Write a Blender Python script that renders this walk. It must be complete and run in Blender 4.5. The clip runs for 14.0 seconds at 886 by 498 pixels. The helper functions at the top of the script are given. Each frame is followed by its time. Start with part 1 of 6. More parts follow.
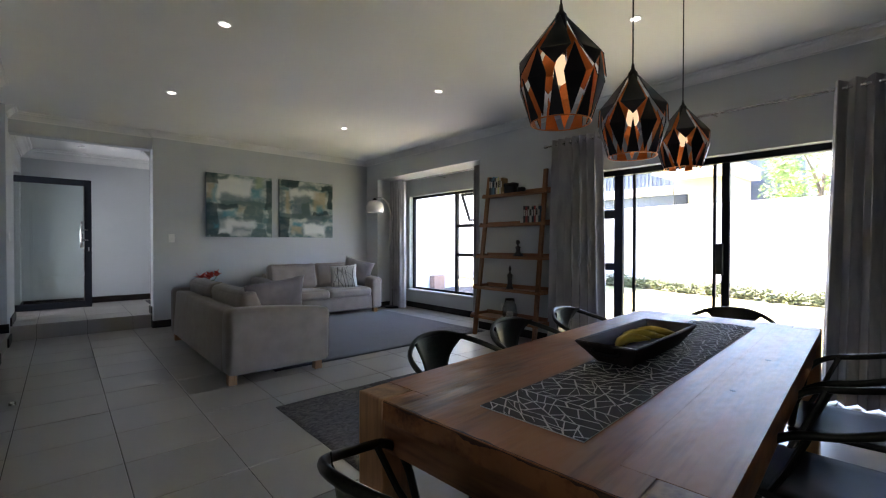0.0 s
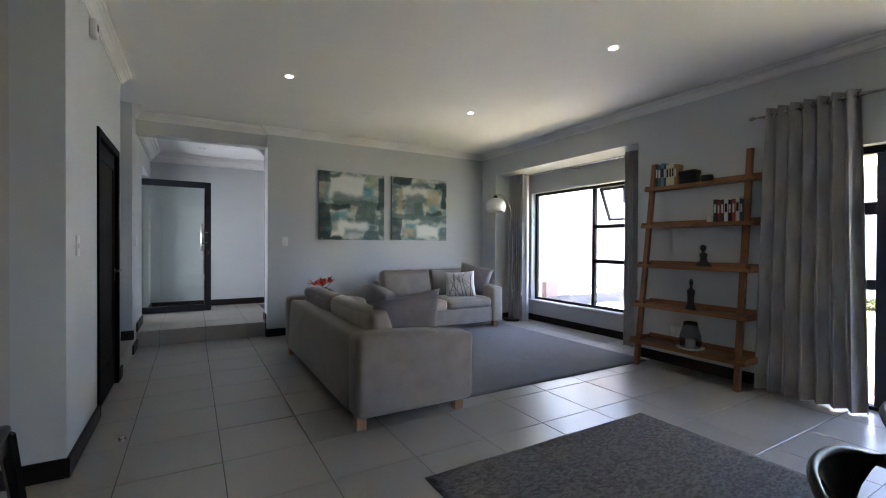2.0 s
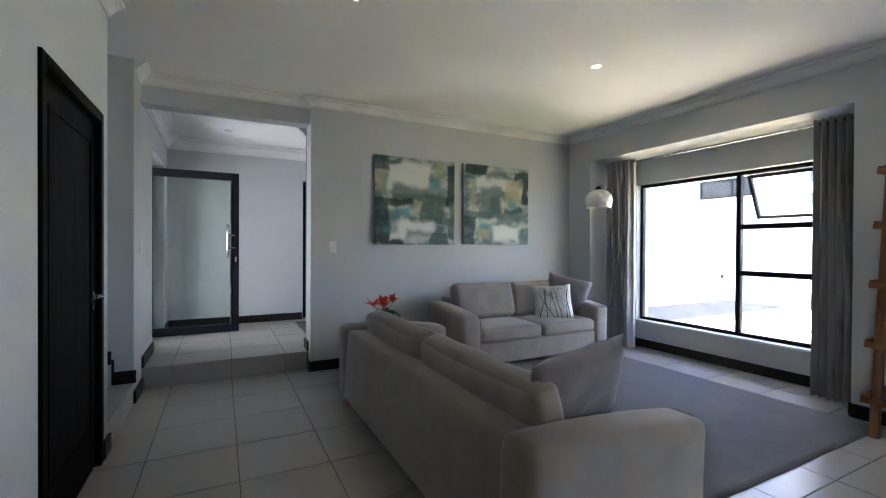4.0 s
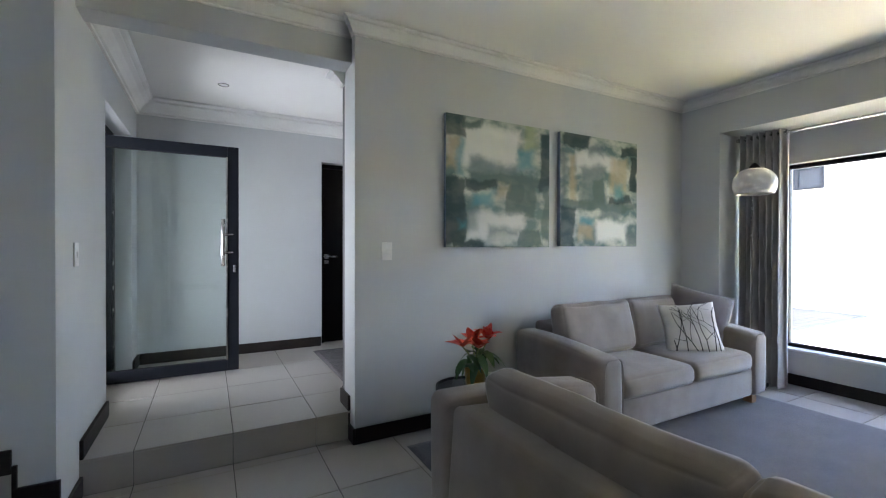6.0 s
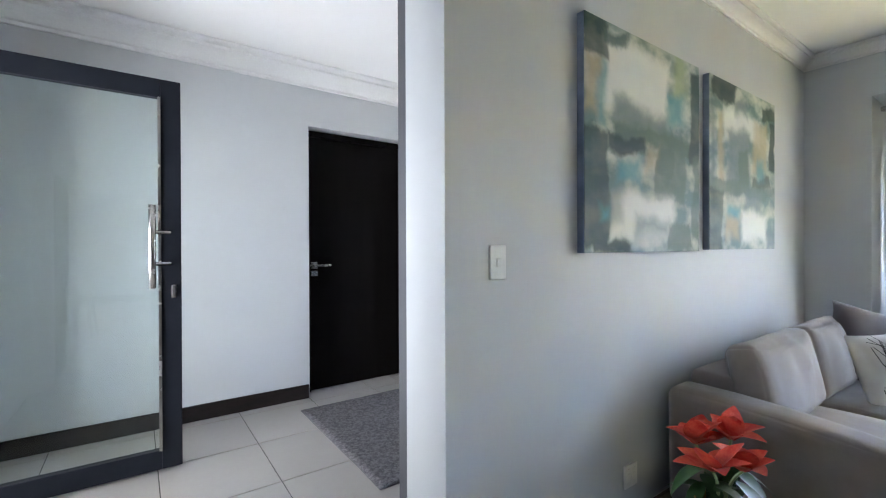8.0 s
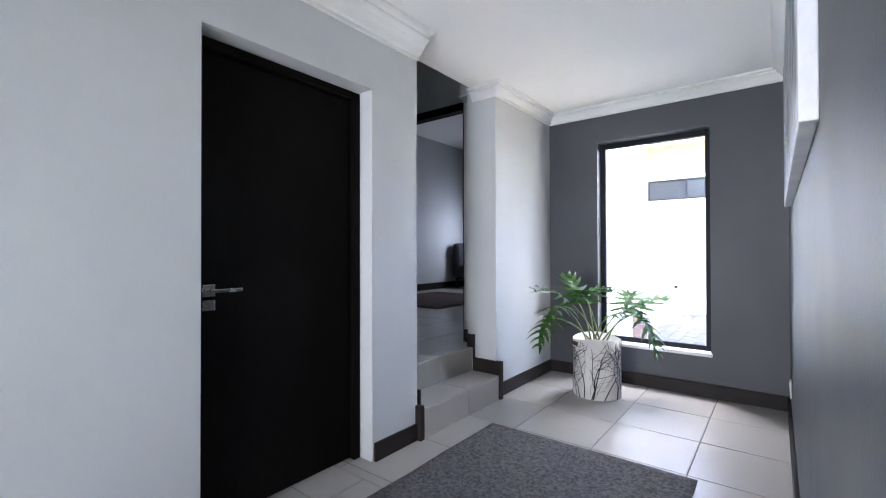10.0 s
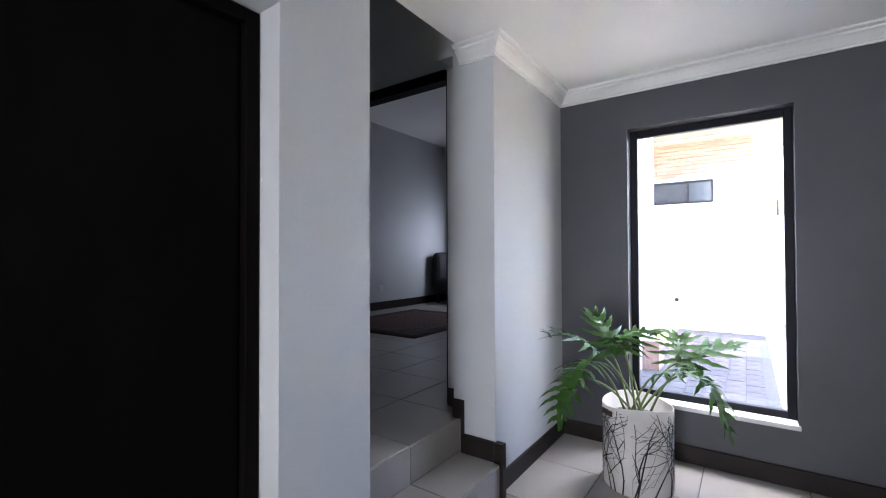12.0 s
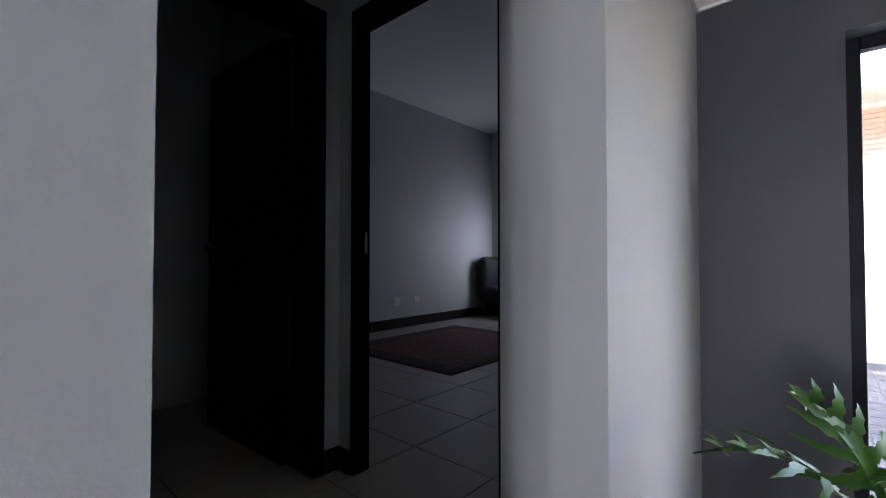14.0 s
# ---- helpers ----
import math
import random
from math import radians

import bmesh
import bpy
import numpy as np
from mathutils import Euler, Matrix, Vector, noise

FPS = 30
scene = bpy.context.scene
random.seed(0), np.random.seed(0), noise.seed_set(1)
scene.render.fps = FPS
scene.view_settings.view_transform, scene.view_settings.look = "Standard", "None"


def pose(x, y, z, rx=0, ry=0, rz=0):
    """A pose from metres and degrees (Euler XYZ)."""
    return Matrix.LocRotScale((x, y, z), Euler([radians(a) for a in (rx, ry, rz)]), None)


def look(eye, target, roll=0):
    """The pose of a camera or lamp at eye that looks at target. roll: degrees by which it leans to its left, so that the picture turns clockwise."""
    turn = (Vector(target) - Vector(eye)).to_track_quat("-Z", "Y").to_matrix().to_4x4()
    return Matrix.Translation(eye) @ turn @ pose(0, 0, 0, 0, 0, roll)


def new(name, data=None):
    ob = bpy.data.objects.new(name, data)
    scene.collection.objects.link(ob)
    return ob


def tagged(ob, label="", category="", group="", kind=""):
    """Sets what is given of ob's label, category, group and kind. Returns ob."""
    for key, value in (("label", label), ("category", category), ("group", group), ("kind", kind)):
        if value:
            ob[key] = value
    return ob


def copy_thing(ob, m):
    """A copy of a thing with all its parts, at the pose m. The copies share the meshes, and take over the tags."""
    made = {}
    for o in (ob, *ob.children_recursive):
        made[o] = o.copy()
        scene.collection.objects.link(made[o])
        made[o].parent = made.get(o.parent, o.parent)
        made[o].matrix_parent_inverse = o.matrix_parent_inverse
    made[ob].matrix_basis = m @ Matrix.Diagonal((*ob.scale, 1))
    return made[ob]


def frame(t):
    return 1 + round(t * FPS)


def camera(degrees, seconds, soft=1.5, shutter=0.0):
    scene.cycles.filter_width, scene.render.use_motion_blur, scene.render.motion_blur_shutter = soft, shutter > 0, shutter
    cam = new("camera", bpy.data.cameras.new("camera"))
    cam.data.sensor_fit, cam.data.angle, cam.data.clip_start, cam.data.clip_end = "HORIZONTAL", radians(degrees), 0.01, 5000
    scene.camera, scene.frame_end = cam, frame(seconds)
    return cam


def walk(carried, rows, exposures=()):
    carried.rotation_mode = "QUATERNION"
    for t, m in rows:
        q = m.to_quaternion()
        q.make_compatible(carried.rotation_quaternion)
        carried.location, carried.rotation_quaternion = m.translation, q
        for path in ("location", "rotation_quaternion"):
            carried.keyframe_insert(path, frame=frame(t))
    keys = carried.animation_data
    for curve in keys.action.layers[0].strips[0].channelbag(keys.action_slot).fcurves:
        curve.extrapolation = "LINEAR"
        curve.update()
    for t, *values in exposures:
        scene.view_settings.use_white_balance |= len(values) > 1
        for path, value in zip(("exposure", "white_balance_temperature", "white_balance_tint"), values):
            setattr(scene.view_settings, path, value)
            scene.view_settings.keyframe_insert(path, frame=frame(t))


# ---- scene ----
cam = camera(91.6, 14.0, soft=1.15)
PATH = [
    (0, (0.294, 0.793, 1.209), (1.62, 2.291, 1.187), 0.1),
    (0.5, (0.301, 1.0, 1.214), (1.522, 2.584, 1.193), 0.1),
    (1, (0.328, 1.268, 1.217), (1.475, 2.906, 1.197), 0.1),
    (1.5, (0.375, 1.58, 1.231), (1.451, 3.267, 1.214), 0.2),
    (2, (0.394, 1.951, 1.25), (1.401, 3.679, 1.232), 0.3),
    (2.5, (0.418, 2.327, 1.259), (1.367, 4.088, 1.243), 0.3),
    (3, (0.459, 2.728, 1.274), (1.365, 4.511, 1.262), 0.3),
    (5.5, (0.432, 4.904, 1.328), (1.372, 6.669, 1.31), 0.2),
    (6, (0.423, 5.348, 1.327), (1.375, 7.106, 1.313), 0.1),
    (6.5, (0.432, 5.768, 1.335), (1.414, 7.51, 1.321), 0.1),
    (7, (0.463, 6.188, 1.338), (1.48, 7.91, 1.331), 0.1),
    (7.5, (0.444, 6.622, 1.35), (1.531, 8.301, 1.338), 0.0),
    (8, (0.461, 7.024, 1.345), (1.621, 8.653, 1.336), -0.2),
    (10.3, (0.882, 8.663, 1.367), (2.494, 9.847, 1.386), -0.1),
    (10.5, (0.952, 8.732, 1.395), (2.576, 9.898, 1.414), -0.1),
    (11, (1.151, 8.911, 1.447), (2.79, 10.056, 1.469), -0.2),
    (11.5, (1.417, 9.036, 1.485), (3.055, 10.185, 1.511), -0.2),
    (12, (1.686, 9.182, 1.513), (3.319, 10.336, 1.544), -0.2),
    (12.5, (1.948, 9.33, 1.549), (3.565, 10.508, 1.575), -0.3),
    (13, (2.255, 9.506, 1.545), (3.829, 10.739, 1.579), -0.1),
    (13.5, (2.505, 9.717, 1.556), (4.037, 11.002, 1.591), -0.1),
    (14, (2.729, 9.924, 1.56), (4.227, 11.248, 1.602), 0.0),
]
EXPO = [(0, 4.55, 6750, 21), (2.5, 5.02, 6700, 20), (5.5, 5.17, 6700, 18), (8.0, 5.8, 6700, 18), (10.5, 5.25, 6700, 20), (12.5, 4.88, 6950, 22), (14, 4.5, 7100, 23)]
walk(cam, [(t, look(eye, target, roll)) for t, eye, target, roll in PATH], EXPO)

# ---- world, sun and added daylight lamps ----
world = bpy.data.worlds.new("sky")
scene.world = world
world.use_nodes = True
wn = world.node_tree
sky = wn.nodes.new("ShaderNodeTexSky")
sky.sky_type = "NISHITA"
sky.sun_disc = False
sky.sun_elevation = radians(62)
sky.sun_rotation = radians(-3)
wn.links.new(sky.outputs[0], wn.nodes["Background"].inputs[0])
wn.nodes["Background"].inputs[1].default_value = 0.15

sun_data = bpy.data.lights.new("sun", "SUN")
sun_data.energy, sun_data.angle, sun_data.color = 5.0, radians(0.5), (1.0, 0.95, 0.88)
sun = new("sun", sun_data)
sun.matrix_world = look((-2.0, 20.0, 30.0), (-2.0 + 10.0 * 0.04, 20.0 - 10.0 * 0.75, 30.0 - 10.0 * 1.6))


def daylight_lamp(name, eye, target, w, h, watts, col=(0.80, 0.90, 1.0), spread=180):
    d = bpy.data.lights.new(name, "AREA")
    d.shape, d.size, d.size_y, d.energy, d.color = "RECTANGLE", w, h, watts, col
    d.spread = radians(spread)
    ob = new(name, d)
    ob.matrix_world = look(eye, target)
    return ob


# added area lamps that stand in for daylight; the first fills the front door opening
daylight_lamp("daylight_entrance", (-0.40, 9.46, 1.25), (3, 9.46, 1.6), 0.9, 2.0, 1.25, spread=95)
# added lamp outside, above the window head and out of sight, strengthens the sky
daylight_lamp("daylight_hall_window", (5.50, 9.405, 3.0), (3.9, 9.50, 0.2), 0.9, 0.6, 4.8, (0.84, 0.91, 1.0))
# added lamp in a wall niche closed behind, lights the bedroom's back wall
daylight_lamp("daylight_bedroom", (9.17, 13.5, 1.85), (6.5, 14.45, 1.4), 0.45, 0.75, 0.55, (0.66, 0.79, 1.0))
# added lamp before the solid kitchen wall, which has no opening
daylight_lamp("daylight_kitchen", (-4.18, 0.5, 1.6), (0, 0.5, 1.4), 2.4, 1.2, 0.75)
# added blue lamp at the closed stair end, tints the walls by the steps
daylight_lamp("daylight_stair", (-3.15, 7.4, 2.7), (0, 7.4, 1.6), 0.7, 0.9, 0.85, (0.45, 0.62, 1.0))

# ---- materials ----
def mat(name, col, rough=0.6, metal=0.0, col2=None, scale=6.0, fine=60.0, bump=0.1, fine_amt=0.25, detail=4.0, rough_var=0.1, sheen=0.0, spec=0.5, stretch=(1, 1, 1), rand=0.0):
    """A plain surface with broad and fine variation of colour, roughness and relief."""
    m = bpy.data.materials.new(name)
    m.use_nodes = True
    nt = m.node_tree
    b = nt.nodes["Principled BSDF"]
    tc = nt.nodes.new("ShaderNodeTexCoord")
    mp = nt.nodes.new("ShaderNodeMapping")
    mp.inputs["Scale"].default_value = stretch
    nt.links.new(tc.outputs["Object"], mp.inputs[0])
    n1 = nt.nodes.new("ShaderNodeTexNoise")
    n1.inputs["Scale"].default_value, n1.inputs["Detail"].default_value = scale, detail
    n2 = nt.nodes.new("ShaderNodeTexNoise")
    n2.inputs["Scale"].default_value, n2.inputs["Detail"].default_value = fine, 2.0
    for n in (n1, n2):
        nt.links.new(mp.outputs[0], n.inputs["Vector"])
    mx = nt.nodes.new("ShaderNodeMix")
    mx.data_type = "RGBA"
    c2 = col2 if col2 else tuple(c * 0.86 for c in col)
    mx.inputs["A"].default_value, mx.inputs["B"].default_value = (*col, 1), (*c2, 1)
    ramp = nt.nodes.new("ShaderNodeMapRange")
    ramp.inputs["From Min"].default_value, ramp.inputs["From Max"].default_value = 0.35, 0.65
    add = nt.nodes.new("ShaderNodeMath")
    add.operation = "MULTIPLY_ADD"
    nt.links.new(n2.outputs["Fac"], add.inputs[0])
    add.inputs[1].default_value = fine_amt
    nt.links.new(n1.outputs["Fac"], add.inputs[2])
    sub = nt.nodes.new("ShaderNodeMath")
    sub.operation = "SUBTRACT"
    nt.links.new(add.outputs[0], sub.inputs[0])
    sub.inputs[1].default_value = fine_amt * 0.5
    nt.links.new(sub.outputs[0], ramp.inputs["Value"])
    nt.links.new(ramp.outputs[0], mx.inputs["Factor"])
    out = mx.outputs["Result"]
    if rand:
        oi = nt.nodes.new("ShaderNodeObjectInfo")
        hv = nt.nodes.new("ShaderNodeHueSaturation")
        mr = nt.nodes.new("ShaderNodeMapRange")
        mr.inputs["To Min"].default_value, mr.inputs["To Max"].default_value = 1 - rand, 1 + rand
        nt.links.new(oi.outputs["Random"], mr.inputs["Value"])
        nt.links.new(mr.outputs[0], hv.inputs["Value"])
        nt.links.new(out, hv.inputs["Color"])
        out = hv.outputs[0]
    nt.links.new(out, b.inputs["Base Color"])
    rr = nt.nodes.new("ShaderNodeMapRange")
    rr.inputs["To Min"].default_value, rr.inputs["To Max"].default_value = max(rough - rough_var, 0.02), min(rough + rough_var, 1)
    nt.links.new(n1.outputs["Fac"], rr.inputs["Value"])
    nt.links.new(rr.outputs[0], b.inputs["Roughness"])
    b.inputs["Metallic"].default_value = metal
    b.inputs["Specular IOR Level"].default_value = spec
    if sheen:
        b.inputs["Sheen Weight"].default_value = sheen
    if bump:
        bp = nt.nodes.new("ShaderNodeBump")
        bp.inputs["Strength"].default_value, bp.inputs["Distance"].default_value = bump, 0.004
        nt.links.new(n2.outputs["Fac"], bp.inputs["Height"])
        nt.links.new(bp.outputs[0], b.inputs["Normal"])
    return m


def wood(name, dark, light, rough=0.4, scale=3.0, axis="X", bands=9.0, spec=0.5, wave=0.0):
    """Long grain with rings and dark streaks."""
    m = bpy.data.materials.new(name)
    m.use_nodes = True
    nt = m.node_tree
    b = nt.nodes["Principled BSDF"]
    tc = nt.nodes.new("ShaderNodeTexCoord")
    mp = nt.nodes.new("ShaderNodeMapping")
    s = {"X": (0.25, 3, 3), "Y": (3, 0.25, 3), "Z": (3, 3, 0.25)}[axis]
    mp.inputs["Scale"].default_value = s
    nt.links.new(tc.outputs["Object"], mp.inputs[0])
    n1 = nt.nodes.new("ShaderNodeTexNoise")
    n1.inputs["Scale"].default_value, n1.inputs["Detail"].default_value, n1.inputs["Distortion"].default_value = scale, 6, 1.2
    n2 = nt.nodes.new("ShaderNodeTexNoise")
    n2.inputs["Scale"].default_value, n2.inputs["Detail"].default_value = scale * bands, 5
    n3 = nt.nodes.new("ShaderNodeTexNoise")
    n3.inputs["Scale"].default_value, n3.inputs["Detail"].default_value = scale * 0.5, 2
    for n in (n1, n2):
        nt.links.new(mp.outputs[0], n.inputs["Vector"])
    nt.links.new(tc.outputs["Object"], n3.inputs["Vector"])
    ad = nt.nodes.new("ShaderNodeMath")
    ad.operation = "MULTIPLY_ADD"
    nt.links.new(n2.outputs["Fac"], ad.inputs[0])
    ad.inputs[1].default_value = 0.5
    nt.links.new(n1.outputs["Fac"], ad.inputs[2])
    ad2 = nt.nodes.new("ShaderNodeMath")
    ad2.operation = "MULTIPLY_ADD"
    nt.links.new(n3.outputs["Fac"], ad2.inputs[0])
    ad2.inputs[1].default_value = 0.45
    nt.links.new(ad.outputs[0], ad2.inputs[2])
    cr = nt.nodes.new("ShaderNodeValToRGB")
    cr.color_ramp.elements[0].position, cr.color_ramp.elements[0].color = 0.68, (*dark, 1)
    cr.color_ramp.elements[1].position, cr.color_ramp.elements[1].color = 1.0, (*light, 1)
    mid = cr.color_ramp.elements.new(0.84)
    mid.color = tuple(0.45 * d + 0.55 * l for d, l in zip(dark, light)) + (1,)
    oi = nt.nodes.new("ShaderNodeObjectInfo")
    hv = nt.nodes.new("ShaderNodeHueSaturation")
    mr = nt.nodes.new("ShaderNodeMapRange")
    mr.inputs["To Min"].default_value, mr.inputs["To Max"].default_value = 0.86, 1.14
    nt.links.new(oi.outputs["Random"], mr.inputs["Value"])
    nt.links.new(mr.outputs[0], hv.inputs["Value"])
    nt.links.new(ad2.outputs[0], cr.inputs[0])
    nt.links.new(cr.outputs[0], hv.inputs["Color"])
    nt.links.new(hv.outputs[0], b.inputs["Base Color"])
    rr = nt.nodes.new("ShaderNodeMapRange")
    rr.inputs["To Min"].default_value, rr.inputs["To Max"].default_value = rough - 0.1, rough + 0.15
    b.inputs["Specular IOR Level"].default_value = spec
    nt.links.new(n1.outputs["Fac"], rr.inputs["Value"])
    nt.links.new(rr.outputs[0], b.inputs["Roughness"])
    bp = nt.nodes.new("ShaderNodeBump")
    bp.inputs["Strength"].default_value, bp.inputs["Distance"].default_value = 0.25, 0.003
    nt.links.new(ad.outputs[0], bp.inputs["Height"])
    if wave:
        nw = nt.nodes.new("ShaderNodeTexNoise")
        nw.inputs["Scale"].default_value, nw.inputs["Detail"].default_value = 9.0, 2.0
        mw = nt.nodes.new("ShaderNodeMapping")
        mw.inputs["Scale"].default_value = (0.6, 1.8, 1.0)
        nt.links.new(tc.outputs["Object"], mw.inputs[0])
        nt.links.new(mw.outputs[0], nw.inputs["Vector"])
        b2 = nt.nodes.new("ShaderNodeBump")
        b2.inputs["Strength"].default_value, b2.inputs["Distance"].default_value = wave, 0.012
        nt.links.new(nw.outputs["Fac"], b2.inputs["Height"])
        nt.links.new(b2.outputs[0], bp.inputs["Normal"])
    nt.links.new(bp.outputs[0], b.inputs["Normal"])
    return m


def glass(name, tint=(1, 1, 1), rough=0.0):
    m = bpy.data.materials.new(name)
    m.use_nodes = True
    b = m.node_tree.nodes["Principled BSDF"]
    b.inputs["Base Color"].default_value = (*tint, 1)
    b.inputs["Roughness"].default_value = rough
    b.inputs["Transmission Weight"].default_value = 1.0
    b.inputs["IOR"].default_value = 1.45
    return m


def glow(name, col, strength):
    m = bpy.data.materials.new(name)
    m.use_nodes = True
    b = m.node_tree.nodes["Principled BSDF"]
    b.inputs["Base Color"].default_value = (*col, 1)
    b.inputs["Emission Color"].default_value = (*col, 1)
    b.inputs["Emission Strength"].default_value = strength
    return m


M_WALL = mat("wall_paint_grey", (0.50, 0.515, 0.515), 0.62, scale=1.6, fine=140, bump=0.12, fine_amt=0.12, col2=(0.475, 0.49, 0.49))
M_WALL_KITCHEN = mat("wall_paint_beige", (0.47, 0.44, 0.40), 0.62, scale=1.6, fine=140, bump=0.12, fine_amt=0.12, col2=(0.44, 0.41, 0.375))
M_CHAR = mat("wall_paint_charcoal", (0.056, 0.058, 0.066), 0.5, scale=1.6, fine=140, bump=0.12, fine_amt=0.12, col2=(0.050, 0.052, 0.060))
M_CEIL = mat("ceiling_paint", (0.83, 0.82, 0.79), 0.75, scale=1.2, fine=120, bump=0.06, fine_amt=0.1, col2=(0.81, 0.80, 0.77))
M_CORN = mat("cornice_paint", (0.78, 0.775, 0.75), 0.6, scale=2, fine=90, bump=0.05)
M_SKIRT = mat("dark_skirting", (0.013, 0.010, 0.0095), 0.5, spec=0.2, scale=5, fine=80, bump=0.12, stretch=(1, 1, 4), col2=(0.022, 0.016, 0.014))
M_TILE = mat("floor_tile", (0.345, 0.325, 0.295), 0.29, scale=1.3, fine=45, bump=0.02, fine_amt=0.22, col2=(0.315, 0.295, 0.268), rough_var=0.04, rand=0.04)
M_GROUT = mat("grout", (0.085, 0.08, 0.075), 0.9, scale=20, fine=150, bump=0.2)
M_ALU = mat("charcoal_aluminium", (0.011, 0.013, 0.018), 0.5, spec=0.15, metal=0.0, scale=8, fine=200, bump=0.02)
M_CHROME = mat("brushed_steel", (0.62, 0.61, 0.59), 0.25, metal=1.0, scale=20, fine=200, bump=0.02)
M_BLACKDOOR = mat("black_door", (0.0028, 0.0021, 0.0019), 0.6, spec=0.06, scale=4, fine=90, bump=0.06, stretch=(5, 5, 0.4), col2=(0.0045, 0.0034, 0.003))
M_GLASS = glass("window_glass")
M_GLASS_DOOR = glass("door_glass", (0.86, 0.94, 0.92))
M_PLASTIC = mat("white_plastic", (0.74, 0.74, 0.72), 0.35, scale=10, fine=100, bump=0.02)
M_SOFA = mat("sofa_suede", (0.255, 0.215, 0.182), 0.85, scale=7, fine=420, bump=0.25, fine_amt=0.5, col2=(0.215, 0.180, 0.152), sheen=0.35)
M_CUSH = mat("cushion_taupe", (0.155, 0.13, 0.13), 0.85, scale=9, fine=420, bump=0.3, fine_amt=0.5, col2=(0.125, 0.105, 0.107), sheen=0.4)
M_RUG = mat("rug_grey", (0.078, 0.078, 0.087), 0.95, scale=5, fine=260, bump=0.9, fine_amt=0.6, col2=(0.056, 0.056, 0.064), sheen=0.3)
M_RUGW = mat("rug_woven", (0.15, 0.138, 0.128), 0.95, scale=55, fine=230, bump=1.0, fine_amt=1.0, col2=(0.042, 0.038, 0.036), stretch=(0.7, 1.35, 1))
M_RUGH = mat("rug_hall", (0.135, 0.128, 0.132), 0.95, scale=60, fine=190, bump=1.0, fine_amt=1.0, col2=(0.035, 0.033, 0.036))
M_RUGP = mat("rug_red_pattern", (0.12, 0.032, 0.026), 0.95, scale=14, fine=90, bump=0.5, fine_amt=0.6, col2=(0.06, 0.03, 0.03))
M_CURT = mat("curtain_grey", (0.42, 0.40, 0.40), 0.8, scale=10, fine=350, bump=0.15, fine_amt=0.4, col2=(0.315, 0.30, 0.305), sheen=0.2, stretch=(1, 1, 0.3))
M_TABLE = wood("table_wood", (0.115, 0.042, 0.014), (0.33, 0.132, 0.046), 0.40, 2.6, "X", spec=0.34, wave=0.55)
M_TABLEY = wood("table_wood_cross", (0.085, 0.030, 0.011), (0.30, 0.125, 0.05), 0.44, 2.6, "Y")
M_TABLEZ = wood("table_leg_wood", (0.12, 0.05, 0.018), (0.42, 0.22, 0.095), 0.42, 2.6, "Z")
M_SHELF = wood("shelf_wood_y", (0.07, 0.024, 0.008), (0.26, 0.105, 0.036), 0.4, 4.0, "Y")
M_SHELFZ = wood("shelf_wood_z", (0.07, 0.024, 0.008), (0.28, 0.115, 0.04), 0.4, 4.0, "Z")
M_LEGWOOD = wood("leg_wood", (0.16, 0.08, 0.035), (0.40, 0.22, 0.11), 0.4, 5.0, "Z")
M_GUN = mat("gunmetal", (0.026, 0.027, 0.021), 0.42, metal=0.75, scale=6, fine=120, bump=0.05, col2=(0.050, 0.052, 0.036))
M_BLACK = mat("black_metal", (0.012, 0.012, 0.012), 0.45, metal=0.3, scale=8, fine=150, bump=0.03)
M_COPPER = mat("copper_inside", (0.72, 0.26, 0.085), 0.40, metal=0.85, scale=8, fine=120, bump=0.03, col2=(0.55, 0.18, 0.055))
M_BULB = glow("bulb_glow", (1.0, 0.74, 0.44), 0.042)
M_DOWN = glow("downlight_glow", (1.0, 0.96, 0.88), 0.6)
M_OPAL = mat("opal_white", (0.82, 0.80, 0.77), 0.25, scale=6, fine=90, bump=0.01)


# ---- building helpers ----
def part(name, bm, material, parent=None, label="", smooth=False):
    """Links a bmesh as one mesh object, under a thing or a part."""
    me = bpy.data.meshes.new(name)
    if smooth:
        for f in bm.faces:
            f.smooth = True
    bm.normal_update()
    bm.to_mesh(me)
    bm.free()
    mats = material if isinstance(material, (list, tuple)) else [material]
    for mm in mats:
        me.materials.append(mm)
    ob = new(name, me)
    if parent is not None:
        ob.parent = parent
    if label:
        ob["label"] = label
    return ob


def thing(name, label, category, m=None, group="", kind=""):
    """An empty at the base of a thing, whose parts hang under it."""
    ob = new(name)
    ob.empty_display_size = 0.1
    if m is not None:
        ob.matrix_world = m
    return tagged(ob, label, category, group, kind)


def box(bm, x0, x1, y0, y1, z0, z1, bevel=0.0, mi=0):
    """Adds a box with softened edges."""
    vs = [bm.verts.new((x, y, z)) for x in (x0, x1) for y in (y0, y1) for z in (z0, z1)]
    q = [(0, 1, 3, 2), (4, 6, 7, 5), (0, 4, 5, 1), (2, 3, 7, 6), (0, 2, 6, 4), (1, 5, 7, 3)]
    fs = [bm.faces.new([vs[i] for i in f]) for f in q]
    for f in fs:
        f.material_index = mi
    if bevel:
        es = {e for f in fs for e in f.edges}
        r = bmesh.ops.bevel(bm, geom=list(es), offset=bevel, segments=2, profile=0.5, affect="EDGES")
        for f in r["faces"]:
            f.material_index = mi
    return bm


def boxes(*rows, bevel=0.0):
    bm = bmesh.new()
    for r in rows:
        box(bm, *r, bevel=bevel)
    return bm


def rot_bm(bm, m):
    bmesh.ops.transform(bm, matrix=m, verts=bm.verts)
    return bm


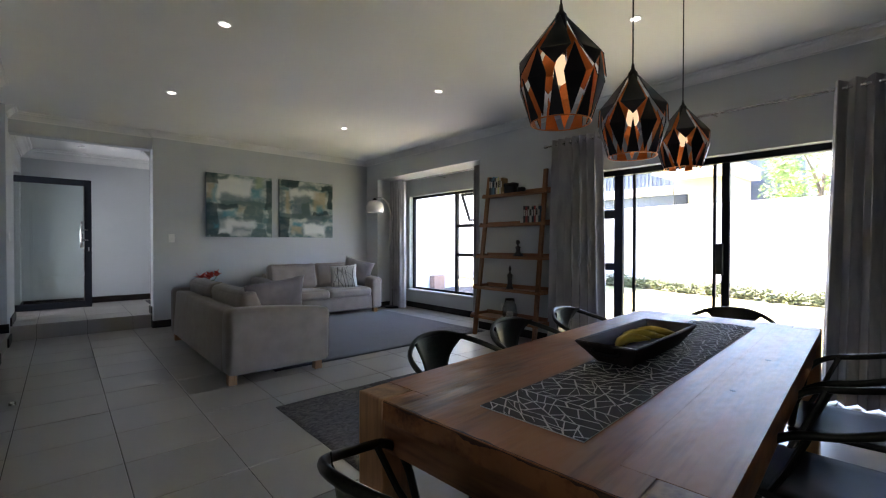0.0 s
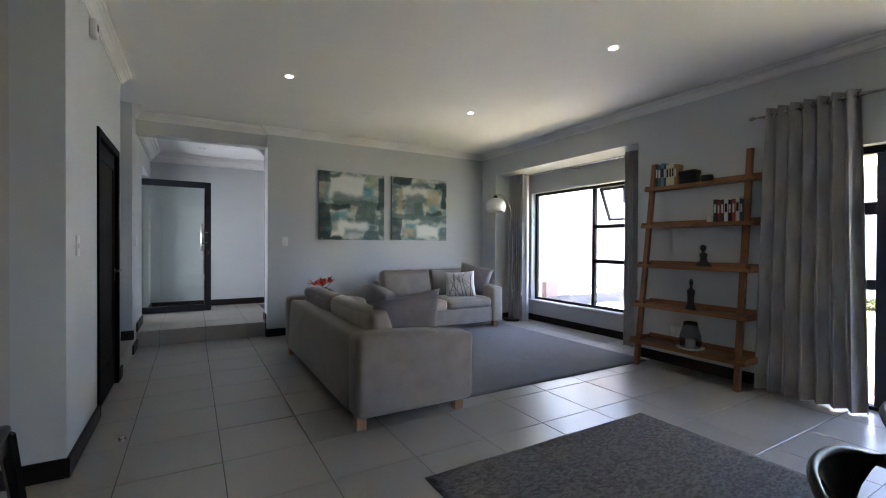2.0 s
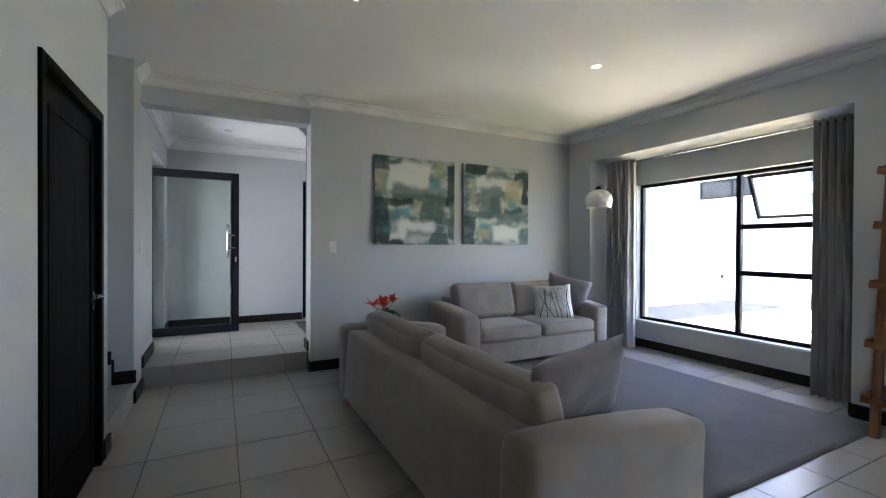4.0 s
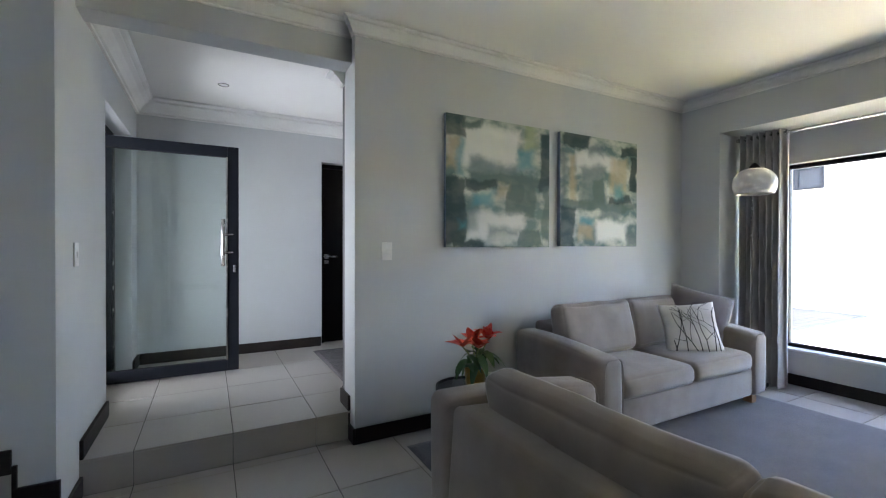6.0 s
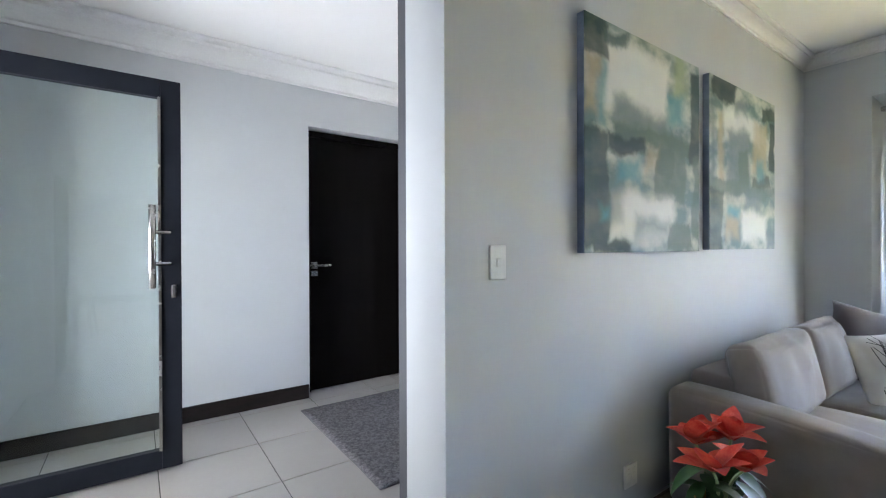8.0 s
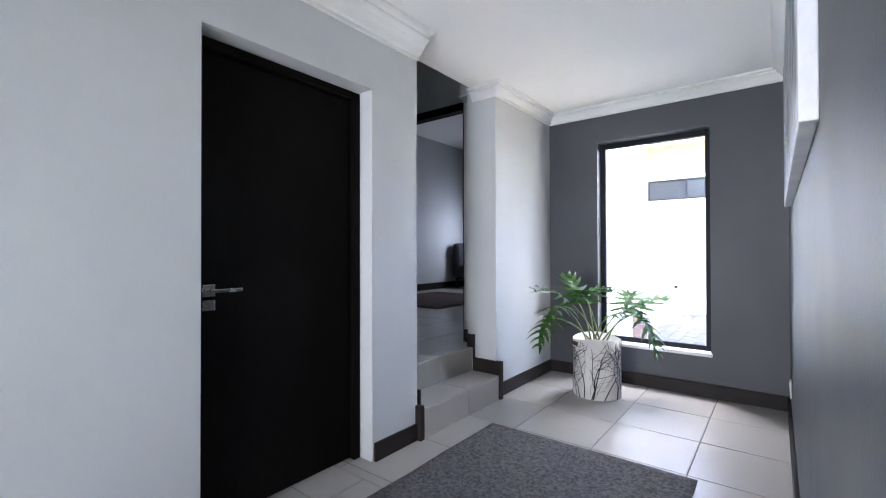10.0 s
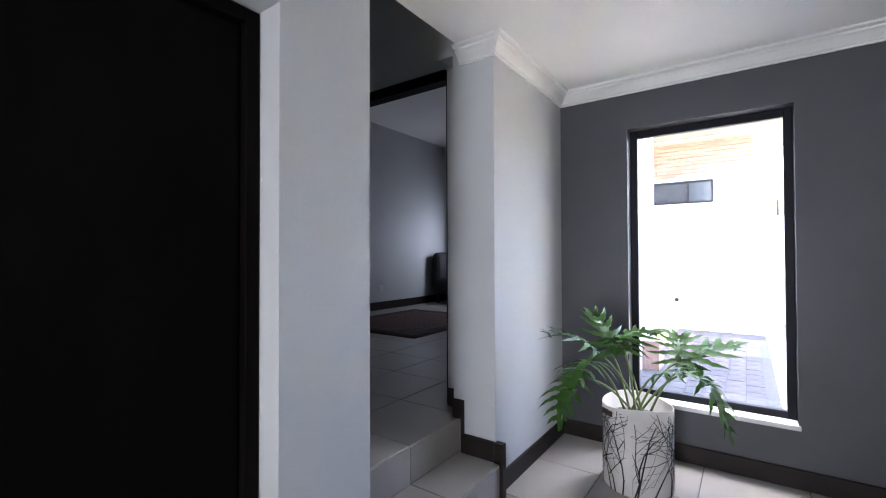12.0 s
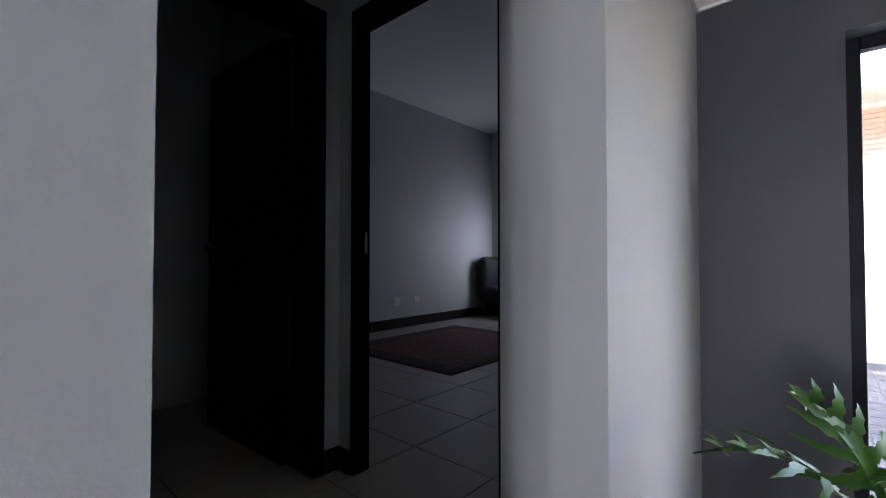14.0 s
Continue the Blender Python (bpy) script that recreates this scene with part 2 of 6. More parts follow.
def rbox(sx, sy, sz, r, puff=0.0, n=4, centre=(0, 0, 0)):
    """A rounded box, padded: its faces swell by puff in the middle."""
    bm = bmesh.new()
    h = (sx / 2, sy / 2, sz / 2)

    def coords(a):
        rr = min(r, a * 0.98)
        inner = [(-a + rr) + (2 * (a - rr)) * i / n for i in range(n + 1)]
        return [-a, -a + rr * 0.12, -a + rr * 0.45] + inner + [a - rr * 0.45, a - rr * 0.12, a]

    cs = [coords(a) for a in h]
    cache = {}

    def vert(p):
        key = tuple(round(c, 5) for c in p)
        if key in cache:
            return cache[key]
        q = []
        for c, a in zip(p, h):
            rr = min(r, a * 0.98)
            q.append(max(-(a - rr), min(a - rr, c)))
        d = Vector(p) - Vector(q)
        out = Vector(q)
        if d.length > 1e-9:
            rr = [min(r, a * 0.98) for a in h]
            dn = d.normalized()
            out = Vector([qq + dd * k for qq, dd, k in zip(q, dn, rr)])
        if puff:
            u = [max(0.0, 1 - (c / a) ** 2) for c, a in zip(p, h)]
            for ax in range(3):
                o = [k for k in range(3) if k != ax]
                w = (u[o[0]] * u[o[1]]) ** 0.6
                out[ax] += puff * w * (p[ax] / h[ax]) ** 3
        cache[key] = bm.verts.new(out + Vector(centre))
        return cache[key]

    for ax in range(3):
        a1, a2 = (ax + 1) % 3, (ax + 2) % 3
        for sgn in (-1, 1):
            for i in range(len(cs[a1]) - 1):
                for j in range(len(cs[a2]) - 1):
                    quad = []
                    for di, dj in ((0, 0), (1, 0), (1, 1), (0, 1)):
                        p = [0, 0, 0]
                        p[ax], p[a1], p[a2] = sgn * h[ax], cs[a1][i + di], cs[a2][j + dj]
                        quad.append(vert(p))
                    if sgn < 0:
                        quad.reverse()
                    if len(set(quad)) == 4:
                        bm.faces.new(quad)
    return bm


def pillow(w, h, t, n=12, wrinkle=0.004, seed=1):
    """A scatter cushion in the xz plane: plump middle, thin seam, pointed corners."""
    bm = bmesh.new()
    rows = {}
    for side in (-1, 1):
        for i in range(n + 1):
            for j in range(n + 1):
                u, v = 2 * i / n - 1, 2 * j / n - 1
                edge = i in (0, n) or j in (0, n)
                if edge and side == 1:
                    rows[(1, i, j)] = rows[(-1, i, j)]
                    continue
                k = ((1 - u ** 4) * (1 - v ** 4)) ** 0.55
                pinch = 1 - 0.07 * (1 - (u * v) ** 2) * max(abs(u), abs(v)) ** 6
                wr = wrinkle * noise.noise(Vector((u * 3 + seed, v * 3, side)))
                rows[(side, i, j)] = bm.verts.new((u * w / 2 * pinch, side * (t / 2 * k) + wr, v * h / 2 * pinch))
    for side in (-1, 1):
        for i in range(n):
            for j in range(n):
                q = [rows[(side, i + a, j + b)] for a, b in ((0, 0), (1, 0), (1, 1), (0, 1))]
                if side == 1:
                    q.reverse()
                bm.faces.new(q)
    return bm


def tube(bm, pts, r, seg=8, flat=1.0, cap=True, mi=0):
    """A tube along points; r may be a list; flat squeezes it along the up direction."""
    pts = [Vector(p) for p in pts]
    rs = r if isinstance(r, (list, tuple)) else [r] * len(pts)
    rings = []
    for i, p in enumerate(pts):
        d = (pts[min(i + 1, len(pts) - 1)] - pts[max(i - 1, 0)]).normalized()
        ref = Vector((0, 0, 1)) if abs(d.z) < 0.95 else Vector((0, 1, 0))
        a = d.cross(ref).normalized()
        b = a.cross(d).normalized()
        rings.append([bm.verts.new(p + (a * math.cos(t) + b * math.sin(t) * flat) * rs[i]) for t in [2 * math.pi * k / seg for k in range(seg)]])
    for r0, r1 in zip(rings, rings[1:]):
        for k in range(seg):
            bm.faces.new((r0[k], r0[(k + 1) % seg], r1[(k + 1) % seg], r1[k])).material_index = mi
    if cap:
        bm.faces.new(list(reversed(rings[0]))).material_index = mi
        bm.faces.new(rings[-1]).material_index = mi
    return bm


def lathe(bm, prof, seg=24, centre=(0, 0, 0), cap=True):
    """Turns a profile of (radius, height) round the z axis."""
    rings = []
    for r, z in prof:
        rings.append([bm.verts.new((centre[0] + r * math.cos(2 * math.pi * k / seg), centre[1] + r * math.sin(2 * math.pi * k / seg), centre[2] + z)) for k in range(seg)])
    for r0, r1 in zip(rings, rings[1:]):
        for k in range(seg):
            bm.faces.new((r0[k], r0[(k + 1) % seg], r1[(k + 1) % seg], r1[k]))
    if cap:
        bm.faces.new(list(reversed(rings[0])))
        bm.faces.new(rings[-1])
    return bm


def smooth_pts(pts, n=6):
    """A smooth line through points (Catmull-Rom)."""
    p = [Vector(q) for q in pts]
    p = [2 * p[0] - p[1]] + p + [2 * p[-1] - p[-2]]
    out = []
    for i in range(1, len(p) - 2):
        for k in range(n):
            t = k / n
            a, b, c, d = p[i - 1], p[i], p[i + 1], p[i + 2]
            out.append(0.5 * ((2 * b) + (c - a) * t + (2 * a - 5 * b + 4 * c - d) * t * t + (3 * b - a - 3 * c + d) * t ** 3))
    out.append(p[-2])
    return out


def structure(name, bm, material, label, category="wall"):
    return tagged(part(name, bm, material), label, category, kind="structure")

# ---- the large structure ----
ZH = 0.19      # hall floor
ZL = 0.57      # landing and bedroom floor
CL = 2.82      # lounge ceiling
CH = 2.72      # hall ceiling
XR = 4.80      # window wall of the lounge
YP = 8.155     # wall with the paintings
YQ = 8.40      # its back, towards the hall
YB = 10.326    # back wall of the hall
XW = -0.185    # passage wall with the door
XE = 4.85      # charcoal wall

# wall with the paintings, and the beam over the opening
structure("wall_paintings", boxes((1.274, XR + 0.8, YP, YQ, -0.1, CL)), M_WALL, "smooth grey painted plaster wall behind the sofa")
structure("wall_beam", boxes((XW, 1.274, YP + 0.06, YQ - 0.003, 2.565, CL)), M_WALL, "grey plastered beam over the opening to the hall")
# window wall with recess and patio opening
structure("wall_windows", boxes(
    (XR, XR + 0.25, 7.765, YP, -0.1, CL), (XR, XR + 0.25, 5.09, 7.765, 2.43, CL), (XR, XR + 0.25, 3.50, 5.09, -0.1, CL),
    (XR, XR + 0.25, 0.62, 3.50, 2.03, CL), (XR, XR + 0.25, -3.2, 0.62, -0.1, CL)), M_WALL, "grey painted plaster wall with window recess and patio opening")
structure("wall_recess", boxes(
    (XR + 0.25, 5.60, 7.765, YP, -0.1, 2.6), (XR + 0.25, 5.60, 4.89, 5.09, -0.1, 2.6), (XR + 0.25, 5.60, 5.09, 7.765, 2.43, 2.6),
    (5.36, 5.60, 5.09, 7.765, -0.1, 0.345), (5.36, 5.60, 5.09, 7.765, 2.125, 2.43), (5.36, 5.60, 7.495, 7.765, 0.345, 2.125), (5.36, 5.60, 5.09, 5.33, 0.345, 2.125)), M_WALL, "grey plastered window recess with low sill")
# passage wall on the other side, with the black door
structure("wall_passage", boxes((XW - 0.22, XW, 4.94, 5.80, -0.1, CL), (XW - 0.22, XW, 6.80, 6.96, -0.1, CL), (XW - 0.22, XW, 5.80, 6.80, 2.08, CL)), M_WALL, "grey plaster wall with black door")
structure("wall_kitchen", boxes((-4.2, XW - 0.22, 4.94, 5.16, -0.1, CL)), M_WALL_KITCHEN, "warm grey kitchen wall")
structure("wall_hall_entrance", boxes(
    (XW - 0.22, XW, 7.87, 8.93, -0.1, CL), (XW - 0.22, XW, 8.93, 10.02, 2.30, CL), (XW - 0.22, XW, 10.02, YB + 0.2, -0.1, CL)), M_WALL, "grey plaster wall with front door opening")
structure("wall_stair", boxes((-3.2, XW - 0.22, 7.87, 8.09, -0.1, 3.6)), M_WALL, "grey plaster wall along the side steps")
structure("wall_stair_inner", boxes((-3.2, XW - 0.22, 6.74, 6.96, -0.1, 3.6)), M_WALL, "grey plaster wall along the side steps")
structure("wall_stair_end", boxes((-3.4, -3.2, 6.74, 8.09, -0.1, 3.6)), M_WALL, "grey plaster wall at the end of the steps")
structure("wall_kitchen_side", boxes((-4.4, -4.2, -3.2, 5.16, -0.1, CL)), M_WALL_KITCHEN, "plain kitchen wall")
structure("wall_south", boxes((-4.4, XR + 0.25, -3.4, -3.2, -0.1, CL)), M_WALL, "plain grey wall closing the dining room")
# hall back wall with door opening, and the opening to the steps
structure("wall_hall_back", boxes((XW, 1.545, YB, YB + 0.2, -0.1, CH), (1.545, 2.455, YB, YB + 0.2, ZH + 2.09, CH), (2.455, 2.834, YB, YB + 0.2, -0.1, CH)), M_WALL, "pale grey plaster wall with black door")
# unseen slab added behind the black door to stop outdoor light under it
structure("wall_store", boxes((1.50, 2.50, YB + 0.203, YB + 0.27, -0.1, CH)), M_WALL, "plain unseen wall that stops light leaking under the black door")
structure("wall_hall_end", boxes((3.798, XE, YB, 10.60, -0.1, CH)), M_WALL, "pale grey plaster wall beside the steps")
structure("wall_hall_charcoal", boxes((XE, XE + 0.26, YQ, 8.955, -0.1, CH), (XE, XE + 0.26, 9.855, 10.60, -0.1, CH), (XE, XE + 0.26, 8.955, 9.855, -0.1, 0.54), (XE, XE + 0.26, 8.955, 9.855, 2.385, CH)), M_CHAR, "matt charcoal feature wall with tall window")
structure("wall_hall_right", boxes((1.276, XE, YQ, YQ + 0.06, -0.1, CH)), M_CHAR, "matt charcoal wall with large painting")
# landing
structure("wall_landing_left", boxes((2.675, 2.834, YB + 0.2, 13.2, -0.1, 3.92)), M_WALL, "pale grey landing wall")
structure("wall_landing_bedroom", boxes(
    (3.945, 4.04, 10.60, 10.742, -0.1, 3.92), (3.945, 4.04, 10.742, 11.56, ZL + 2.14, 3.92), (3.945, 4.04, 11.56, 11.66, -0.1, 3.92)), M_WALL, "pale grey wall with bedroom doorway")
structure("wall_landing_end", boxes((2.855, 2.96, 11.66, 11.86, -0.1, 3.92), (2.96, 3.86, 11.66, 11.86, ZL + 2.14, 3.92), (3.86, 4.10, 11.66, 11.86, -0.1, 3.92)), M_WALL, "pale grey wall with dark doorway")
structure("wall_bath", boxes((2.6, 4.10, 13.2, 13.4, -0.1, 3.92), (4.0, 4.10, 11.86, 13.2, -0.1, 3.92), (4.0, 4.10, 13.4, 14.65, -0.1, 3.92)), M_WALL, "plain wall of the dark room")
# bedroom
structure("wall_bedroom_back", boxes((4.10, 9.4, 14.45, 14.65, -0.1, 3.92)), M_WALL, "grey bedroom wall with two sockets")
structure("wall_bedroom_front", boxes((XE + 0.26, 9.4, 10.42, 10.60, -0.3, 3.92), (3.798, XE + 0.26, 10.60, 10.70, 2.70, 3.92), (4.04, XE + 0.26, 10.60, 10.70, -0.1, 2.70)), M_WALL, "plastered wall of the bedroom wing")
# the niche is closed at its back and only holds the added bedroom lamp
structure("wall_bedroom_side", boxes((9.2, 9.4, 10.60, 13.25, -0.3, 3.92), (9.2, 9.4, 13.75, 14.45, -0.3, 3.92), (9.2, 9.4, 13.25, 13.75, -0.3, 1.45), (9.2, 9.4, 13.25, 13.75, 2.25, 3.92), (9.34, 9.4, 13.25, 13.75, 1.45, 2.25)), M_WALL, "bedroom wall with closed unseen niche for an added lamp")
structure("ceiling_bedroom", boxes((2.6, 9.4, 10.42, 14.65, 3.82, 4.0)), M_CEIL, "plain white ceiling", "ceiling")
structure("wall_landing_head", boxes((2.60, 4.10, YB + 0.19, 10.60, CH + 0.2, 3.92)), M_WALL, "pale grey bulkhead over the steps")

structure("ceiling_lounge", boxes((-4.4, XR + 0.25, -3.4, YQ - 0.006, CL, CL + 0.2), (-3.4, XW, 6.5, 8.3, 3.6, 3.8)), M_CEIL, "smooth off-white plaster ceiling", "ceiling")
structure("ceiling_hall", boxes((XW - 0.22, XE + 0.26, YQ, YB + 0.2, CH, CH + 0.2)), M_CEIL, "smooth white plaster ceiling", "ceiling")


def cornice(name, a, b, inward, z, ends=(0, 0), size=1.0):
    """Stepped plaster cornice along a wall from a to b; ends: how far each end is mitred (+ inside corner, - outside)."""
    prof = [(0, -0.092), (0.012, -0.092), (0.012, -0.080), (0.022, -0.076), (0.034, -0.058), (0.050, -0.040), (0.068, -0.030), (0.068, -0.020), (0.084, -0.016), (0.090, -0.010), (0.090, 0.0), (0, 0)]
    bm = bmesh.new()
    a, b, n = Vector((*a, 0)), Vector((*b, 0)), Vector((*inward, 0))
    d = (b - a).normalized()
    r0 = [bm.verts.new(a + d * (p[0] * size * ends[0]) + n * p[0] * size + Vector((0, 0, z + p[1] * size))) for p in prof]
    r1 = [bm.verts.new(b - d * (p[0] * size * ends[1]) + n * p[0] * size + Vector((0, 0, z + p[1] * size))) for p in prof]
    for k in range(len(prof)):
        k2 = (k + 1) % len(prof)
        bm.faces.new((r0[k], r0[k2], r1[k2], r1[k]))
    bm.faces.new(list(reversed(r0)))
    bm.faces.new(r1)
    bmesh.ops.recalc_face_normals(bm, faces=bm.faces)
    return structure(name, bm, M_CORN, "white moulded plaster cornice", "cornice")


cornice("cornice_lounge_back", (1.274, YP), (XR, YP), (0, -1), CL, (-1, 1))
cornice("cornice_lounge_return", (1.274, YP + 0.06), (1.274, YP), (-1, 0), CL - 0.001, (0, -1))
cornice("cornice_lounge_beam", (XW, YP + 0.06), (1.272, YP + 0.06), (0, -1), CL - 0.003, (1, 0))
cornice("cornice_lounge_windows", (XR, YP), (XR, -3.2), (-1, 0), CL - 0.002, (1, 1))
cornice("cornice_passage", (XW, 4.94), (XW, 6.96), (1, 0), CL, (-1, 0))
cornice("cornice_kitchen", (-4.2, 4.94), (XW, 4.94), (0, -1), CL - 0.001, (1, -1))
cornice("cornice_entrance_side", (XW, 7.87), (XW, YP + 0.06), (1, 0), CL - 0.002, (0, 1))
cornice("cornice_hall_side", (XW, YQ), (XW, YB), (1, 0), CH, (0, 1), 1.6)
cornice("cornice_hall_back", (XW, YB), (2.834, YB), (0, -1), CH - 0.001, (1, 0), 1.6)
cornice("cornice_hall_end", (3.798, YB), (XE, YB), (0, -1), CH - 0.001, (-1, 1))
cornice("cornice_hall_return", (3.798, YB + 0.22), (3.798, YB), (-1, 0), CH - 0.002, (0, -1))
cornice("cornice_hall_charcoal", (XE, YB), (XE, YQ + 0.06), (-1, 0), CH - 0.002, (1, 1))
cornice("cornice_hall_jamb", (1.274, YQ), (1.274, YQ + 0.06), (-1, 0), 2.575, (0, -1), 1.1)
structure("trim_hall_jamb", boxes((1.178, 1.274, YQ + 0.002, YQ + 0.058, 2.576, CH)), M_CORN, "white plaster trim over the cornice end", "trim")
cornice("cornice_hall_right", (1.276, YQ + 0.06), (XE, YQ + 0.06), (0, 1), CH - 0.003, (0, 1))


def skirting(name, rows, h=0.105):
    """Dark timber skirting; rows: x0, x1, y0, y1, floor height."""
    bm = bmesh.new()
    for x0, x1, y0, y1, z in rows:
        box(bm, x0, x1, y0, y1, z, z + h, bevel=0.004)
    return structure(name, bm, M_SKIRT, "dark stained timber skirting board", "skirting")


T = 0.018
skirting("baseboard_lounge_back", [(1.274, XR - T, YP - T, YP, 0), (1.256, 1.274, YP - T, YP + 0.10, 0), (1.256, 1.274, YP + 0.10, YQ + 0.06, ZH)])
skirting("baseboard_windows", [(XR - T, XR, 7.765, YP - T, 0), (XR, 5.342, 7.747, 7.765, 0), (5.342, 5.36, 5.108, 7.747, 0), (XR, 5.342, 5.09, 5.108, 0), (XR - T, XR, 3.55, 5.09, 0), (XR - T, XR, -3.2, 0.55, 0)])
skirting("baseboard_passage", [(XW, XW + T, 4.922, 5.79, 0), (XW, XW + T, 6.81, 6.978, 0), (-1.6, XW, 4.922, 4.94, 0), (XW - 0.22, XW, 6.96, 6.978, 0)])
skirting("baseboard_entrance", [(XW, XW + T, 7.852, 8.252, 0), (XW, XW + T, 8.252, 8.92, ZH), (XW, XW + T, 10.03, YB - T, ZH), (-0.33, XW + T, 7.852, 7.87, 0.17), (-0.33, -0.312, 7.852, 7.87, 0.27), (-0.66, -0.33, 7.852, 7.87, 0.34), (-0.66, -0.642, 7.852, 7.87, 0.44), (-3.2, -0.66, 7.852, 7.87, 0.51)])
skirting("baseboard_hall_back", [(XW + T, 1.535, YB - T, YB, ZH), (2.465, 2.834, YB - T, YB, ZH)])
skirting("baseboard_step_end", [(2.816, 2.855, YB - 0.045, YB + 0.01, ZH)], 0.215)
skirting("baseboard_hall_end", [(3.818, XE, YB - T, YB, ZH), (XE - T, XE, YQ + 0.06 + T, YB - T, ZH), (1.276, XE, YQ + 0.06, YQ + 0.06 + T, ZH)], 0.11)
skirting("baseboard_steps", [(3.776, 3.818, 10.270, 10.326, ZH), (3.776, 3.818, 10.270, 10.326, ZH + 0.10), (3.776, 3.818, 10.270, 10.326, ZL - 0.19), (3.78, 3.798, 10.326, 10.545, ZL - 0.19), (3.78, 3.798, 10.525, 10.545, ZL - 0.10), (3.78, 3.798, 10.525, 10.60, ZL), (3.927, 3.945, 10.60, 10.735, ZL), (2.855, 2.873, YB, 10.56, ZL - 0.19)], 0.11)
skirting("baseboard_landing", [(3.86, 3.945, 11.642, 11.66, ZL), (3.927, 3.945, 11.56, 11.642, ZL), (2.855, 2.873, 10.56, 11.66, ZL)])
skirting("baseboard_bedroom", [(4.10, 9.2, 14.432, 14.45, ZL), (9.182, 9.2, 10.70, 14.432, ZL)], 0.14)

# floor beds (grout) under the tiles
structure("floor_lounge", boxes((-4.4, 5.60, -3.4, 8.252, -0.1, -0.004)), M_GROUT, "dark grout bed of the lounge floor", "floor")
structure("floor_hall", boxes((XW - 0.3, XE + 0.1, 8.262, YB + 0.2, -0.1, ZH - 0.004)), M_GROUT, "grout bed of the raised hall floor", "floor")
structure("floor_landing", boxes((2.6, 9.4, 10.57, 14.65, -0.1, ZL - 0.004)), M_GROUT, "grout bed of the landing and bedroom floor", "floor")
structure("step_lower", boxes((2.855, 3.818, 10.30, 10.57, 0.0, ZL - 0.194)), M_GROUT, "grout bed of the lower step", "step")
structure("step_side", boxes((-0.42, XW, 6.96, 7.87, -0.1, 0.17), (-0.68, -0.42, 6.96, 7.87, -0.1, 0.34), (-3.2, -0.68, 6.96, 7.87, -0.1, 0.51)), M_TILE, "grey tiled side steps going up", "step")

# ---- windows and doors ----
def pane(name, x0, x1, y0, y1, z0, z1, parent, material=None):
    ob = part(name, boxes((x0, x1, y0, y1, z0, z1)), material or M_GLASS, parent)
    ob.visible_shadow = False
    return ob


# lounge window: fixed light, and a side column of three with a top-hung sash
win1 = thing("window_lounge", "charcoal aluminium window with open top-hung sash", "window", kind="structure")
fx0, fx1 = 5.44, 5.50
part("frame", boxes((fx0, fx1, 7.455, 7.495, 0.345, 2.125), (fx0, fx1, 5.33, 5.37, 0.345, 2.125), (fx0, fx1, 5.37, 7.455, 2.085, 2.125), (fx0, fx1, 5.37, 7.455, 0.345, 0.385), (fx0, fx1, 6.245, 6.295, 0.385, 2.085), (fx0, fx1, 5.37, 6.245, 1.50, 1.555), (fx0, fx1, 5.37, 6.245, 1.00, 1.055), bevel=0.004), M_ALU, win1)
pane("pane", 5.468, 5.474, 6.295, 7.455, 0.385, 2.085, win1)
pane("pane", 5.468, 5.474, 5.37, 6.245, 0.385, 1.00, win1)
pane("pane", 5.468, 5.474, 5.37, 6.245, 1.055, 1.50, win1)
sash = part("sash", rot_bm(boxes((0, 0.04, 5.40, 5.435, -0.50, 0), (0, 0.04, 6.185, 6.22, -0.50, 0), (0, 0.04, 5.435, 6.185, -0.035, 0), (0, 0.04, 5.435, 6.185, -0.50, -0.465), bevel=0.003), pose(5.50, 0, 2.075, 0, -24, 0)), M_ALU, win1, "open top-hung sash")
sg = part("pane", rot_bm(boxes((0.017, 0.023, 5.435, 6.185, -0.465, -0.035)), pose(5.50, 0, 2.075, 0, -24, 0)), M_GLASS, sash)
sg.visible_shadow = False
part("sill", boxes((5.33, 5.44, 5.11, 7.745, 0.325, 0.349), bevel=0.005), M_CORN, win1, "white painted window sill")
part("stay", tube(bmesh.new(), [(5.47, 5.62, 1.60), (5.66, 5.62, 1.64)], 0.006), M_BLACK, win1)

# patio sliding door
sl = thing("door_patio", "charcoal aluminium sliding patio door, slid partly open", "patio door", kind="structure")
part("frame", boxes((4.90, 5.00, 3.44, 3.50, 0, 2.03), (4.90, 5.00, 0.62, 0.68, 0, 2.03), (4.90, 5.00, 0.68, 3.44, 1.97, 2.03), (4.90, 5.00, 0.68, 3.44, 0.0, 0.03), bevel=0.004), M_ALU, sl)
part("stile", boxes((4.91, 4.955, 3.03, 3.13, 0.03, 1.97), bevel=0.004), M_ALU, sl)
part("stile", boxes((4.96, 4.99, 2.915, 2.945, 0.03, 1.97), bevel=0.003), M_ALU, sl)
part("stile", boxes((4.96, 4.99, 2.145, 2.172, 0.03, 1.97), bevel=0.003), M_ALU, sl)
st = part("stile", boxes((4.91, 4.955, 2.02, 2.085, 0.03, 1.97), bevel=0.004), M_ALU, sl)
part("handle", boxes((4.875, 4.912, 2.065, 2.125, 0.93, 1.22), bevel=0.006), M_BLACK, sl, "black door pull")
part("rail", boxes((4.92, 4.95, 3.13, 3.44, 1.50, 1.60), bevel=0.003), M_ALU, sl)
part("rail", boxes((4.92, 4.95, 3.13, 3.44, 0.92, 1.00), bevel=0.003), M_ALU, sl)
pane("pane", 4.972, 4.978, 2.172, 2.915, 0.03, 1.97, sl)
pane("pane", 4.93, 4.936, 3.13, 3.44, 1.60, 1.97, sl)
pane("pane", 4.93, 4.936, 3.13, 3.44, 1.00, 1.50, sl)
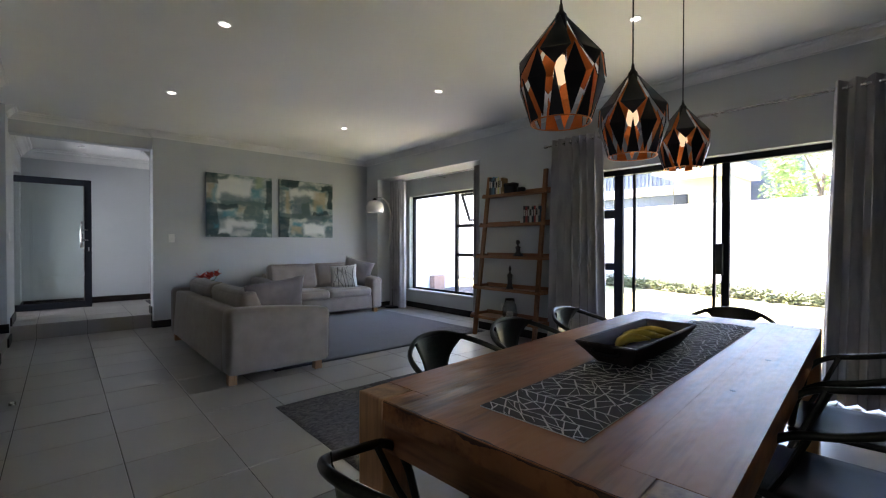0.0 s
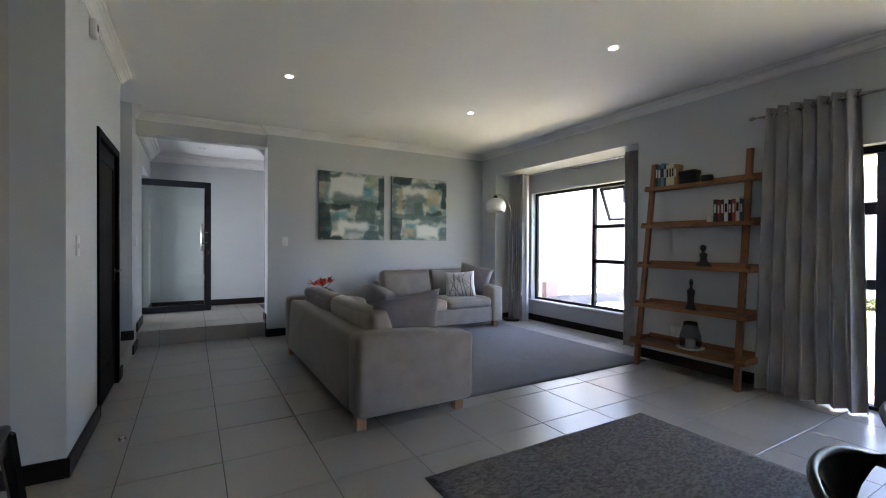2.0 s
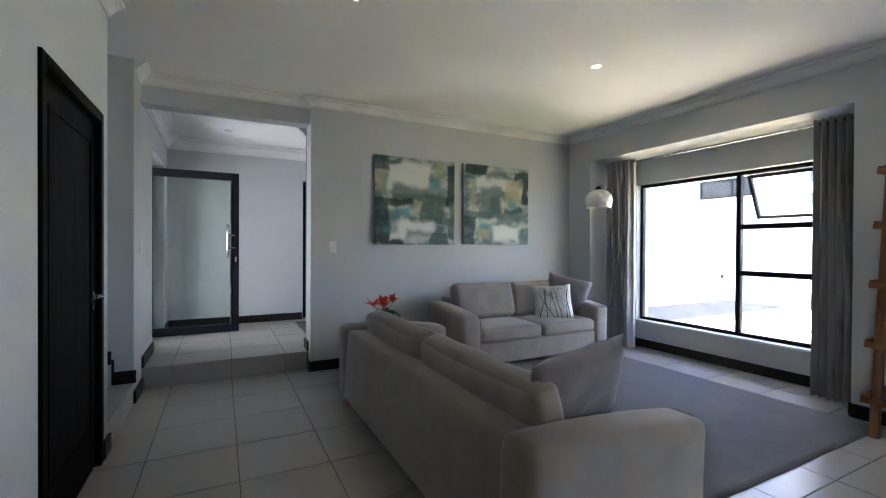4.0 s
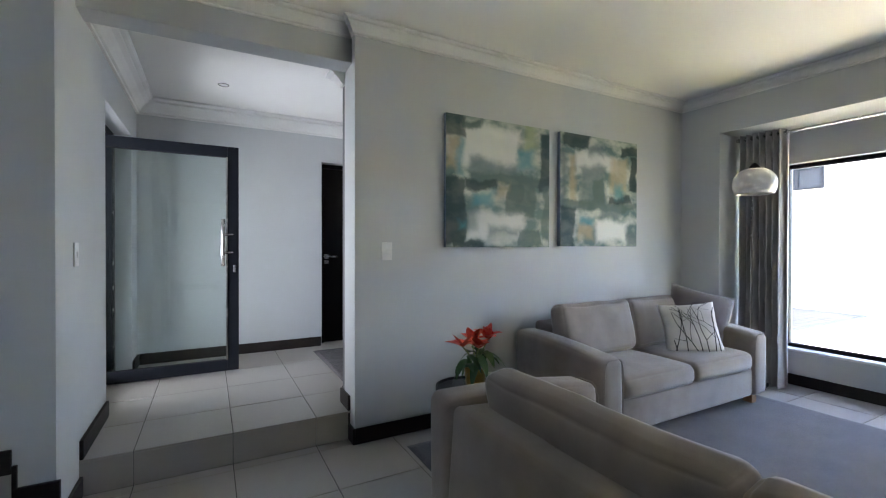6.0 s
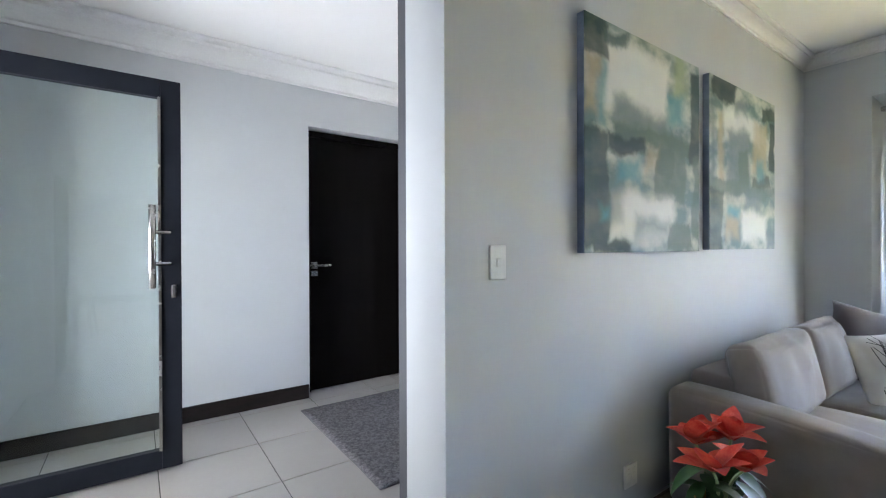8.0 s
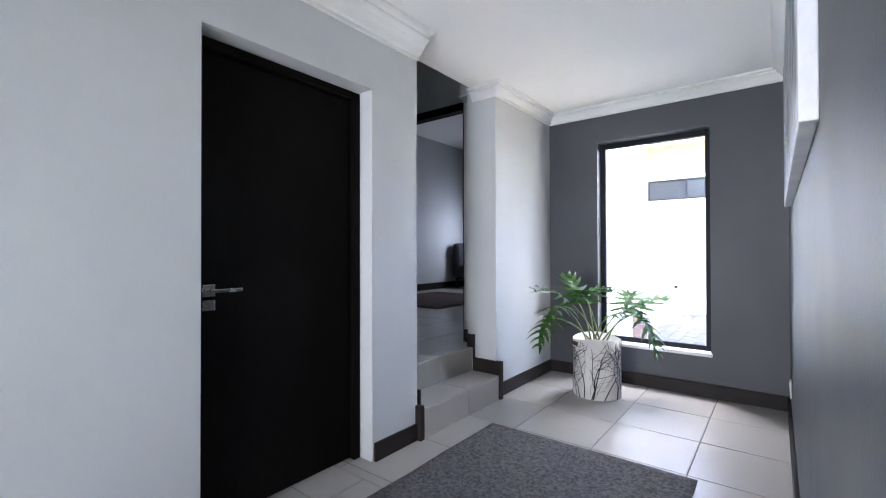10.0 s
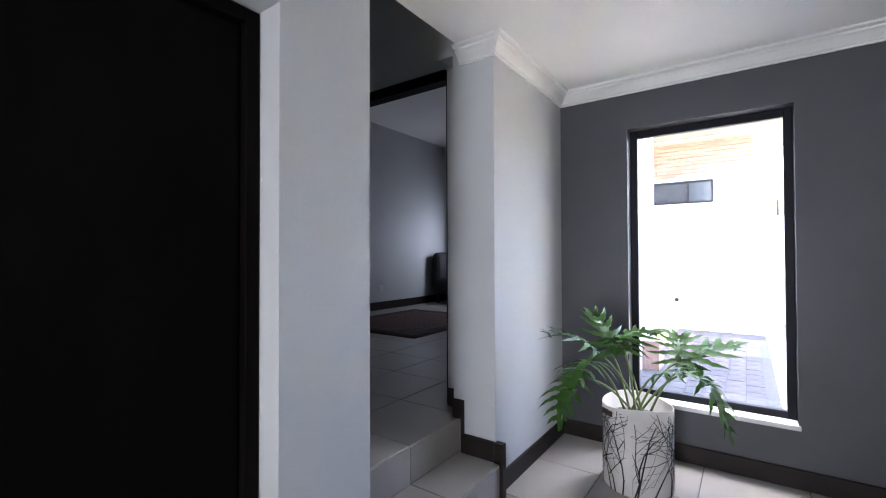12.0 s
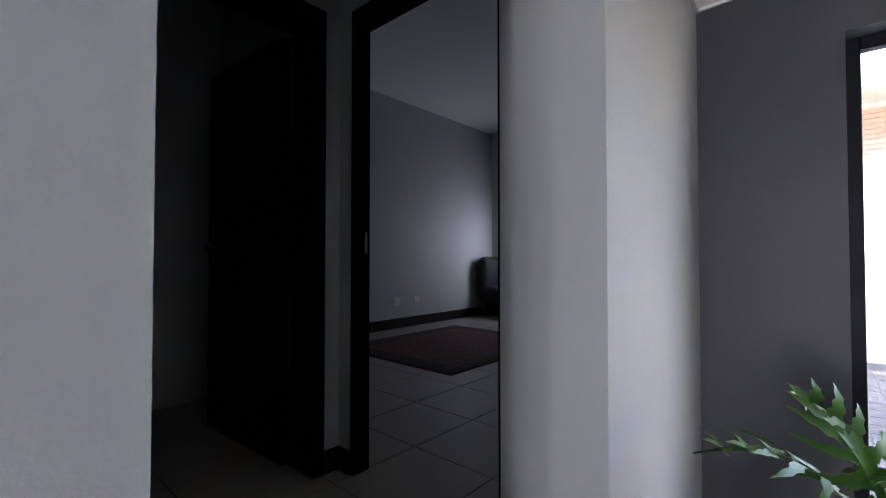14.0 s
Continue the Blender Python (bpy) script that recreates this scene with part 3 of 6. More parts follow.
pane("pane", 4.93, 4.936, 3.13, 3.44, 0.03, 0.92, sl)
pane("pane", 4.93, 4.936, 0.68, 2.02, 0.03, 1.97, sl)

# hall window
hw = thing("window_hall", "tall narrow charcoal framed window, single pane", "window", kind="structure")
part("frame", boxes((4.95, 5.00, 8.955, 9.0, 0.54, 2.385), (4.95, 5.00, 9.81, 9.855, 0.54, 2.385), (4.95, 5.00, 9.0, 9.81, 2.335, 2.385), (4.95, 5.00, 9.0, 9.81, 0.54, 0.585), bevel=0.004), M_ALU, hw)
pane("pane", 4.97, 4.976, 9.0, 9.81, 0.585, 2.335, hw)
part("sill", boxes((4.835, 4.95, 8.945, 9.865, 0.515, 0.544), bevel=0.005), M_CORN, hw, "pale painted sill")

# front door: glazed pivot leaf standing open
fd = thing("door_entrance", "charcoal framed frosted glass pivot door, standing open", "door", kind="structure")
leaf = part("leaf", boxes((-0.43, -0.335, 9.675, 9.725, ZH + 0.012, 2.215), (0.565, 0.655, 9.675, 9.725, ZH + 0.012, 2.215), (-0.335, 0.565, 9.675, 9.725, 2.12, 2.215), (-0.335, 0.565, 9.675, 9.725, ZH + 0.012, 0.30), bevel=0.004), M_ALU, fd)
pane("pane", -0.335, 0.565, 9.697, 9.703, 0.30, 2.12, fd, M_GLASS_DOOR)
part("bead", boxes((0.553, 0.566, 9.668, 9.676, 0.30, 2.12), (-0.335, -0.322, 9.668, 9.676, 0.30, 2.12)), M_CHROME, fd)
ph = bmesh.new()
tube(ph, [(0.525, 9.60, 1.145), (0.525, 9.60, 1.56)], 0.016, 12)
pull = part("pull_handle", ph, M_CHROME, fd, "long brushed steel pull handle", smooth=True)
for z in (1.265, 1.425):
    part("standoff", tube(bmesh.new(), [(0.525, 9.60, z), (0.57, 9.645, z), (0.602, 9.675, z)], 0.011, 10), M_CHROME, pull)
part("lock", boxes((0.607, 0.633, 9.666, 9.676, 1.085, 1.155), bevel=0.008), M_CHROME, fd, "steel lock cylinder")
part("jamb", boxes((-0.37, -0.31, 9.93, 10.02, ZH, 2.30), (-0.37, -0.31, 8.93, 8.99, ZH, 2.30), (-0.37, -0.31, 8.99, 9.93, 2.24, 2.30), bevel=0.004), M_ALU, fd)
for k in range(3):
    part("seal", boxes((-0.309, -0.30, 9.935 + 0.026 * k, 9.945 + 0.026 * k, ZH, 2.24)), M_CHROME, fd)


def lever(parent, m, side=1):
    """A lever handle with a square rose and a key plate."""
    h = part("handle", rot_bm(boxes((-0.026, 0.026, -0.010, 0, -0.026, 0.026), (-0.026, 0.026, -0.010, 0, -0.085, -0.04), bevel=0.002), m), M_CHROME, parent, "brushed steel lever handle")
    bm = bmesh.new()
    tube(bm, [(0, 0, 0), (0, -0.045, 0)], 0.009, 10)
    box(bm, *((-0.01, 0.125) if side > 0 else (-0.125, 0.01)), -0.054, -0.040, -0.008, 0.008, bevel=0.003)
    part("lever", rot_bm(bm, m), M_CHROME, h)
    return h


def flush_door(name, label, w, h, m, frame=0.045, depth=0.10, side=1, hinge=0, shut=True):
    """A flush black door in its frame; local x along the wall, y into it."""
    d = thing(name, label, "door", m, kind="structure")
    part("frame", boxes((0, frame, 0, depth, 0, h), (w - frame, w, 0, depth, 0, h), (frame, w - frame, 0, depth, h - frame, h), bevel=0.004), M_BLACKDOOR, d)
    if shut:
        lf = part("leaf", boxes((frame + 0.003, w - frame - 0.003, 0.03, 0.07, 0.008, h - frame - 0.003), bevel=0.003), M_BLACKDOOR, d)
        lever(lf, Matrix.Translation((frame + 0.035 if side > 0 else w - frame - 0.06, 0.03, 1.01)), side)
    return d


flush_door("door_hall", "closed flush black door with steel lever handle", 0.905, 2.085, pose(1.5475, YB + 0.098, ZH), side=1)
flush_door("door_passage", "closed panelled black door with steel lever handle", 0.995, 2.078, pose(XW + 0.014, 5.8025, 0, 0, 0, 90), side=-1, frame=0.06)
part("panel_bead", boxes((XW - 0.018, XW - 0.010, 5.96, 6.64, 0.25, 0.27), (XW - 0.018, XW - 0.010, 5.96, 6.64, 1.88, 1.90), (XW - 0.018, XW - 0.010, 5.96, 5.98, 0.27, 1.88), (XW - 0.018, XW - 0.010, 6.62, 6.64, 0.27, 1.88)), M_BLACKDOOR, bpy.data.objects["door_passage"]).matrix_parent_inverse = bpy.data.objects["door_passage"].matrix_world.inverted()

# bedroom doorway and the open door of the dark room
bd = thing("door_bedroom", "dark timber door frame of the bedroom, open", "door frame", kind="structure")
part("frame", boxes((3.935, 4.03, 11.535, 11.56, ZL, ZL + 2.14), (3.948, 4.03, 10.742, 10.755, ZL, ZL + 2.14), (3.935, 4.03, 10.755, 11.535, ZL + 2.07, ZL + 2.14), bevel=0.005), M_BLACKDOOR, bd)
part("strike_plate", boxes((3.995, 4.01, 11.531, 11.535, 1.58, 1.68)), M_CHROME, bd)
od = thing("door_dark_room", "black flush door standing open into a dark room", "door", kind="structure")
part("frame", boxes((3.80, 3.86, 11.645, 11.86, ZL, ZL + 2.14), (2.96, 3.02, 11.645, 11.86, ZL, ZL + 2.14), (3.02, 3.80, 11.645, 11.86, ZL + 2.08, ZL + 2.14), bevel=0.005), M_BLACKDOOR, od)
ol = part("leaf", rot_bm(boxes((-0.04, 0, 0, 0.79, 0, 2.05), bevel=0.003), pose(3.80, 11.86, ZL + 0.01, 0, 0, 3)), M_BLACKDOOR, od)
part("knob", rot_bm(lathe(bmesh.new(), [(0.012, 0), (0.012, 0.03), (0.026, 0.035), (0.028, 0.055), (0.015, 0.065)], 12), pose(3.735, 12.57, 1.62, 0, -90, 3)), M_CHROME, ol)


# ---- outdoors ----
M_GROUND = mat("lawn_ground", (0.16, 0.17, 0.06), 0.95, scale=1.5, fine=40, bump=0.5, fine_amt=0.6, col2=(0.24, 0.21, 0.11))
M_PAVE = mat("concrete_paver", (0.092, 0.078, 0.072), 0.85, scale=9, fine=120, bump=0.3, col2=(0.070, 0.060, 0.056), rand=0.12)
M_APRON = mat("pale_concrete", (0.56, 0.54, 0.50), 0.9, scale=2.5, fine=80, bump=0.3, col2=(0.48, 0.46, 0.42))
M_WHITEWALL = mat("white_render", (0.80, 0.79, 0.76), 0.85, scale=1.3, fine=70, bump=0.2, col2=(0.74, 0.73, 0.70))
M_BRICK = mat("face_brick", (0.27, 0.18, 0.142), 0.85, scale=14, fine=90, bump=0.3, col2=(0.24, 0.145, 0.11), rand=0.2)
M_MORTAR = mat("pale_mortar", (0.36, 0.33, 0.28), 0.9, scale=8, fine=80, bump=0.2)
M_CLAD = mat("grey_cladding", (0.060, 0.075, 0.100), 0.6, metal=0.1, scale=4, fine=60, bump=0.05)
M_LEAF = mat("shrub_leaf", (0.055, 0.070, 0.025), 0.6, scale=8, fine=60, bump=0.1, col2=(0.085, 0.095, 0.040), rand=0.25)
M_LEAFT = mat("tree_leaf", (0.10, 0.17, 0.035), 0.6, scale=3, fine=40, bump=0.1, col2=(0.17, 0.24, 0.06))
M_BARK = mat("bark", (0.10, 0.075, 0.055), 0.9, scale=20, fine=90, bump=0.6)
M_ROOF = mat("roof_tile", (0.16, 0.14, 0.13), 0.8, scale=6, fine=60, bump=0.3)
M_DARKGLASS = mat("far_window_glass", (0.03, 0.035, 0.045), 0.08, scale=3, fine=20, bump=0.0)

structure("ground", boxes((-300, 300, -300, 300, -0.6, -0.12)), M_GROUND, "dry sunlit lawn reaching into the distance", "ground")
structure("pavement", boxes((5.62, 12.35, 8.9, 10.42, -0.118, -0.10)), M_GROUT, "sand bed of the garden paving", "pavement")
structure("apron", boxes((5.62, 12.35, 7.2, 8.9, -0.118, -0.10)), M_APRON, "pale sunlit concrete apron beside the paving", "pavement")
bw = structure("boundary_wall", boxes((14.5, 14.72, -30, 9.6, -0.3, 2.36), bevel=0.0), M_WHITEWALL, "tall white rendered garden wall", "garden wall")
part("coping", boxes((14.46, 14.76, -30, 9.6, 2.36, 2.42), bevel=0.01), M_WHITEWALL, bw)
# entrance porch outside the front door
structure("porch", boxes((-2.6, -0.41, 8.3, 10.8, 2.55, 2.7), (-2.6, -2.4, 8.3, 10.8, -0.1, 2.55), (-2.4, -0.42, 10.6, 10.8, -0.1, 2.55)), M_WHITEWALL, "white rendered porch by the front door", "porch")
structure("porch_floor", boxes((-3.2, -0.42, 8.2, 10.8, -0.1, ZH - 0.02)), M_TILE, "tiled porch floor", "floor")
# unseen roof over the bedroom wing, lengthened past its wall to shade the paving
rf = structure("roof_bedroom_wing", rot_bm(boxes((5.0, 11.46, 0, 2.75, 0, 0.12)), pose(0, 10.36, 3.93, 24, 0, 0)), M_ROOF, "unseen pitched roof, run past the bedroom wing to shade the paving", "roof")


def brick_panel(parent, x, y0, y1, z0, z1, face=-1, skip=(0, 0, 0)):
    """Stretcher-bond bricks in front of a wall of constant x."""
    me_bm = boxes((-0.02, 0.02, 0.0, 0.228, 0.0, 0.072), bevel=0.0)
    me = bpy.data.meshes.new("brick")
    me_bm.to_mesh(me)
    me_bm.free()
    me.materials.append(M_BRICK)
    half = boxes((-0.02, 0.02, 0.0, 0.108, 0.0, 0.072), bevel=0.0)
    mh = bpy.data.meshes.new("half_brick")
    half.to_mesh(mh)
    half.free()
    mh.materials.append(M_BRICK)
    row, z = 0, z0
    while z + 0.075 < z1:
        y = y0
        if row % 2:
            if not (skip[0] < y + 0.06 < skip[1] and z < skip[2]):
                ob = new("brick", mh)
                ob.parent = parent
                ob.location = (x + 0.01 * face, y, z)
            y += 0.12
        while y + 0.23 <= y1 + 0.02:
            if not (skip[0] < y + 0.23 and y < skip[1] and z < skip[2]):
                ob = new("brick", me)
                ob.parent = parent
                ob.location = (x + 0.01 * face, y, z)
            y += 0.24
        z += 0.084
        row += 1


fh = thing("neighbour_house", "white rendered house with face-brick panel and low window", "house")
part("wall", boxes((12.5, 12.9, 8.70, 16.0, -0.3, 5.2)), M_WHITEWALL, fh)
# the eave's grey carries the shade of its underside
part("roof", boxes((11.5, 14.5, 8.35, 16.0, 4.06, 4.22)), mat("soffit_shade_grey", (0.22, 0.23, 0.25), 0.8, scale=3, fine=60, bump=0.1), fh, "flat eave with its underside shade put into a grey colour")
fw = part("window", boxes((12.44, 12.52, 9.76, 9.80, 2.64, 3.13), (12.44, 12.52, 11.04, 11.08, 2.64, 3.13), (12.44, 12.52, 9.80, 11.04, 3.09, 3.13), (12.44, 12.52, 9.80, 11.04, 2.64, 2.68), (12.44, 12.52, 10.22, 10.26, 2.68, 3.09), bevel=0.004), M_ALU, fh)
part("pane", boxes((12.47, 12.49, 9.80, 11.04, 2.68, 3.09)), M_DARKGLASS, fw, "dark window pane")
part("vent", lathe(bmesh.new(), [(0.05, 0), (0.05, 0.02)], 10), M_BLACK, fh).matrix_basis = pose(12.5, 10.475, 0.52, 0, -90, 0)
brick_panel(part("brick_backing", boxes((12.485, 12.5, 9.05, 12.2, 3.22, 4.02)), M_MORTAR, fh, "mortar behind the face bricks"), 12.485, 9.05, 12.2, 3.22, 4.02, skip=(9.74, 11.10, 3.14))
bp1 = thing("brick_planter", "low red face-brick planter against the white wall", "planter")
part("core", boxes((8.30, 8.70, 10.20, 10.41, -0.11, 0.30)), M_BRICK, bp1)

# neighbouring buildings over the wall
nb = thing("cladding_house", "grey vertically clad upper storey beyond the garden wall", "house")
part("wall", boxes((22.2, 26, 8.9, 18, 0, 6.9)), M_CLAD, nb)
cl = bmesh.new()
for k in range(44):
    box(cl, 22.14, 22.2, 8.92 + 0.2 * k, 9.0 + 0.2 * k, 4.0, 6.9)
part("cladding_rib", cl, M_CLAD, nb)
part("band", boxes((21.9, 22.2, 8.9, 18, 3.6, 4.0)), M_WHITEWALL, nb)
nb2 = thing("cream_house", "cream rendered house beyond the garden wall", "house")
part("wall", boxes((22, 25, 6.5, 8.85, 0, 4.75)), mat("cream_render", (0.30, 0.27, 0.22), 0.85, scale=1.3, fine=70, bump=0.2), nb2)
part("roof", boxes((19.6, 25, 6.1, 8.88, 4.25, 4.8)), M_WHITEWALL, nb2, "deep white eave")
nw = part("window", boxes((21.95, 22.0, 8.22, 8.82, 2.6, 3.55)), M_ALU, nb2)
part("pane", boxes((21.93, 21.95, 8.27, 8.77, 2.65, 3.5)), M_DARKGLASS, nw)
nb3 = thing("slate_house", "blue-grey clad house behind the tree", "house")
part("wall", boxes((26, 30, 4.6, 7.6, 0, 6.0)), M_CLAD, nb3)
part("roof", boxes((25.8, 30.2, 4.4, 7.8, 6.0, 6.2)), M_ROOF, nb3)


def leafy(name, parent, material, n, blobs, size, seed, label=""):
    """A crown of many small leaves scattered in clumps."""
    rnd = random.Random(seed)
    verts, faces = [], []
    for _ in range(n):
        c, r = rnd.choice(blobs)
        d = Vector((rnd.gauss(0, 1), rnd.gauss(0, 1), rnd.gauss(0, 1))).normalized() * r * rnd.random() ** 0.45
        p = Vector(c) + d
        a = Vector((rnd.gauss(0, 1), rnd.gauss(0, 1), rnd.gauss(0, 0.5))).normalized()
        b = a.cross(Vector((rnd.gauss(0, 1), rnd.gauss(0, 1), rnd.gauss(0, 1)))).normalized()
        s = size * rnd.uniform(0.6, 1.3)
        k = len(verts)
        verts += [p - a * s, p + b * s * 0.4, p + a * s, p - b * s * 0.4]
        faces.append((k, k + 1, k + 2, k + 3))
    me = bpy.data.meshes.new(name)
    me.from_pydata([tuple(v) for v in verts], [], faces)
    me.materials.append(material)
    ob = new(name, me)
    ob.parent = parent
    if label:
        ob["label"] = label
    return ob


tr = thing("garden_tree", "light green leafy tree behind the garden wall", "tree", pose(18.5, 3.05, -0.12))
tb = bmesh.new()
tube(tb, smooth_pts([(0, 0, 0), (0.05, 0.05, 1.2), (-0.05, 0.1, 2.4), (0.1, 0.0, 3.6)], 4), [0.16 - 0.008 * k for k in range(13)], 8)
for a, b in (((0.0, 0.08, 2.0), (0.3, -1.0, 3.4)), ((0.0, 0.08, 2.2), (0.2, 1.1, 3.5)), ((0.05, 0.05, 2.9), (-0.6, 0.4, 4.2))):
    tube(tb, [a, Vector(a).lerp(Vector(b), 0.5) + Vector((0, 0, 0.15)), b], [0.06, 0.04, 0.02], 6)
part("trunk", tb, M_BARK, tr)
rt = random.Random(5)
leafy("crown", tr, M_LEAFT, 5200, [((rt.uniform(-0.9, 0.9), rt.uniform(-1.15, 1.15), rt.uniform(2.6, 4.8)), rt.uniform(0.30, 0.65)) for _ in range(26)], 0.075, 6)

rb = random.Random(11)
for k in range(26):
    u = k / 25
    x, y = 13.9 - 1.6 * u, 8.3 - 6.3 * u
    sh = thing("shrub", "low clipped green garden shrub", "shrub", pose(x + rb.uniform(-0.1, 0.1), y, -0.12), group="shrubs along the garden wall")
    w = rb.uniform(0.22, 0.34)
    leafy("foliage", sh, M_LEAF, 420, [((rb.uniform(-0.15, 0.15), rb.uniform(-0.22, 0.22), w * rb.uniform(0.3, 0.75)), w * rb.uniform(0.4, 0.75)) for _ in range(7)], 0.045, k + 30)

# ---- lounge ----
def place(ob, m):
    ob.matrix_world = m
    return ob


def sofa(name, label, L, D, m, seats, arm_h=0.63, back_h=0.70, arm_w=0.20, cushion_tilt=12, lift=0.0):
    """A fabric sofa: local x along its length, y towards its front, back at y = 0."""
    s = thing(name, label, "sofa", m)
    base = rbox(L - 2 * arm_w + 0.04, D - 0.10, 0.24, 0.03, n=3, centre=(0, D / 2 + 0.02, 0.21))
    part("base", base, M_SOFA, s, smooth=True)
    part("backrest", rot_bm(rbox(L - 2 * arm_w + 0.06, 0.20, back_h - 0.09, 0.03, 0.004, n=4), pose(0, 0.118, 0.09 + (back_h - 0.09) / 2, -4, 0, 0)), M_SOFA, s, smooth=True)
    for sx in (-1, 1):
        bm = rbox(arm_w, D - 0.02, arm_h - 0.09, 0.045, 0.008, n=4, centre=(sx * (L / 2 - arm_w / 2), D / 2, 0.09 + (arm_h - 0.09) / 2))
        for v in bm.verts:
            t = max(0.0, (v.co.z - 0.35) / (arm_h - 0.35))
            v.co.z -= 0.045 * t * (v.co.y / D) ** 2 * 1.4 - 0.02 * t
            v.co.x += sx * 0.012 * t
        arm = part("arm", bm, M_SOFA, s, smooth=True)
        pts = [(sx * (L / 2 - arm_w + 0.02), D - 0.012, 0.12), (sx * (L / 2 - arm_w + 0.018), D - 0.012, arm_h - 0.10), (sx * (L / 2 - arm_w / 2), D - 0.012, arm_h - 0.045), (sx * (L / 2 - 0.02), D - 0.012, arm_h - 0.10), (sx * (L / 2 - 0.02), D - 0.012, 0.12)]
        part("piping", tube(bmesh.new(), smooth_pts(pts, 4), 0.004, 5), M_SOFA, arm)
    w = (L - 2 * arm_w) / seats
    for k in range(seats):
        x = -L / 2 + arm_w + w * (k + 0.5)
        part("seat_cushion", rbox(w - 0.008, D - 0.30, 0.15, 0.05, 0.022, n=6, centre=(x, D / 2 + 0.135, 0.385)), M_SOFA, s, smooth=True)
        bm = rbox(w - 0.008, 0.155, 0.385, 0.045, 0.026, n=9)
        for v in bm.verts:
            v.co.y += 0.010 * noise.noise(v.co * 6 + Vector((k * 3, 0, 0)))
            v.co.z += 0.012 * noise.noise(v.co * 4 + Vector((k * 5, 1, 0)))
            if v.co.z > 0.05:
                v.co.z += 0.022 * min(1.0, abs(v.co.x) / (w * 0.5)) ** 4
            if v.co.y > 0 and v.co.z > 0.02:
                v.co.y += 0.010 * math.sin(v.co.x * 52 + v.co.z * 16) * math.exp(-(v.co.x / (w * 0.22)) ** 2)
        part("back_cushion", rot_bm(bm, pose(x, 0.285, 0.625 + lift, cushion_tilt, 0, 0)), M_SOFA, s, smooth=True)
    for sx in (-1, 1):
        for y in (0.06, D - 0.10):
            bm = bmesh.new()
            box(bm, sx * (L / 2 - 0.10) - 0.035, sx * (L / 2 - 0.10) + 0.035, y - 0.03, y + 0.04, 0.0, 0.105, bevel=0.004)
            part("leg", bm, M_LEGWOOD, s, "oiled wooden block leg")
    return s


sofa("sofa", "taupe suede three-seat sofa with wooden block legs", 2.50, 0.935, pose(1.315, 5.90, 0.0, 0, 0, -90), 2, arm_h=0.635, back_h=0.625, lift=-0.055)
sofa("sofa", "taupe suede two-seat sofa against the grey wall", 1.97, 0.90, pose(3.565, 8.12, 0.0, 0, 0, 180), 2, arm_h=0.645, back_h=0.72, lift=0.035)


def cushion(label, w, h, t, material, m, seed, branches=False, ribs=False):
    bm = pillow(w, h, t, 14, 0.012, seed)
    if ribs:
        for v in bm.verts:
            v.co.y += (0.004 if v.co.y > 0 else -0.004) * math.sin((v.co.x + v.co.z) * 90)
    c = tagged(part("scatter_cushion", bm, material, smooth=True), label, "cushion")
    c.matrix_world = m
    return c


M_BRANCH = mat("cushion_white", (0.66, 0.64, 0.60), 0.85, scale=10, fine=300, bump=0.2, fine_amt=0.3, col2=(0.60, 0.58, 0.55))
M_PRINT = mat("black_print", (0.015, 0.014, 0.014), 0.8, scale=10, fine=100, bump=0.05)


def branch_lines(seed, x0, x1, z0, z1, n, spread):
    """Bare branches as forking polylines in the plane, with widths."""
    rnd = random.Random(seed)
    out = []

    def grow(p, a, w, depth):
        pts = [p]
        for _ in range(rnd.randint(4, 7)):
            a += rnd.gauss(0, 0.16)
            p = (p[0] + math.sin(a) * spread * 0.22, p[1] + math.cos(a) * spread * 0.22)
            if not (x0 < p[0] < x1 and z0 < p[1] < z1):
                break
            pts.append(p)
            if depth < 3 and rnd.random() < 0.55:
                grow(p, a + rnd.choice((-1, 1)) * rnd.uniform(0.4, 0.9), w * 0.6, depth + 1)
        if len(pts) > 1:
            out.append((pts, w))

    for k in range(n):
        grow((x0 + (x1 - x0) * (k + rnd.uniform(0.2, 0.8)) / n, z0 + 0.002), rnd.gauss(0, 0.25), 0.0042, 0)
    return out


bc = cushion("white scatter cushion printed with bare black branches", 0.46, 0.42, 0.13, M_BRANCH, pose(3.95, 7.52, 0.645, 20, 4, 148), 4)
pr = bmesh.new()
for pts, w in branch_lines(8, -0.205, 0.205, -0.205, 0.205, 5, 0.42) + branch_lines(9, -0.205, 0.205, -0.205, 0.205, 3, 0.5):
    prev = None
    for i, (x, z) in enumerate(pts):
        u, v = x / 0.23, z / 0.23
        k = max(0.0, (1 - min(1, abs(u)) ** 4) * (1 - min(1, abs(v)) ** 4)) ** 0.55
        y = 0.065 * k + 0.0075
        a = pts[max(i - 1, 0)]
        b = pts[min(i + 1, len(pts) - 1)]
        d = Vector((b[0] - a[0], b[1] - a[1]))
        nrm = Vector((-d.y, d.x)).normalized() * w * (1 - 0.5 * i / len(pts))
        cur = (pr.verts.new((x - nrm.x, y, z - nrm.y)), pr.verts.new((x + nrm.x, y, z + nrm.y)))
        if prev:
            pr.faces.new((prev[0], prev[1], cur[1], cur[0]))
        prev = cur
part("branch_print", pr, M_PRINT, bc, "black bare branch print")
cushion("dark taupe pleated scatter cushion leaning in the sofa corner", 0.54, 0.48, 0.15, M_CUSH, pose(4.29, 7.66, 0.70, 14, -14, 136), 7, ribs=True)
cushion("plain taupe velvet scatter cushion on the sofa seat", 0.62, 0.42, 0.16, M_CUSH, pose(1.84, 4.99, 0.665, 14, -6, 8), 12)


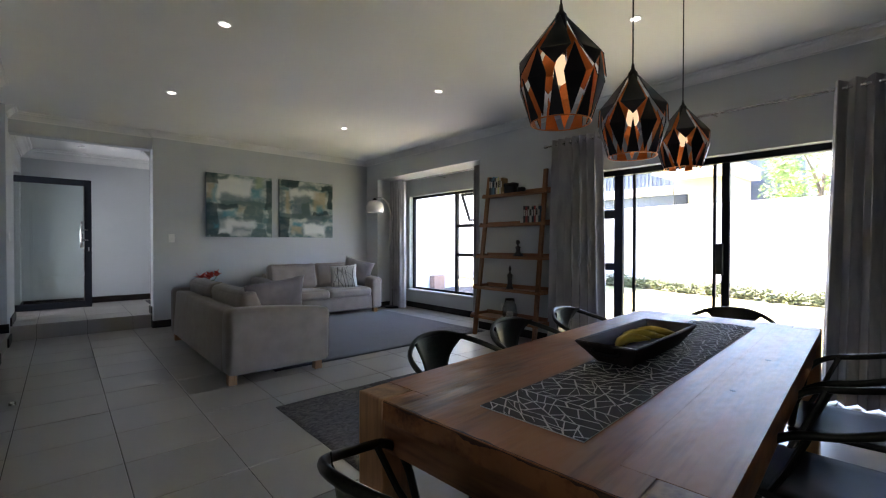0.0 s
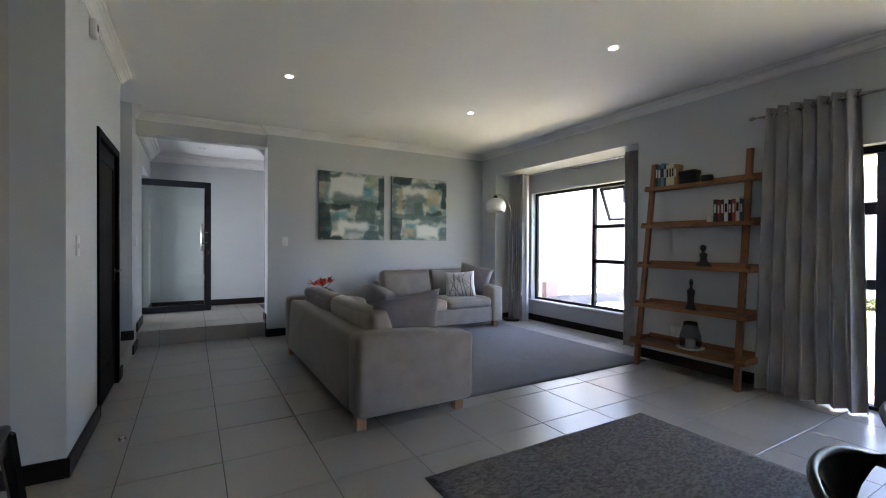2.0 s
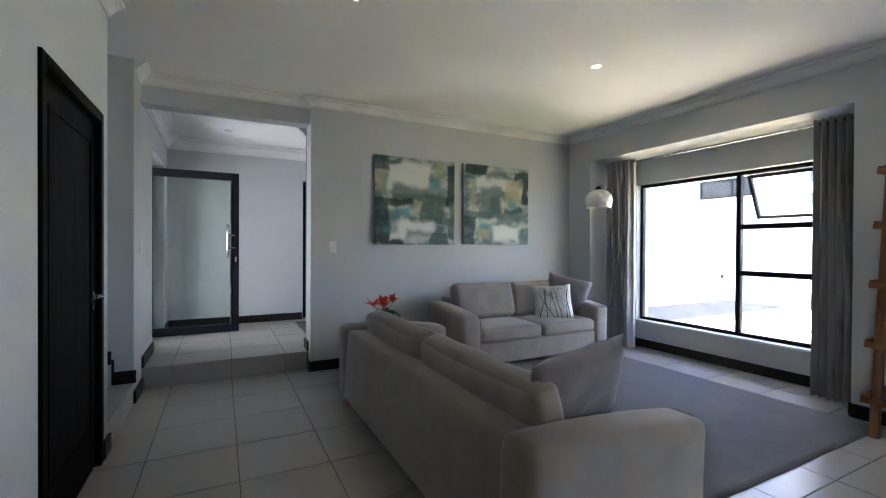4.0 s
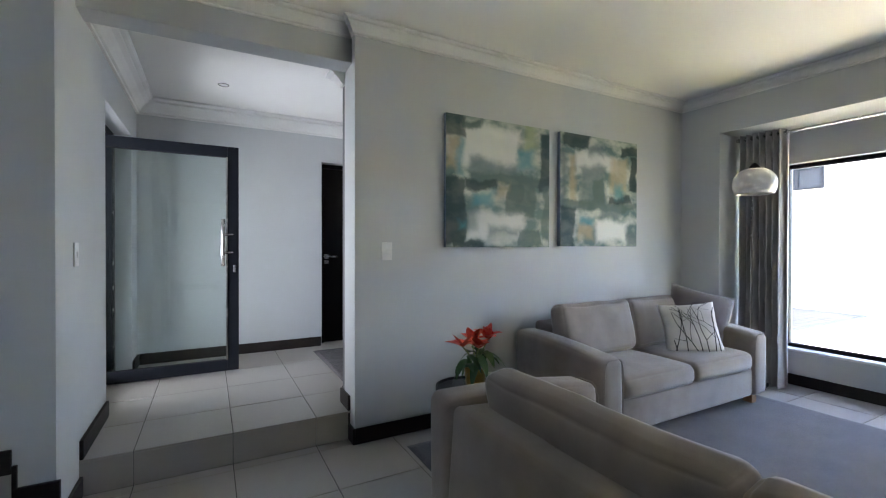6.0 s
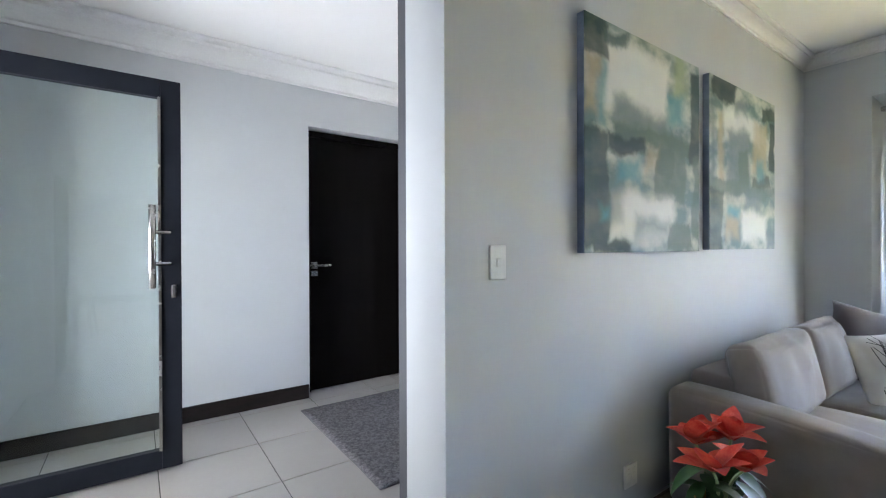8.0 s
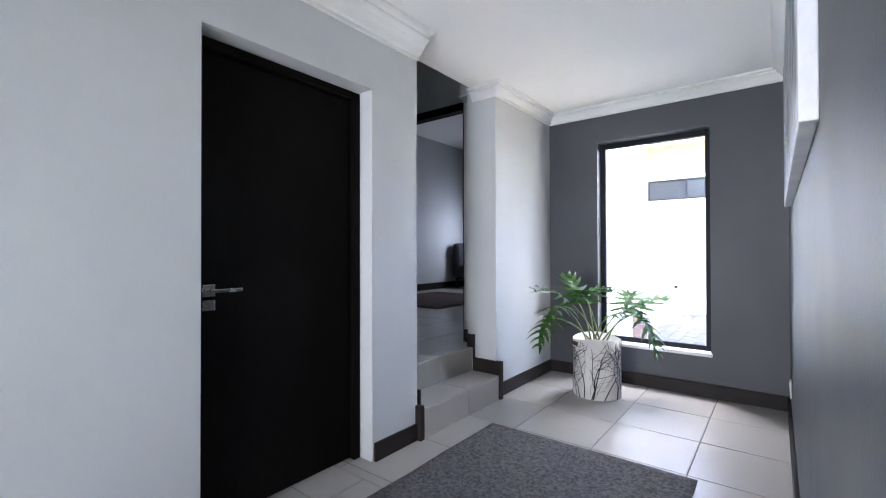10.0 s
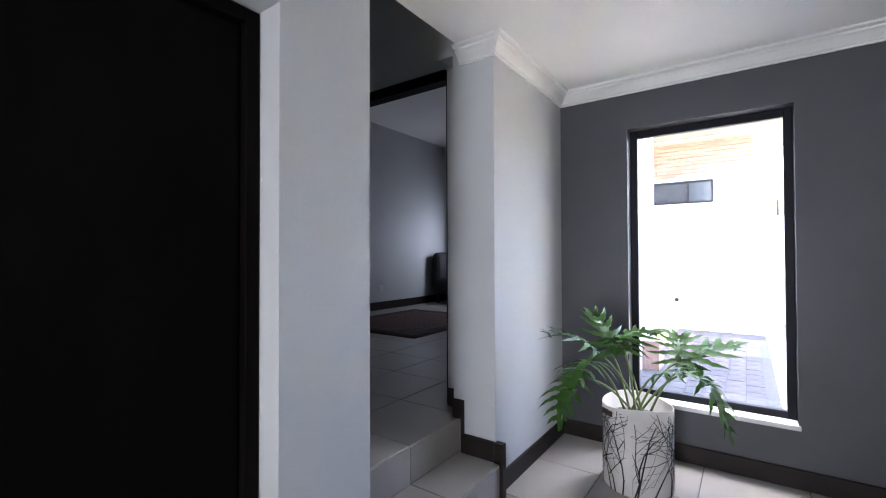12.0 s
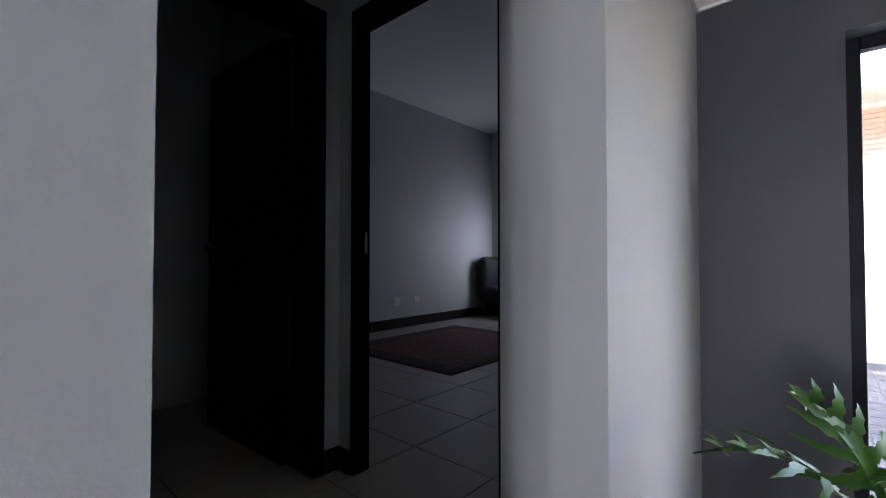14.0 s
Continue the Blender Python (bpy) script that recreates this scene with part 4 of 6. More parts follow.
# rugs
def rug(name, label, x0, x1, y0, y1, z, material, h=0.010, seed=1, fringe=False, rot=0.0):
    """A rug: a thin subdivided slab with a slightly wavy edge and pile."""
    bm = bmesh.new()
    nx, ny = max(8, int((x1 - x0) * 22)), max(8, int((y1 - y0) * 22))
    top, cx, cy = {}, (x0 + x1) / 2, (y0 + y1) / 2
    for i in range(nx + 1):
        for j in range(ny + 1):
            x, y = x0 + (x1 - x0) * i / nx, y0 + (y1 - y0) * j / ny
            x += 0.006 * noise.noise(Vector((y * 3, seed, 0))) * (1 if i in (0, nx) else 0.3)
            y += 0.006 * noise.noise(Vector((x * 3, seed, 4))) * (1 if j in (0, ny) else 0.3)
            e = 0.55 if i in (0, nx) or j in (0, ny) else 1.0
            top[i, j] = bm.verts.new((x - cx, y - cy, h * e + 0.0012 * noise.noise(Vector((x * 20, y * 20, seed)))))
    for i in range(nx):
        for j in range(ny):
            bm.faces.new((top[i, j], top[i + 1, j], top[i + 1, j + 1], top[i, j + 1]))
    ring = [top[i, 0] for i in range(nx + 1)] + [top[nx, j] for j in range(1, ny + 1)] + [top[i, ny] for i in range(nx - 1, -1, -1)] + [top[0, j] for j in range(ny - 1, 0, -1)]
    low = [bm.verts.new((v.co.x, v.co.y, 0)) for v in ring]
    for k in range(len(ring)):
        k2 = (k + 1) % len(ring)
        bm.faces.new((ring[k2], ring[k], low[k], low[k2]))
    r = tagged(part(name, bm, material, smooth=True), label, "rug")
    r.matrix_world = pose(cx, cy, z + 0.001, 0, 0, rot)
    return r


rug("rug", "plain dark grey pile rug under the sofas", 1.80, 4.70, 4.88, 7.48, 0, M_RUG, 0.014, 2)
rug("rug", "woven charcoal and grey flatweave rug beside the dining table", 1.47, 3.29, 2.78, 3.98, 0, M_RUGW, 0.009, 3)


# abstract paintings
PAINT = {"cream": (0.50, 0.52, 0.45), "white": (0.68, 0.69, 0.64), "dark": (0.014, 0.042, 0.042), "moss": (0.075, 0.125, 0.115), "slate": (0.11, 0.16, 0.165), "teal": (0.06, 0.25, 0.29), "ochre": (0.42, 0.34, 0.20), "leaf": (0.30, 0.36, 0.20)}
DABS_A = [("white", 0.40, 0.22, 0.27, 0.15, 0.9), ("slate", 0.45, 0.39, 0.22, 0.06, 0.75), ("ochre", 0.05, 0.30, 0.05, 0.12, 0.75), ("leaf", 0.80, 0.10, 0.05, 0.10, 0.8), ("teal", 0.75, 0.28, 0.08, 0.08, 0.75), ("moss", 0.62, 0.46, 0.40, 0.04, 0.85),
          ("teal", 0.13, 0.32, 0.02, 0.13, 0.7), ("moss", 0.70, 0.62, 0.15, 0.13, 0.8), ("moss", 0.64, 0.57, 0.09, 0.06, 0.7), ("teal", 0.33, 0.62, 0.08, 0.06, 0.8), ("ochre", 0.50, 0.56, 0.05, 0.05, 0.6), ("white", 0.46, 0.84, 0.27, 0.10, 0.95),
          ("dark", 0.07, 0.08, 0.09, 0.09, 0.75), ("moss", 0.22, 0.05, 0.09, 0.03, 0.8), ("dark", 0.95, 0.28, 0.06, 0.25, 0.85), ("moss", 0.97, 0.72, 0.035, 0.22, 0.8), ("dark", 0.30, 0.505, 0.13, 0.035, 0.9), ("dark", 0.07, 0.72, 0.10, 0.24, 0.85),
          ("slate", 0.22, 0.80, 0.07, 0.08, 0.6), ("slate", 0.54, 0.89, 0.14, 0.03, 0.8), ("moss", 0.80, 0.93, 0.11, 0.06, 0.85), ("dark", 0.20, 0.98, 0.16, 0.03, 0.85), ("teal", 0.13, 0.81, 0.025, 0.02, 0.9)]
DABS_B = [("white", 0.45, 0.24, 0.26, 0.09, 0.85), ("ochre", 0.14, 0.40, 0.035, 0.20, 0.75), ("ochre", 0.74, 0.32, 0.11, 0.16, 0.7), ("slate", 0.40, 0.45, 0.17, 0.17, 0.8), ("moss", 0.47, 0.50, 0.08, 0.09, 0.8), ("moss", 0.50, 0.62, 0.48, 0.035, 0.8),
          ("slate", 0.62, 0.67, 0.13, 0.07, 0.8), ("dark", 0.76, 0.555, 0.15, 0.03, 0.85), ("teal", 0.75, 0.48, 0.05, 0.05, 0.75), ("teal", 0.32, 0.78, 0.08, 0.05, 0.8), ("ochre", 0.31, 0.87, 0.09, 0.05, 0.75), ("white", 0.65, 0.85, 0.20, 0.09, 0.95),
          ("dark", 0.20, 0.06, 0.16, 0.07, 0.9), ("slate", 0.44, 0.14, 0.08, 0.04, 0.8), ("dark", 0.88, 0.07, 0.12, 0.05, 0.85), ("dark", 0.95, 0.30, 0.05, 0.17, 0.9), ("slate", 0.03, 0.40, 0.035, 0.25, 0.75), ("dark", 0.08, 0.82, 0.09, 0.18, 0.8), ("slate", 0.93, 0.93, 0.08, 0.07, 0.8)]


def painting_mat(name, seed, dabs):
    m = bpy.data.materials.new(name)
    m.use_nodes = True
    nt = m.node_tree
    b = nt.nodes["Principled BSDF"]
    b.inputs["Roughness"].default_value = 0.62
    b.inputs["Specular IOR Level"].default_value = 0.3
    tc = nt.nodes.new("ShaderNodeTexCoord")

    sep = nt.nodes.new("ShaderNodeSeparateXYZ")
    wob = nt.nodes.new("ShaderNodeTexNoise")
    wob.inputs["Scale"].default_value, wob.inputs["Detail"].default_value, wob.inputs["Roughness"].default_value = 3.6, 5.0, 0.55
    mp = nt.nodes.new("ShaderNodeMapping")
    mp.inputs["Location"].default_value = (seed * 1.7, 3, seed)
    nt.links.new(tc.outputs["Object"], mp.inputs[0])
    nt.links.new(mp.outputs[0], wob.inputs["Vector"])
    vm = nt.nodes.new("ShaderNodeVectorMath")
    vm.operation = "MULTIPLY_ADD"
    nt.links.new(wob.outputs["Color"], vm.inputs[0])
    vm.inputs[1].default_value = (0.20, 0.0, 0.20)
    nt.links.new(tc.outputs["Object"], vm.inputs[2])
    nt.links.new(vm.outputs[0], sep.inputs[0])

    def op(kind, x, y=None, z=None):
        n = nt.nodes.new("ShaderNodeMath")
        n.operation = kind
        for k, v in enumerate((x, y, z)):
            if v is None:
                continue
            if isinstance(v, (int, float)):
                n.inputs[k].default_value = v
            else:
                nt.links.new(v, n.inputs[k])
        return n.outputs[0]

    def dab(under, col, cx, cz, hw, hh, strength, soft):
        """One soft-edged rectangular patch of paint over what lies under it."""
        dx = op("SUBTRACT", op("ABSOLUTE", op("SUBTRACT", sep.outputs["X"], cx + 0.10)), hw)
        dz = op("SUBTRACT", op("ABSOLUTE", op("SUBTRACT", sep.outputs["Z"], cz + 0.10)), hh)
        r = nt.nodes.new("ShaderNodeMapRange")
        r.interpolation_type = "SMOOTHSTEP"
        r.inputs["From Min"].default_value, r.inputs["From Max"].default_value = soft, -soft
        r.inputs["To Max"].default_value = strength
        nt.links.new(op("MAXIMUM", dx, dz), r.inputs["Value"])
        mx = nt.nodes.new("ShaderNodeMix")
        mx.data_type = "RGBA"
        nt.links.new(under, mx.inputs["A"])
        mx.inputs["B"].default_value = (*col, 1)
        nt.links.new(r.outputs[0], mx.inputs["Factor"])
        return mx.outputs["Result"]

    streak = nt.nodes.new("ShaderNodeTexNoise")
    streak.inputs["Scale"].default_value, streak.inputs["Detail"].default_value = 3.0, 5.0
    ms = nt.nodes.new("ShaderNodeMapping")
    ms.inputs["Scale"].default_value, ms.inputs["Location"].default_value = (1.6, 1, 2.4), (seed, 0, 2)
    nt.links.new(tc.outputs["Object"], ms.inputs[0])
    nt.links.new(ms.outputs[0], streak.inputs["Vector"])
    base = nt.nodes.new("ShaderNodeValToRGB")
    base.color_ramp.elements[0].position, base.color_ramp.elements[0].color = 0.42, (0.115, 0.19, 0.18, 1)
    base.color_ramp.elements[1].position, base.color_ramp.elements[1].color = 0.62, (*PAINT["cream"], 1)
    nt.links.new(streak.outputs["Fac"], base.inputs[0])
    c = base.outputs[0]
    for name2, u, v, hw, hh, strength in dabs:
        soft = 0.016 if name2 in ("dark", "moss") else 0.04
        c = dab(c, PAINT[name2], (u - 0.5) * 0.99, (0.5 - v) * 0.99, hw, hh, strength, soft)
    nt.links.new(c, b.inputs["Base Color"])
    bn = nt.nodes.new("ShaderNodeTexNoise")
    bn.inputs["Scale"].default_value = 60
    bp = nt.nodes.new("ShaderNodeBump")
    bp.inputs["Strength"].default_value, bp.inputs["Distance"].default_value = 0.3, 0.002
    nt.links.new(bn.outputs["Fac"], bp.inputs["Height"])
    nt.links.new(bp.outputs[0], b.inputs["Normal"])
    return m


M_CANVAS_EDGE = mat("canvas_edge", (0.20, 0.25, 0.34), 0.6, scale=8, fine=120, bump=0.1, col2=(0.14, 0.19, 0.25))


def canvas(label, cx, z0, z1, w, seed, dabs):
    h = z1 - z0
    c = thing("painting", label, "painting", pose(cx, YP - 0.018, (z0 + z1) / 2), group="pair of abstract paintings")
    part("canvas", boxes((-w / 2 + 0.001, w / 2 - 0.001, -0.0185, -0.0165, -h / 2 + 0.001, h / 2 - 0.001)), painting_mat("paint_%d" % seed, seed, dabs), c)
    part("canvas_edge", boxes((-w / 2, w / 2, -0.0165, 0.0175, -h / 2, h / 2), bevel=0.002), M_CANVAS_EDGE, c, "blue-grey painted canvas edge")
    return c


canvas("square abstract canvas in teal, white and grey", 2.445, 1.318, 2.308, 0.995, 3, DABS_A)
canvas("square abstract canvas in teal, cream and dark green", 3.557, 1.325, 2.312, 0.985, 8, DABS_B)


# switches and sockets
def wall_plate(label, w, h, m, kind="switch", rocker=True):
    t = thing("wall_" + kind, label, kind, m)
    part("plate", boxes((-w / 2, w / 2, -0.009, 0, -h / 2, h / 2), bevel=0.003), M_PLASTIC, t)
    if kind == "switch":
        part("rocker", boxes((-0.011, 0.011, -0.014, -0.009, -0.016, 0.016), bevel=0.002), M_PLASTIC, t)
    else:
        for sx in (-1, 1):
            part("outlet", boxes((sx * w * 0.22 - 0.016, sx * w * 0.22 + 0.016, -0.0105, -0.0085, -0.02, 0.012), bevel=0.001), M_CORN, t)
            part("rocker", boxes((sx * w * 0.22 - 0.007, sx * w * 0.22 + 0.007, -0.013, -0.009, 0.02, 0.036), bevel=0.001), M_PLASTIC, t)
    return t


wall_plate("white single light switch on grey wall", 0.075, 0.122, pose(1.50, YP, 1.29))
wall_plate("white double wall socket low beside the sofa", 0.105, 0.105, pose(2.33, YP, 0.28), "socket")
wall_plate("white single light switch beside the black door", 0.075, 0.122, pose(XW, 5.19, 1.235, 0, 0, 90))
wall_plate("white single light switch by the front door", 0.075, 0.122, pose(XW, 8.19, 1.28, 0, 0, 90))
wall_plate("white double wall socket behind the ladder shelf", 0.12, 0.12, pose(XR, 4.62, 0.345, 0, 0, -90), "socket")
wall_plate("white double wall socket low on the hall wall", 0.11, 0.11, pose(4.52, YQ + 0.06, 0.44, 0, 0, 180), "socket")
wall_plate("white wall socket low on the bedroom wall", 0.12, 0.12, pose(6.86, 14.45, 0.95), "socket")
wall_plate("white wall socket low on the bedroom wall", 0.10, 0.10, pose(7.25, 14.45, 0.95), "socket")
pir = thing("alarm_sensor", "white wall-mounted alarm sensor under the cornice", "alarm sensor", pose(XW, 5.56, 2.655, 0, 0, 90))
part("body", rbox(0.065, 0.045, 0.125, 0.012, n=2, centre=(0, -0.022, 0)), M_PLASTIC, pir, smooth=True)
part("lens", boxes((-0.018, 0.018, -0.047, -0.043, -0.015, 0.03), bevel=0.001), M_BLACK, pir)
ds = thing("door_stop", "small steel dome door stop on the tiled floor", "door stop", pose(0.01, 5.33, 0.0))
part("dome", lathe(bmesh.new(), [(0.022, 0), (0.022, 0.012), (0.017, 0.024), (0.006, 0.03)], 16), M_CHROME, ds, smooth=True)


# arc lamp
lp = thing("floor_lamp", "arc floor lamp with white dome shade and black base", "lamp")
part("base", lathe(bmesh.new(), [(0.15, 0.001), (0.15, 0.022), (0.14, 0.03), (0.03, 0.034)], 28, (5.03, 7.60, 0)), M_BLACK, lp, smooth=True)
part("pole", tube(bmesh.new(), smooth_pts([(5.03, 7.60, 0.03), (5.04, 7.60, 0.7), (5.04, 7.60, 1.25), (4.99, 7.57, 1.72), (4.83, 7.48, 1.97), (4.62, 7.38, 2.045), (4.43, 7.28, 2.02)], 6), 0.0065, 8), M_CHROME, lp, smooth=True)
shade = part("shade", lathe(bmesh.new(), [(0.035, 0.115), (0.075, 0.108), (0.115, 0.085), (0.145, 0.045), (0.157, 0.0), (0.155, -0.045), (0.135, -0.10), (0.128, -0.10), (0.147, -0.045), (0.149, 0.0), (0.137, 0.043), (0.108, 0.080), (0.07, 0.102), (0.03, 0.108)], 32, (4.43, 7.28, 1.865), cap=False), M_OPAL, lp, "white opal dome shade", smooth=True)
part("cap", lathe(bmesh.new(), [(0.04, 0.112), (0.04, 0.125), (0.022, 0.15), (0.01, 0.16)], 16, (4.43, 7.28, 1.865)), M_BLACK, shade, smooth=True)


# curtains
def curtain(parent, name, x, y0, y1, z0, z1, pleats, amp, seed=0, flare=0.0):
    """A hanging curtain along y: pleats deep at the heading, looser towards the hem, with cloth thickness."""
    rnd = random.Random(seed)
    bm = bmesh.new()
    nu, nv = pleats * 10, 18
    ph = [rnd.uniform(-0.5, 0.5) for _ in range(pleats + 2)]
    cols = []
    for i in range(nu + 1):
        u = i / nu
        k = u * pleats
        f = k - int(k)
        p = ph[int(k)] * (1 - f) + ph[int(k) + 1] * f
        col = []
        for j in range(nv + 1):
            v = j / nv
            loose = 1 - v
            a = amp * (1 + 0.35 * p * loose)
            wave = math.sin(2 * math.pi * k + 0.9 * p * loose)
            y = y0 + (y1 - y0) * u + (flare * (u - 0.5) * loose) + 0.25 * amp * math.sin(4 * math.pi * k) * 0.5
            col.append((x + a * wave + 0.006 * noise.noise(Vector((u * 9, v * 4, seed))), y + 0.004 * noise.noise(Vector((u * 20, v * 6, seed + 3))), z0 + (z1 - z0) * v))
        cols.append(col)
    th = 0.004
    fr = [[bm.verts.new(p) for p in c] for c in cols]
    bk = [[bm.verts.new((p[0] + th, p[1], p[2])) for p in c] for c in cols]
    for i in range(nu):
        for j in range(nv):
            bm.faces.new((fr[i][j], fr[i][j + 1], fr[i + 1][j + 1], fr[i + 1][j]))
            bm.faces.new((bk[i][j], bk[i + 1][j], bk[i + 1][j + 1], bk[i][j + 1]))
    return part(name, bm, M_CURT, parent, smooth=True)


def curtain_set(label, x, sheets, ry0, ry1, rz, z1, flare=0.0):
    c = thing("curtains", label, "curtain")
    for k, (y0, y1, pl) in enumerate(sheets):
        cs = curtain(c, "curtain", x, y0, y1, 0.012, z1, pl, 0.060, seed=int(x * 100) + k, flare=flare)
        for q in range(pl):
            yy = y0 + (y1 - y0) * (q + 0.25) / pl
            rg = bmesh.new()
            lathe(rg, [(0.020, -0.003), (0.026, -0.003), (0.026, 0.003), (0.020, 0.003), (0.020, -0.003)], 14, cap=False)
            part("eyelet", rot_bm(rg, pose(x, yy, rz, 90, 0, 0)), M_CHROME, cs)
    rod = part("rod", tube(bmesh.new(), [(x, ry0, rz), (x, ry1, rz)], 0.012, 12), M_CHROME, c, "brushed steel curtain rod")
    for yy, s in ((ry0, -1), (ry1, 1)):
        part("finial", rot_bm(lathe(bmesh.new(), [(0.012, 0), (0.020, 0.005), (0.022, 0.02), (0.016, 0.035)], 14), pose(x, yy, rz, -90 * s, 0, 0)), M_CHROME, rod)
    return c


cw = curtain_set("pleated grey curtains on a steel rod in the window recess", 5.10, [(7.33, 7.72, 7), (5.13, 5.46, 6)], 5.13, 7.73, 2.385, 2.42)
for yy in (6.45,):
    part("bracket", tube(bmesh.new(), [(5.10, yy, 2.385), (5.36, yy, 2.385)], 0.008, 8), M_CHROME, cw)
cp = curtain_set("long pleated grey eyelet curtains at the patio door", 4.69, [(3.16, 3.78, 7), (0.60, 1.28, 7)], 0.35, 3.87, 2.385, 2.44, flare=0.13)
for yy in (3.82, 2.1, 0.45):
    part("bracket", tube(bmesh.new(), [(4.69, yy, 2.385), (XR, yy, 2.385)], 0.008, 8), M_CHROME, cp)

# ladder shelf
ls = thing("ladder_shelf", "leaning wooden ladder shelf with five tray shelves", "shelf")


def rail_x(z):
    return 4.435 + 0.30 * z / 2.12


for y in (4.845, 3.875):
    bm = boxes((-0.02, 0.02, -0.026, 0.026, 0, 2.14), bevel=0.004)
    for v in bm.verts:
        v.co.x += 0.30 * v.co.z / 2.12
        v.co.y += (0.05 if y < 4.4 else 0.012) * v.co.z / 2.12
    part("rail", rot_bm(bm, pose(4.455, y, 0)), M_SHELFZ, ls)
SHELVES = [(0.24, 0.33), (0.62, 0.285), (1.035, 0.24), (1.455, 0.20), (1.855, 0.155)]
for z, d in SHELVES:
    x0 = rail_x(z) - 0.035
    ya = 3.80 + 0.05 * z / 2.12
    x1 = min(x0 + d + 0.05, XR - 0.012)
    bm = boxes((x0, x1, ya, 4.915, z - 0.012, z + 0.008), (x0, x0 + 0.014, ya, 4.915, z + 0.008, z + 0.026), (x1 - 0.014, x1, ya, 4.915, z + 0.008, z + 0.060), (x0 + 0.014, x1 - 0.014, ya, ya + 0.014, z + 0.008, z + 0.045), (x0 + 0.014, x1 - 0.014, 4.901, 4.915, z + 0.008, z + 0.045), bevel=0.002)
    part("shelf", bm, M_SHELF, ls)


def book(label, x, y, z, w, h, t, col, tilt=0.0):
    b = thing("book", label, "book", pose(x, y, z, tilt, 0, 0), group="books on the ladder shelf")
    m = mat("book_cover", col, 0.5, scale=20, fine=150, bump=0.05)
    part("cover", boxes((0, w, -t / 2, -t / 2 + 0.002, 0, h), (0, w, t / 2 - 0.002, t / 2, 0, h), (0, 0.003, -t / 2, t / 2, 0, h), bevel=0.0008), m, b)
    part("pages", boxes((0.004, w - 0.004, -t / 2 + 0.0025, t / 2 - 0.0025, 0.003, h - 0.003)), M_BRANCH, b)
    part("spine_label", boxes((-0.001, 0, -t * 0.3, t * 0.3, h * 0.45, h * 0.8)), M_BRANCH if sum(col) < 0.6 else M_PRINT, b)
    return b


z1s = 1.855 + 0.008
xs = rail_x(1.855) - 0.012
yy = 4.80
for h, t, col, lab in ((0.21, 0.026, (0.02, 0.02, 0.025), "black"), (0.20, 0.03, (0.05, 0.10, 0.14), "dark blue"), (0.215, 0.034, (0.10, 0.22, 0.32), "blue"), (0.20, 0.022, (0.03, 0.04, 0.05), "dark"), (0.195, 0.03, (0.62, 0.58, 0.50), "cream"), (0.20, 0.028, (0.65, 0.62, 0.28), "pale yellow"), (0.205, 0.024, (0.60, 0.58, 0.53), "white"), (0.19, 0.026, (0.30, 0.18, 0.08), "tan")):
    book("%s upright book on the top shelf" % lab, xs, yy - t / 2, z1s, 0.14, h * 1.22, t, col)
    yy -= t + 0.0015
ct = thing("camera_case", "dark leather camera case beside the books", "case", pose(xs + 0.07, yy - 0.095, z1s))
part("body", rbox(0.11, 0.17, 0.15, 0.02, 0.004, n=3, centre=(0, 0, 0.075)), M_BLACK, ct, smooth=True)
part("flap", rbox(0.118, 0.176, 0.05, 0.015, 0.002, n=2, centre=(0, 0, 0.132)), M_PRINT, ct, smooth=True)
bo = thing("bowl", "small dark round bowl on the top shelf", "bowl", pose(xs + 0.06, yy - 0.27, z1s))
part("body", lathe(bmesh.new(), [(0.03, 0.0), (0.05, 0.02), (0.058, 0.055), (0.05, 0.085), (0.044, 0.085), (0.05, 0.055), (0.03, 0.012)], 18), M_BLACK, bo, smooth=True)
z2s = 1.455 + 0.008
xs = rail_x(1.455) - 0.012
yy = 4.03
for k, (h, t, col, lab) in enumerate(((0.175, 0.032, (0.03, 0.03, 0.035), "black"), (0.165, 0.026, (0.30, 0.03, 0.03), "red"), (0.17, 0.03, (0.05, 0.04, 0.04), "dark"), (0.175, 0.035, (0.62, 0.60, 0.55), "white"), (0.165, 0.03, (0.03, 0.03, 0.04), "black"), (0.17, 0.028, (0.40, 0.05, 0.05), "red"), (0.18, 0.034, (0.60, 0.55, 0.50), "cream"), (0.165, 0.026, (0.05, 0.08, 0.12), "dark blue"))):
    book("%s paperback on the second shelf" % lab, xs, 4.16 - k * 0.032, z2s, 0.12, h * 1.3, t * 0.9, col)
cdl = thing("candle", "short white pillar candle on the second shelf", "candle", pose(xs + 0.07, 4.24, z2s))
part("wax", lathe(bmesh.new(), [(0.03, 0), (0.03, 0.075), (0.022, 0.078)], 18), M_OPAL, cdl, smooth=True)
M_STATUE = mat("dark_carved_wood", (0.018, 0.013, 0.011), 0.4, scale=12, fine=80, bump=0.1)


def figurine(label, z, y, prof, lean):
    bm = lathe(bmesh.new(), prof, 14)
    for v in bm.verts:
        v.co.y += lean * v.co.z
        v.co.x *= 0.75
    f = tagged(part("figurine", bm, M_STATUE, smooth=True), label, "figurine")
    f.matrix_world = pose(rail_x(z) + 0.07, y, z + 0.008)
    return f


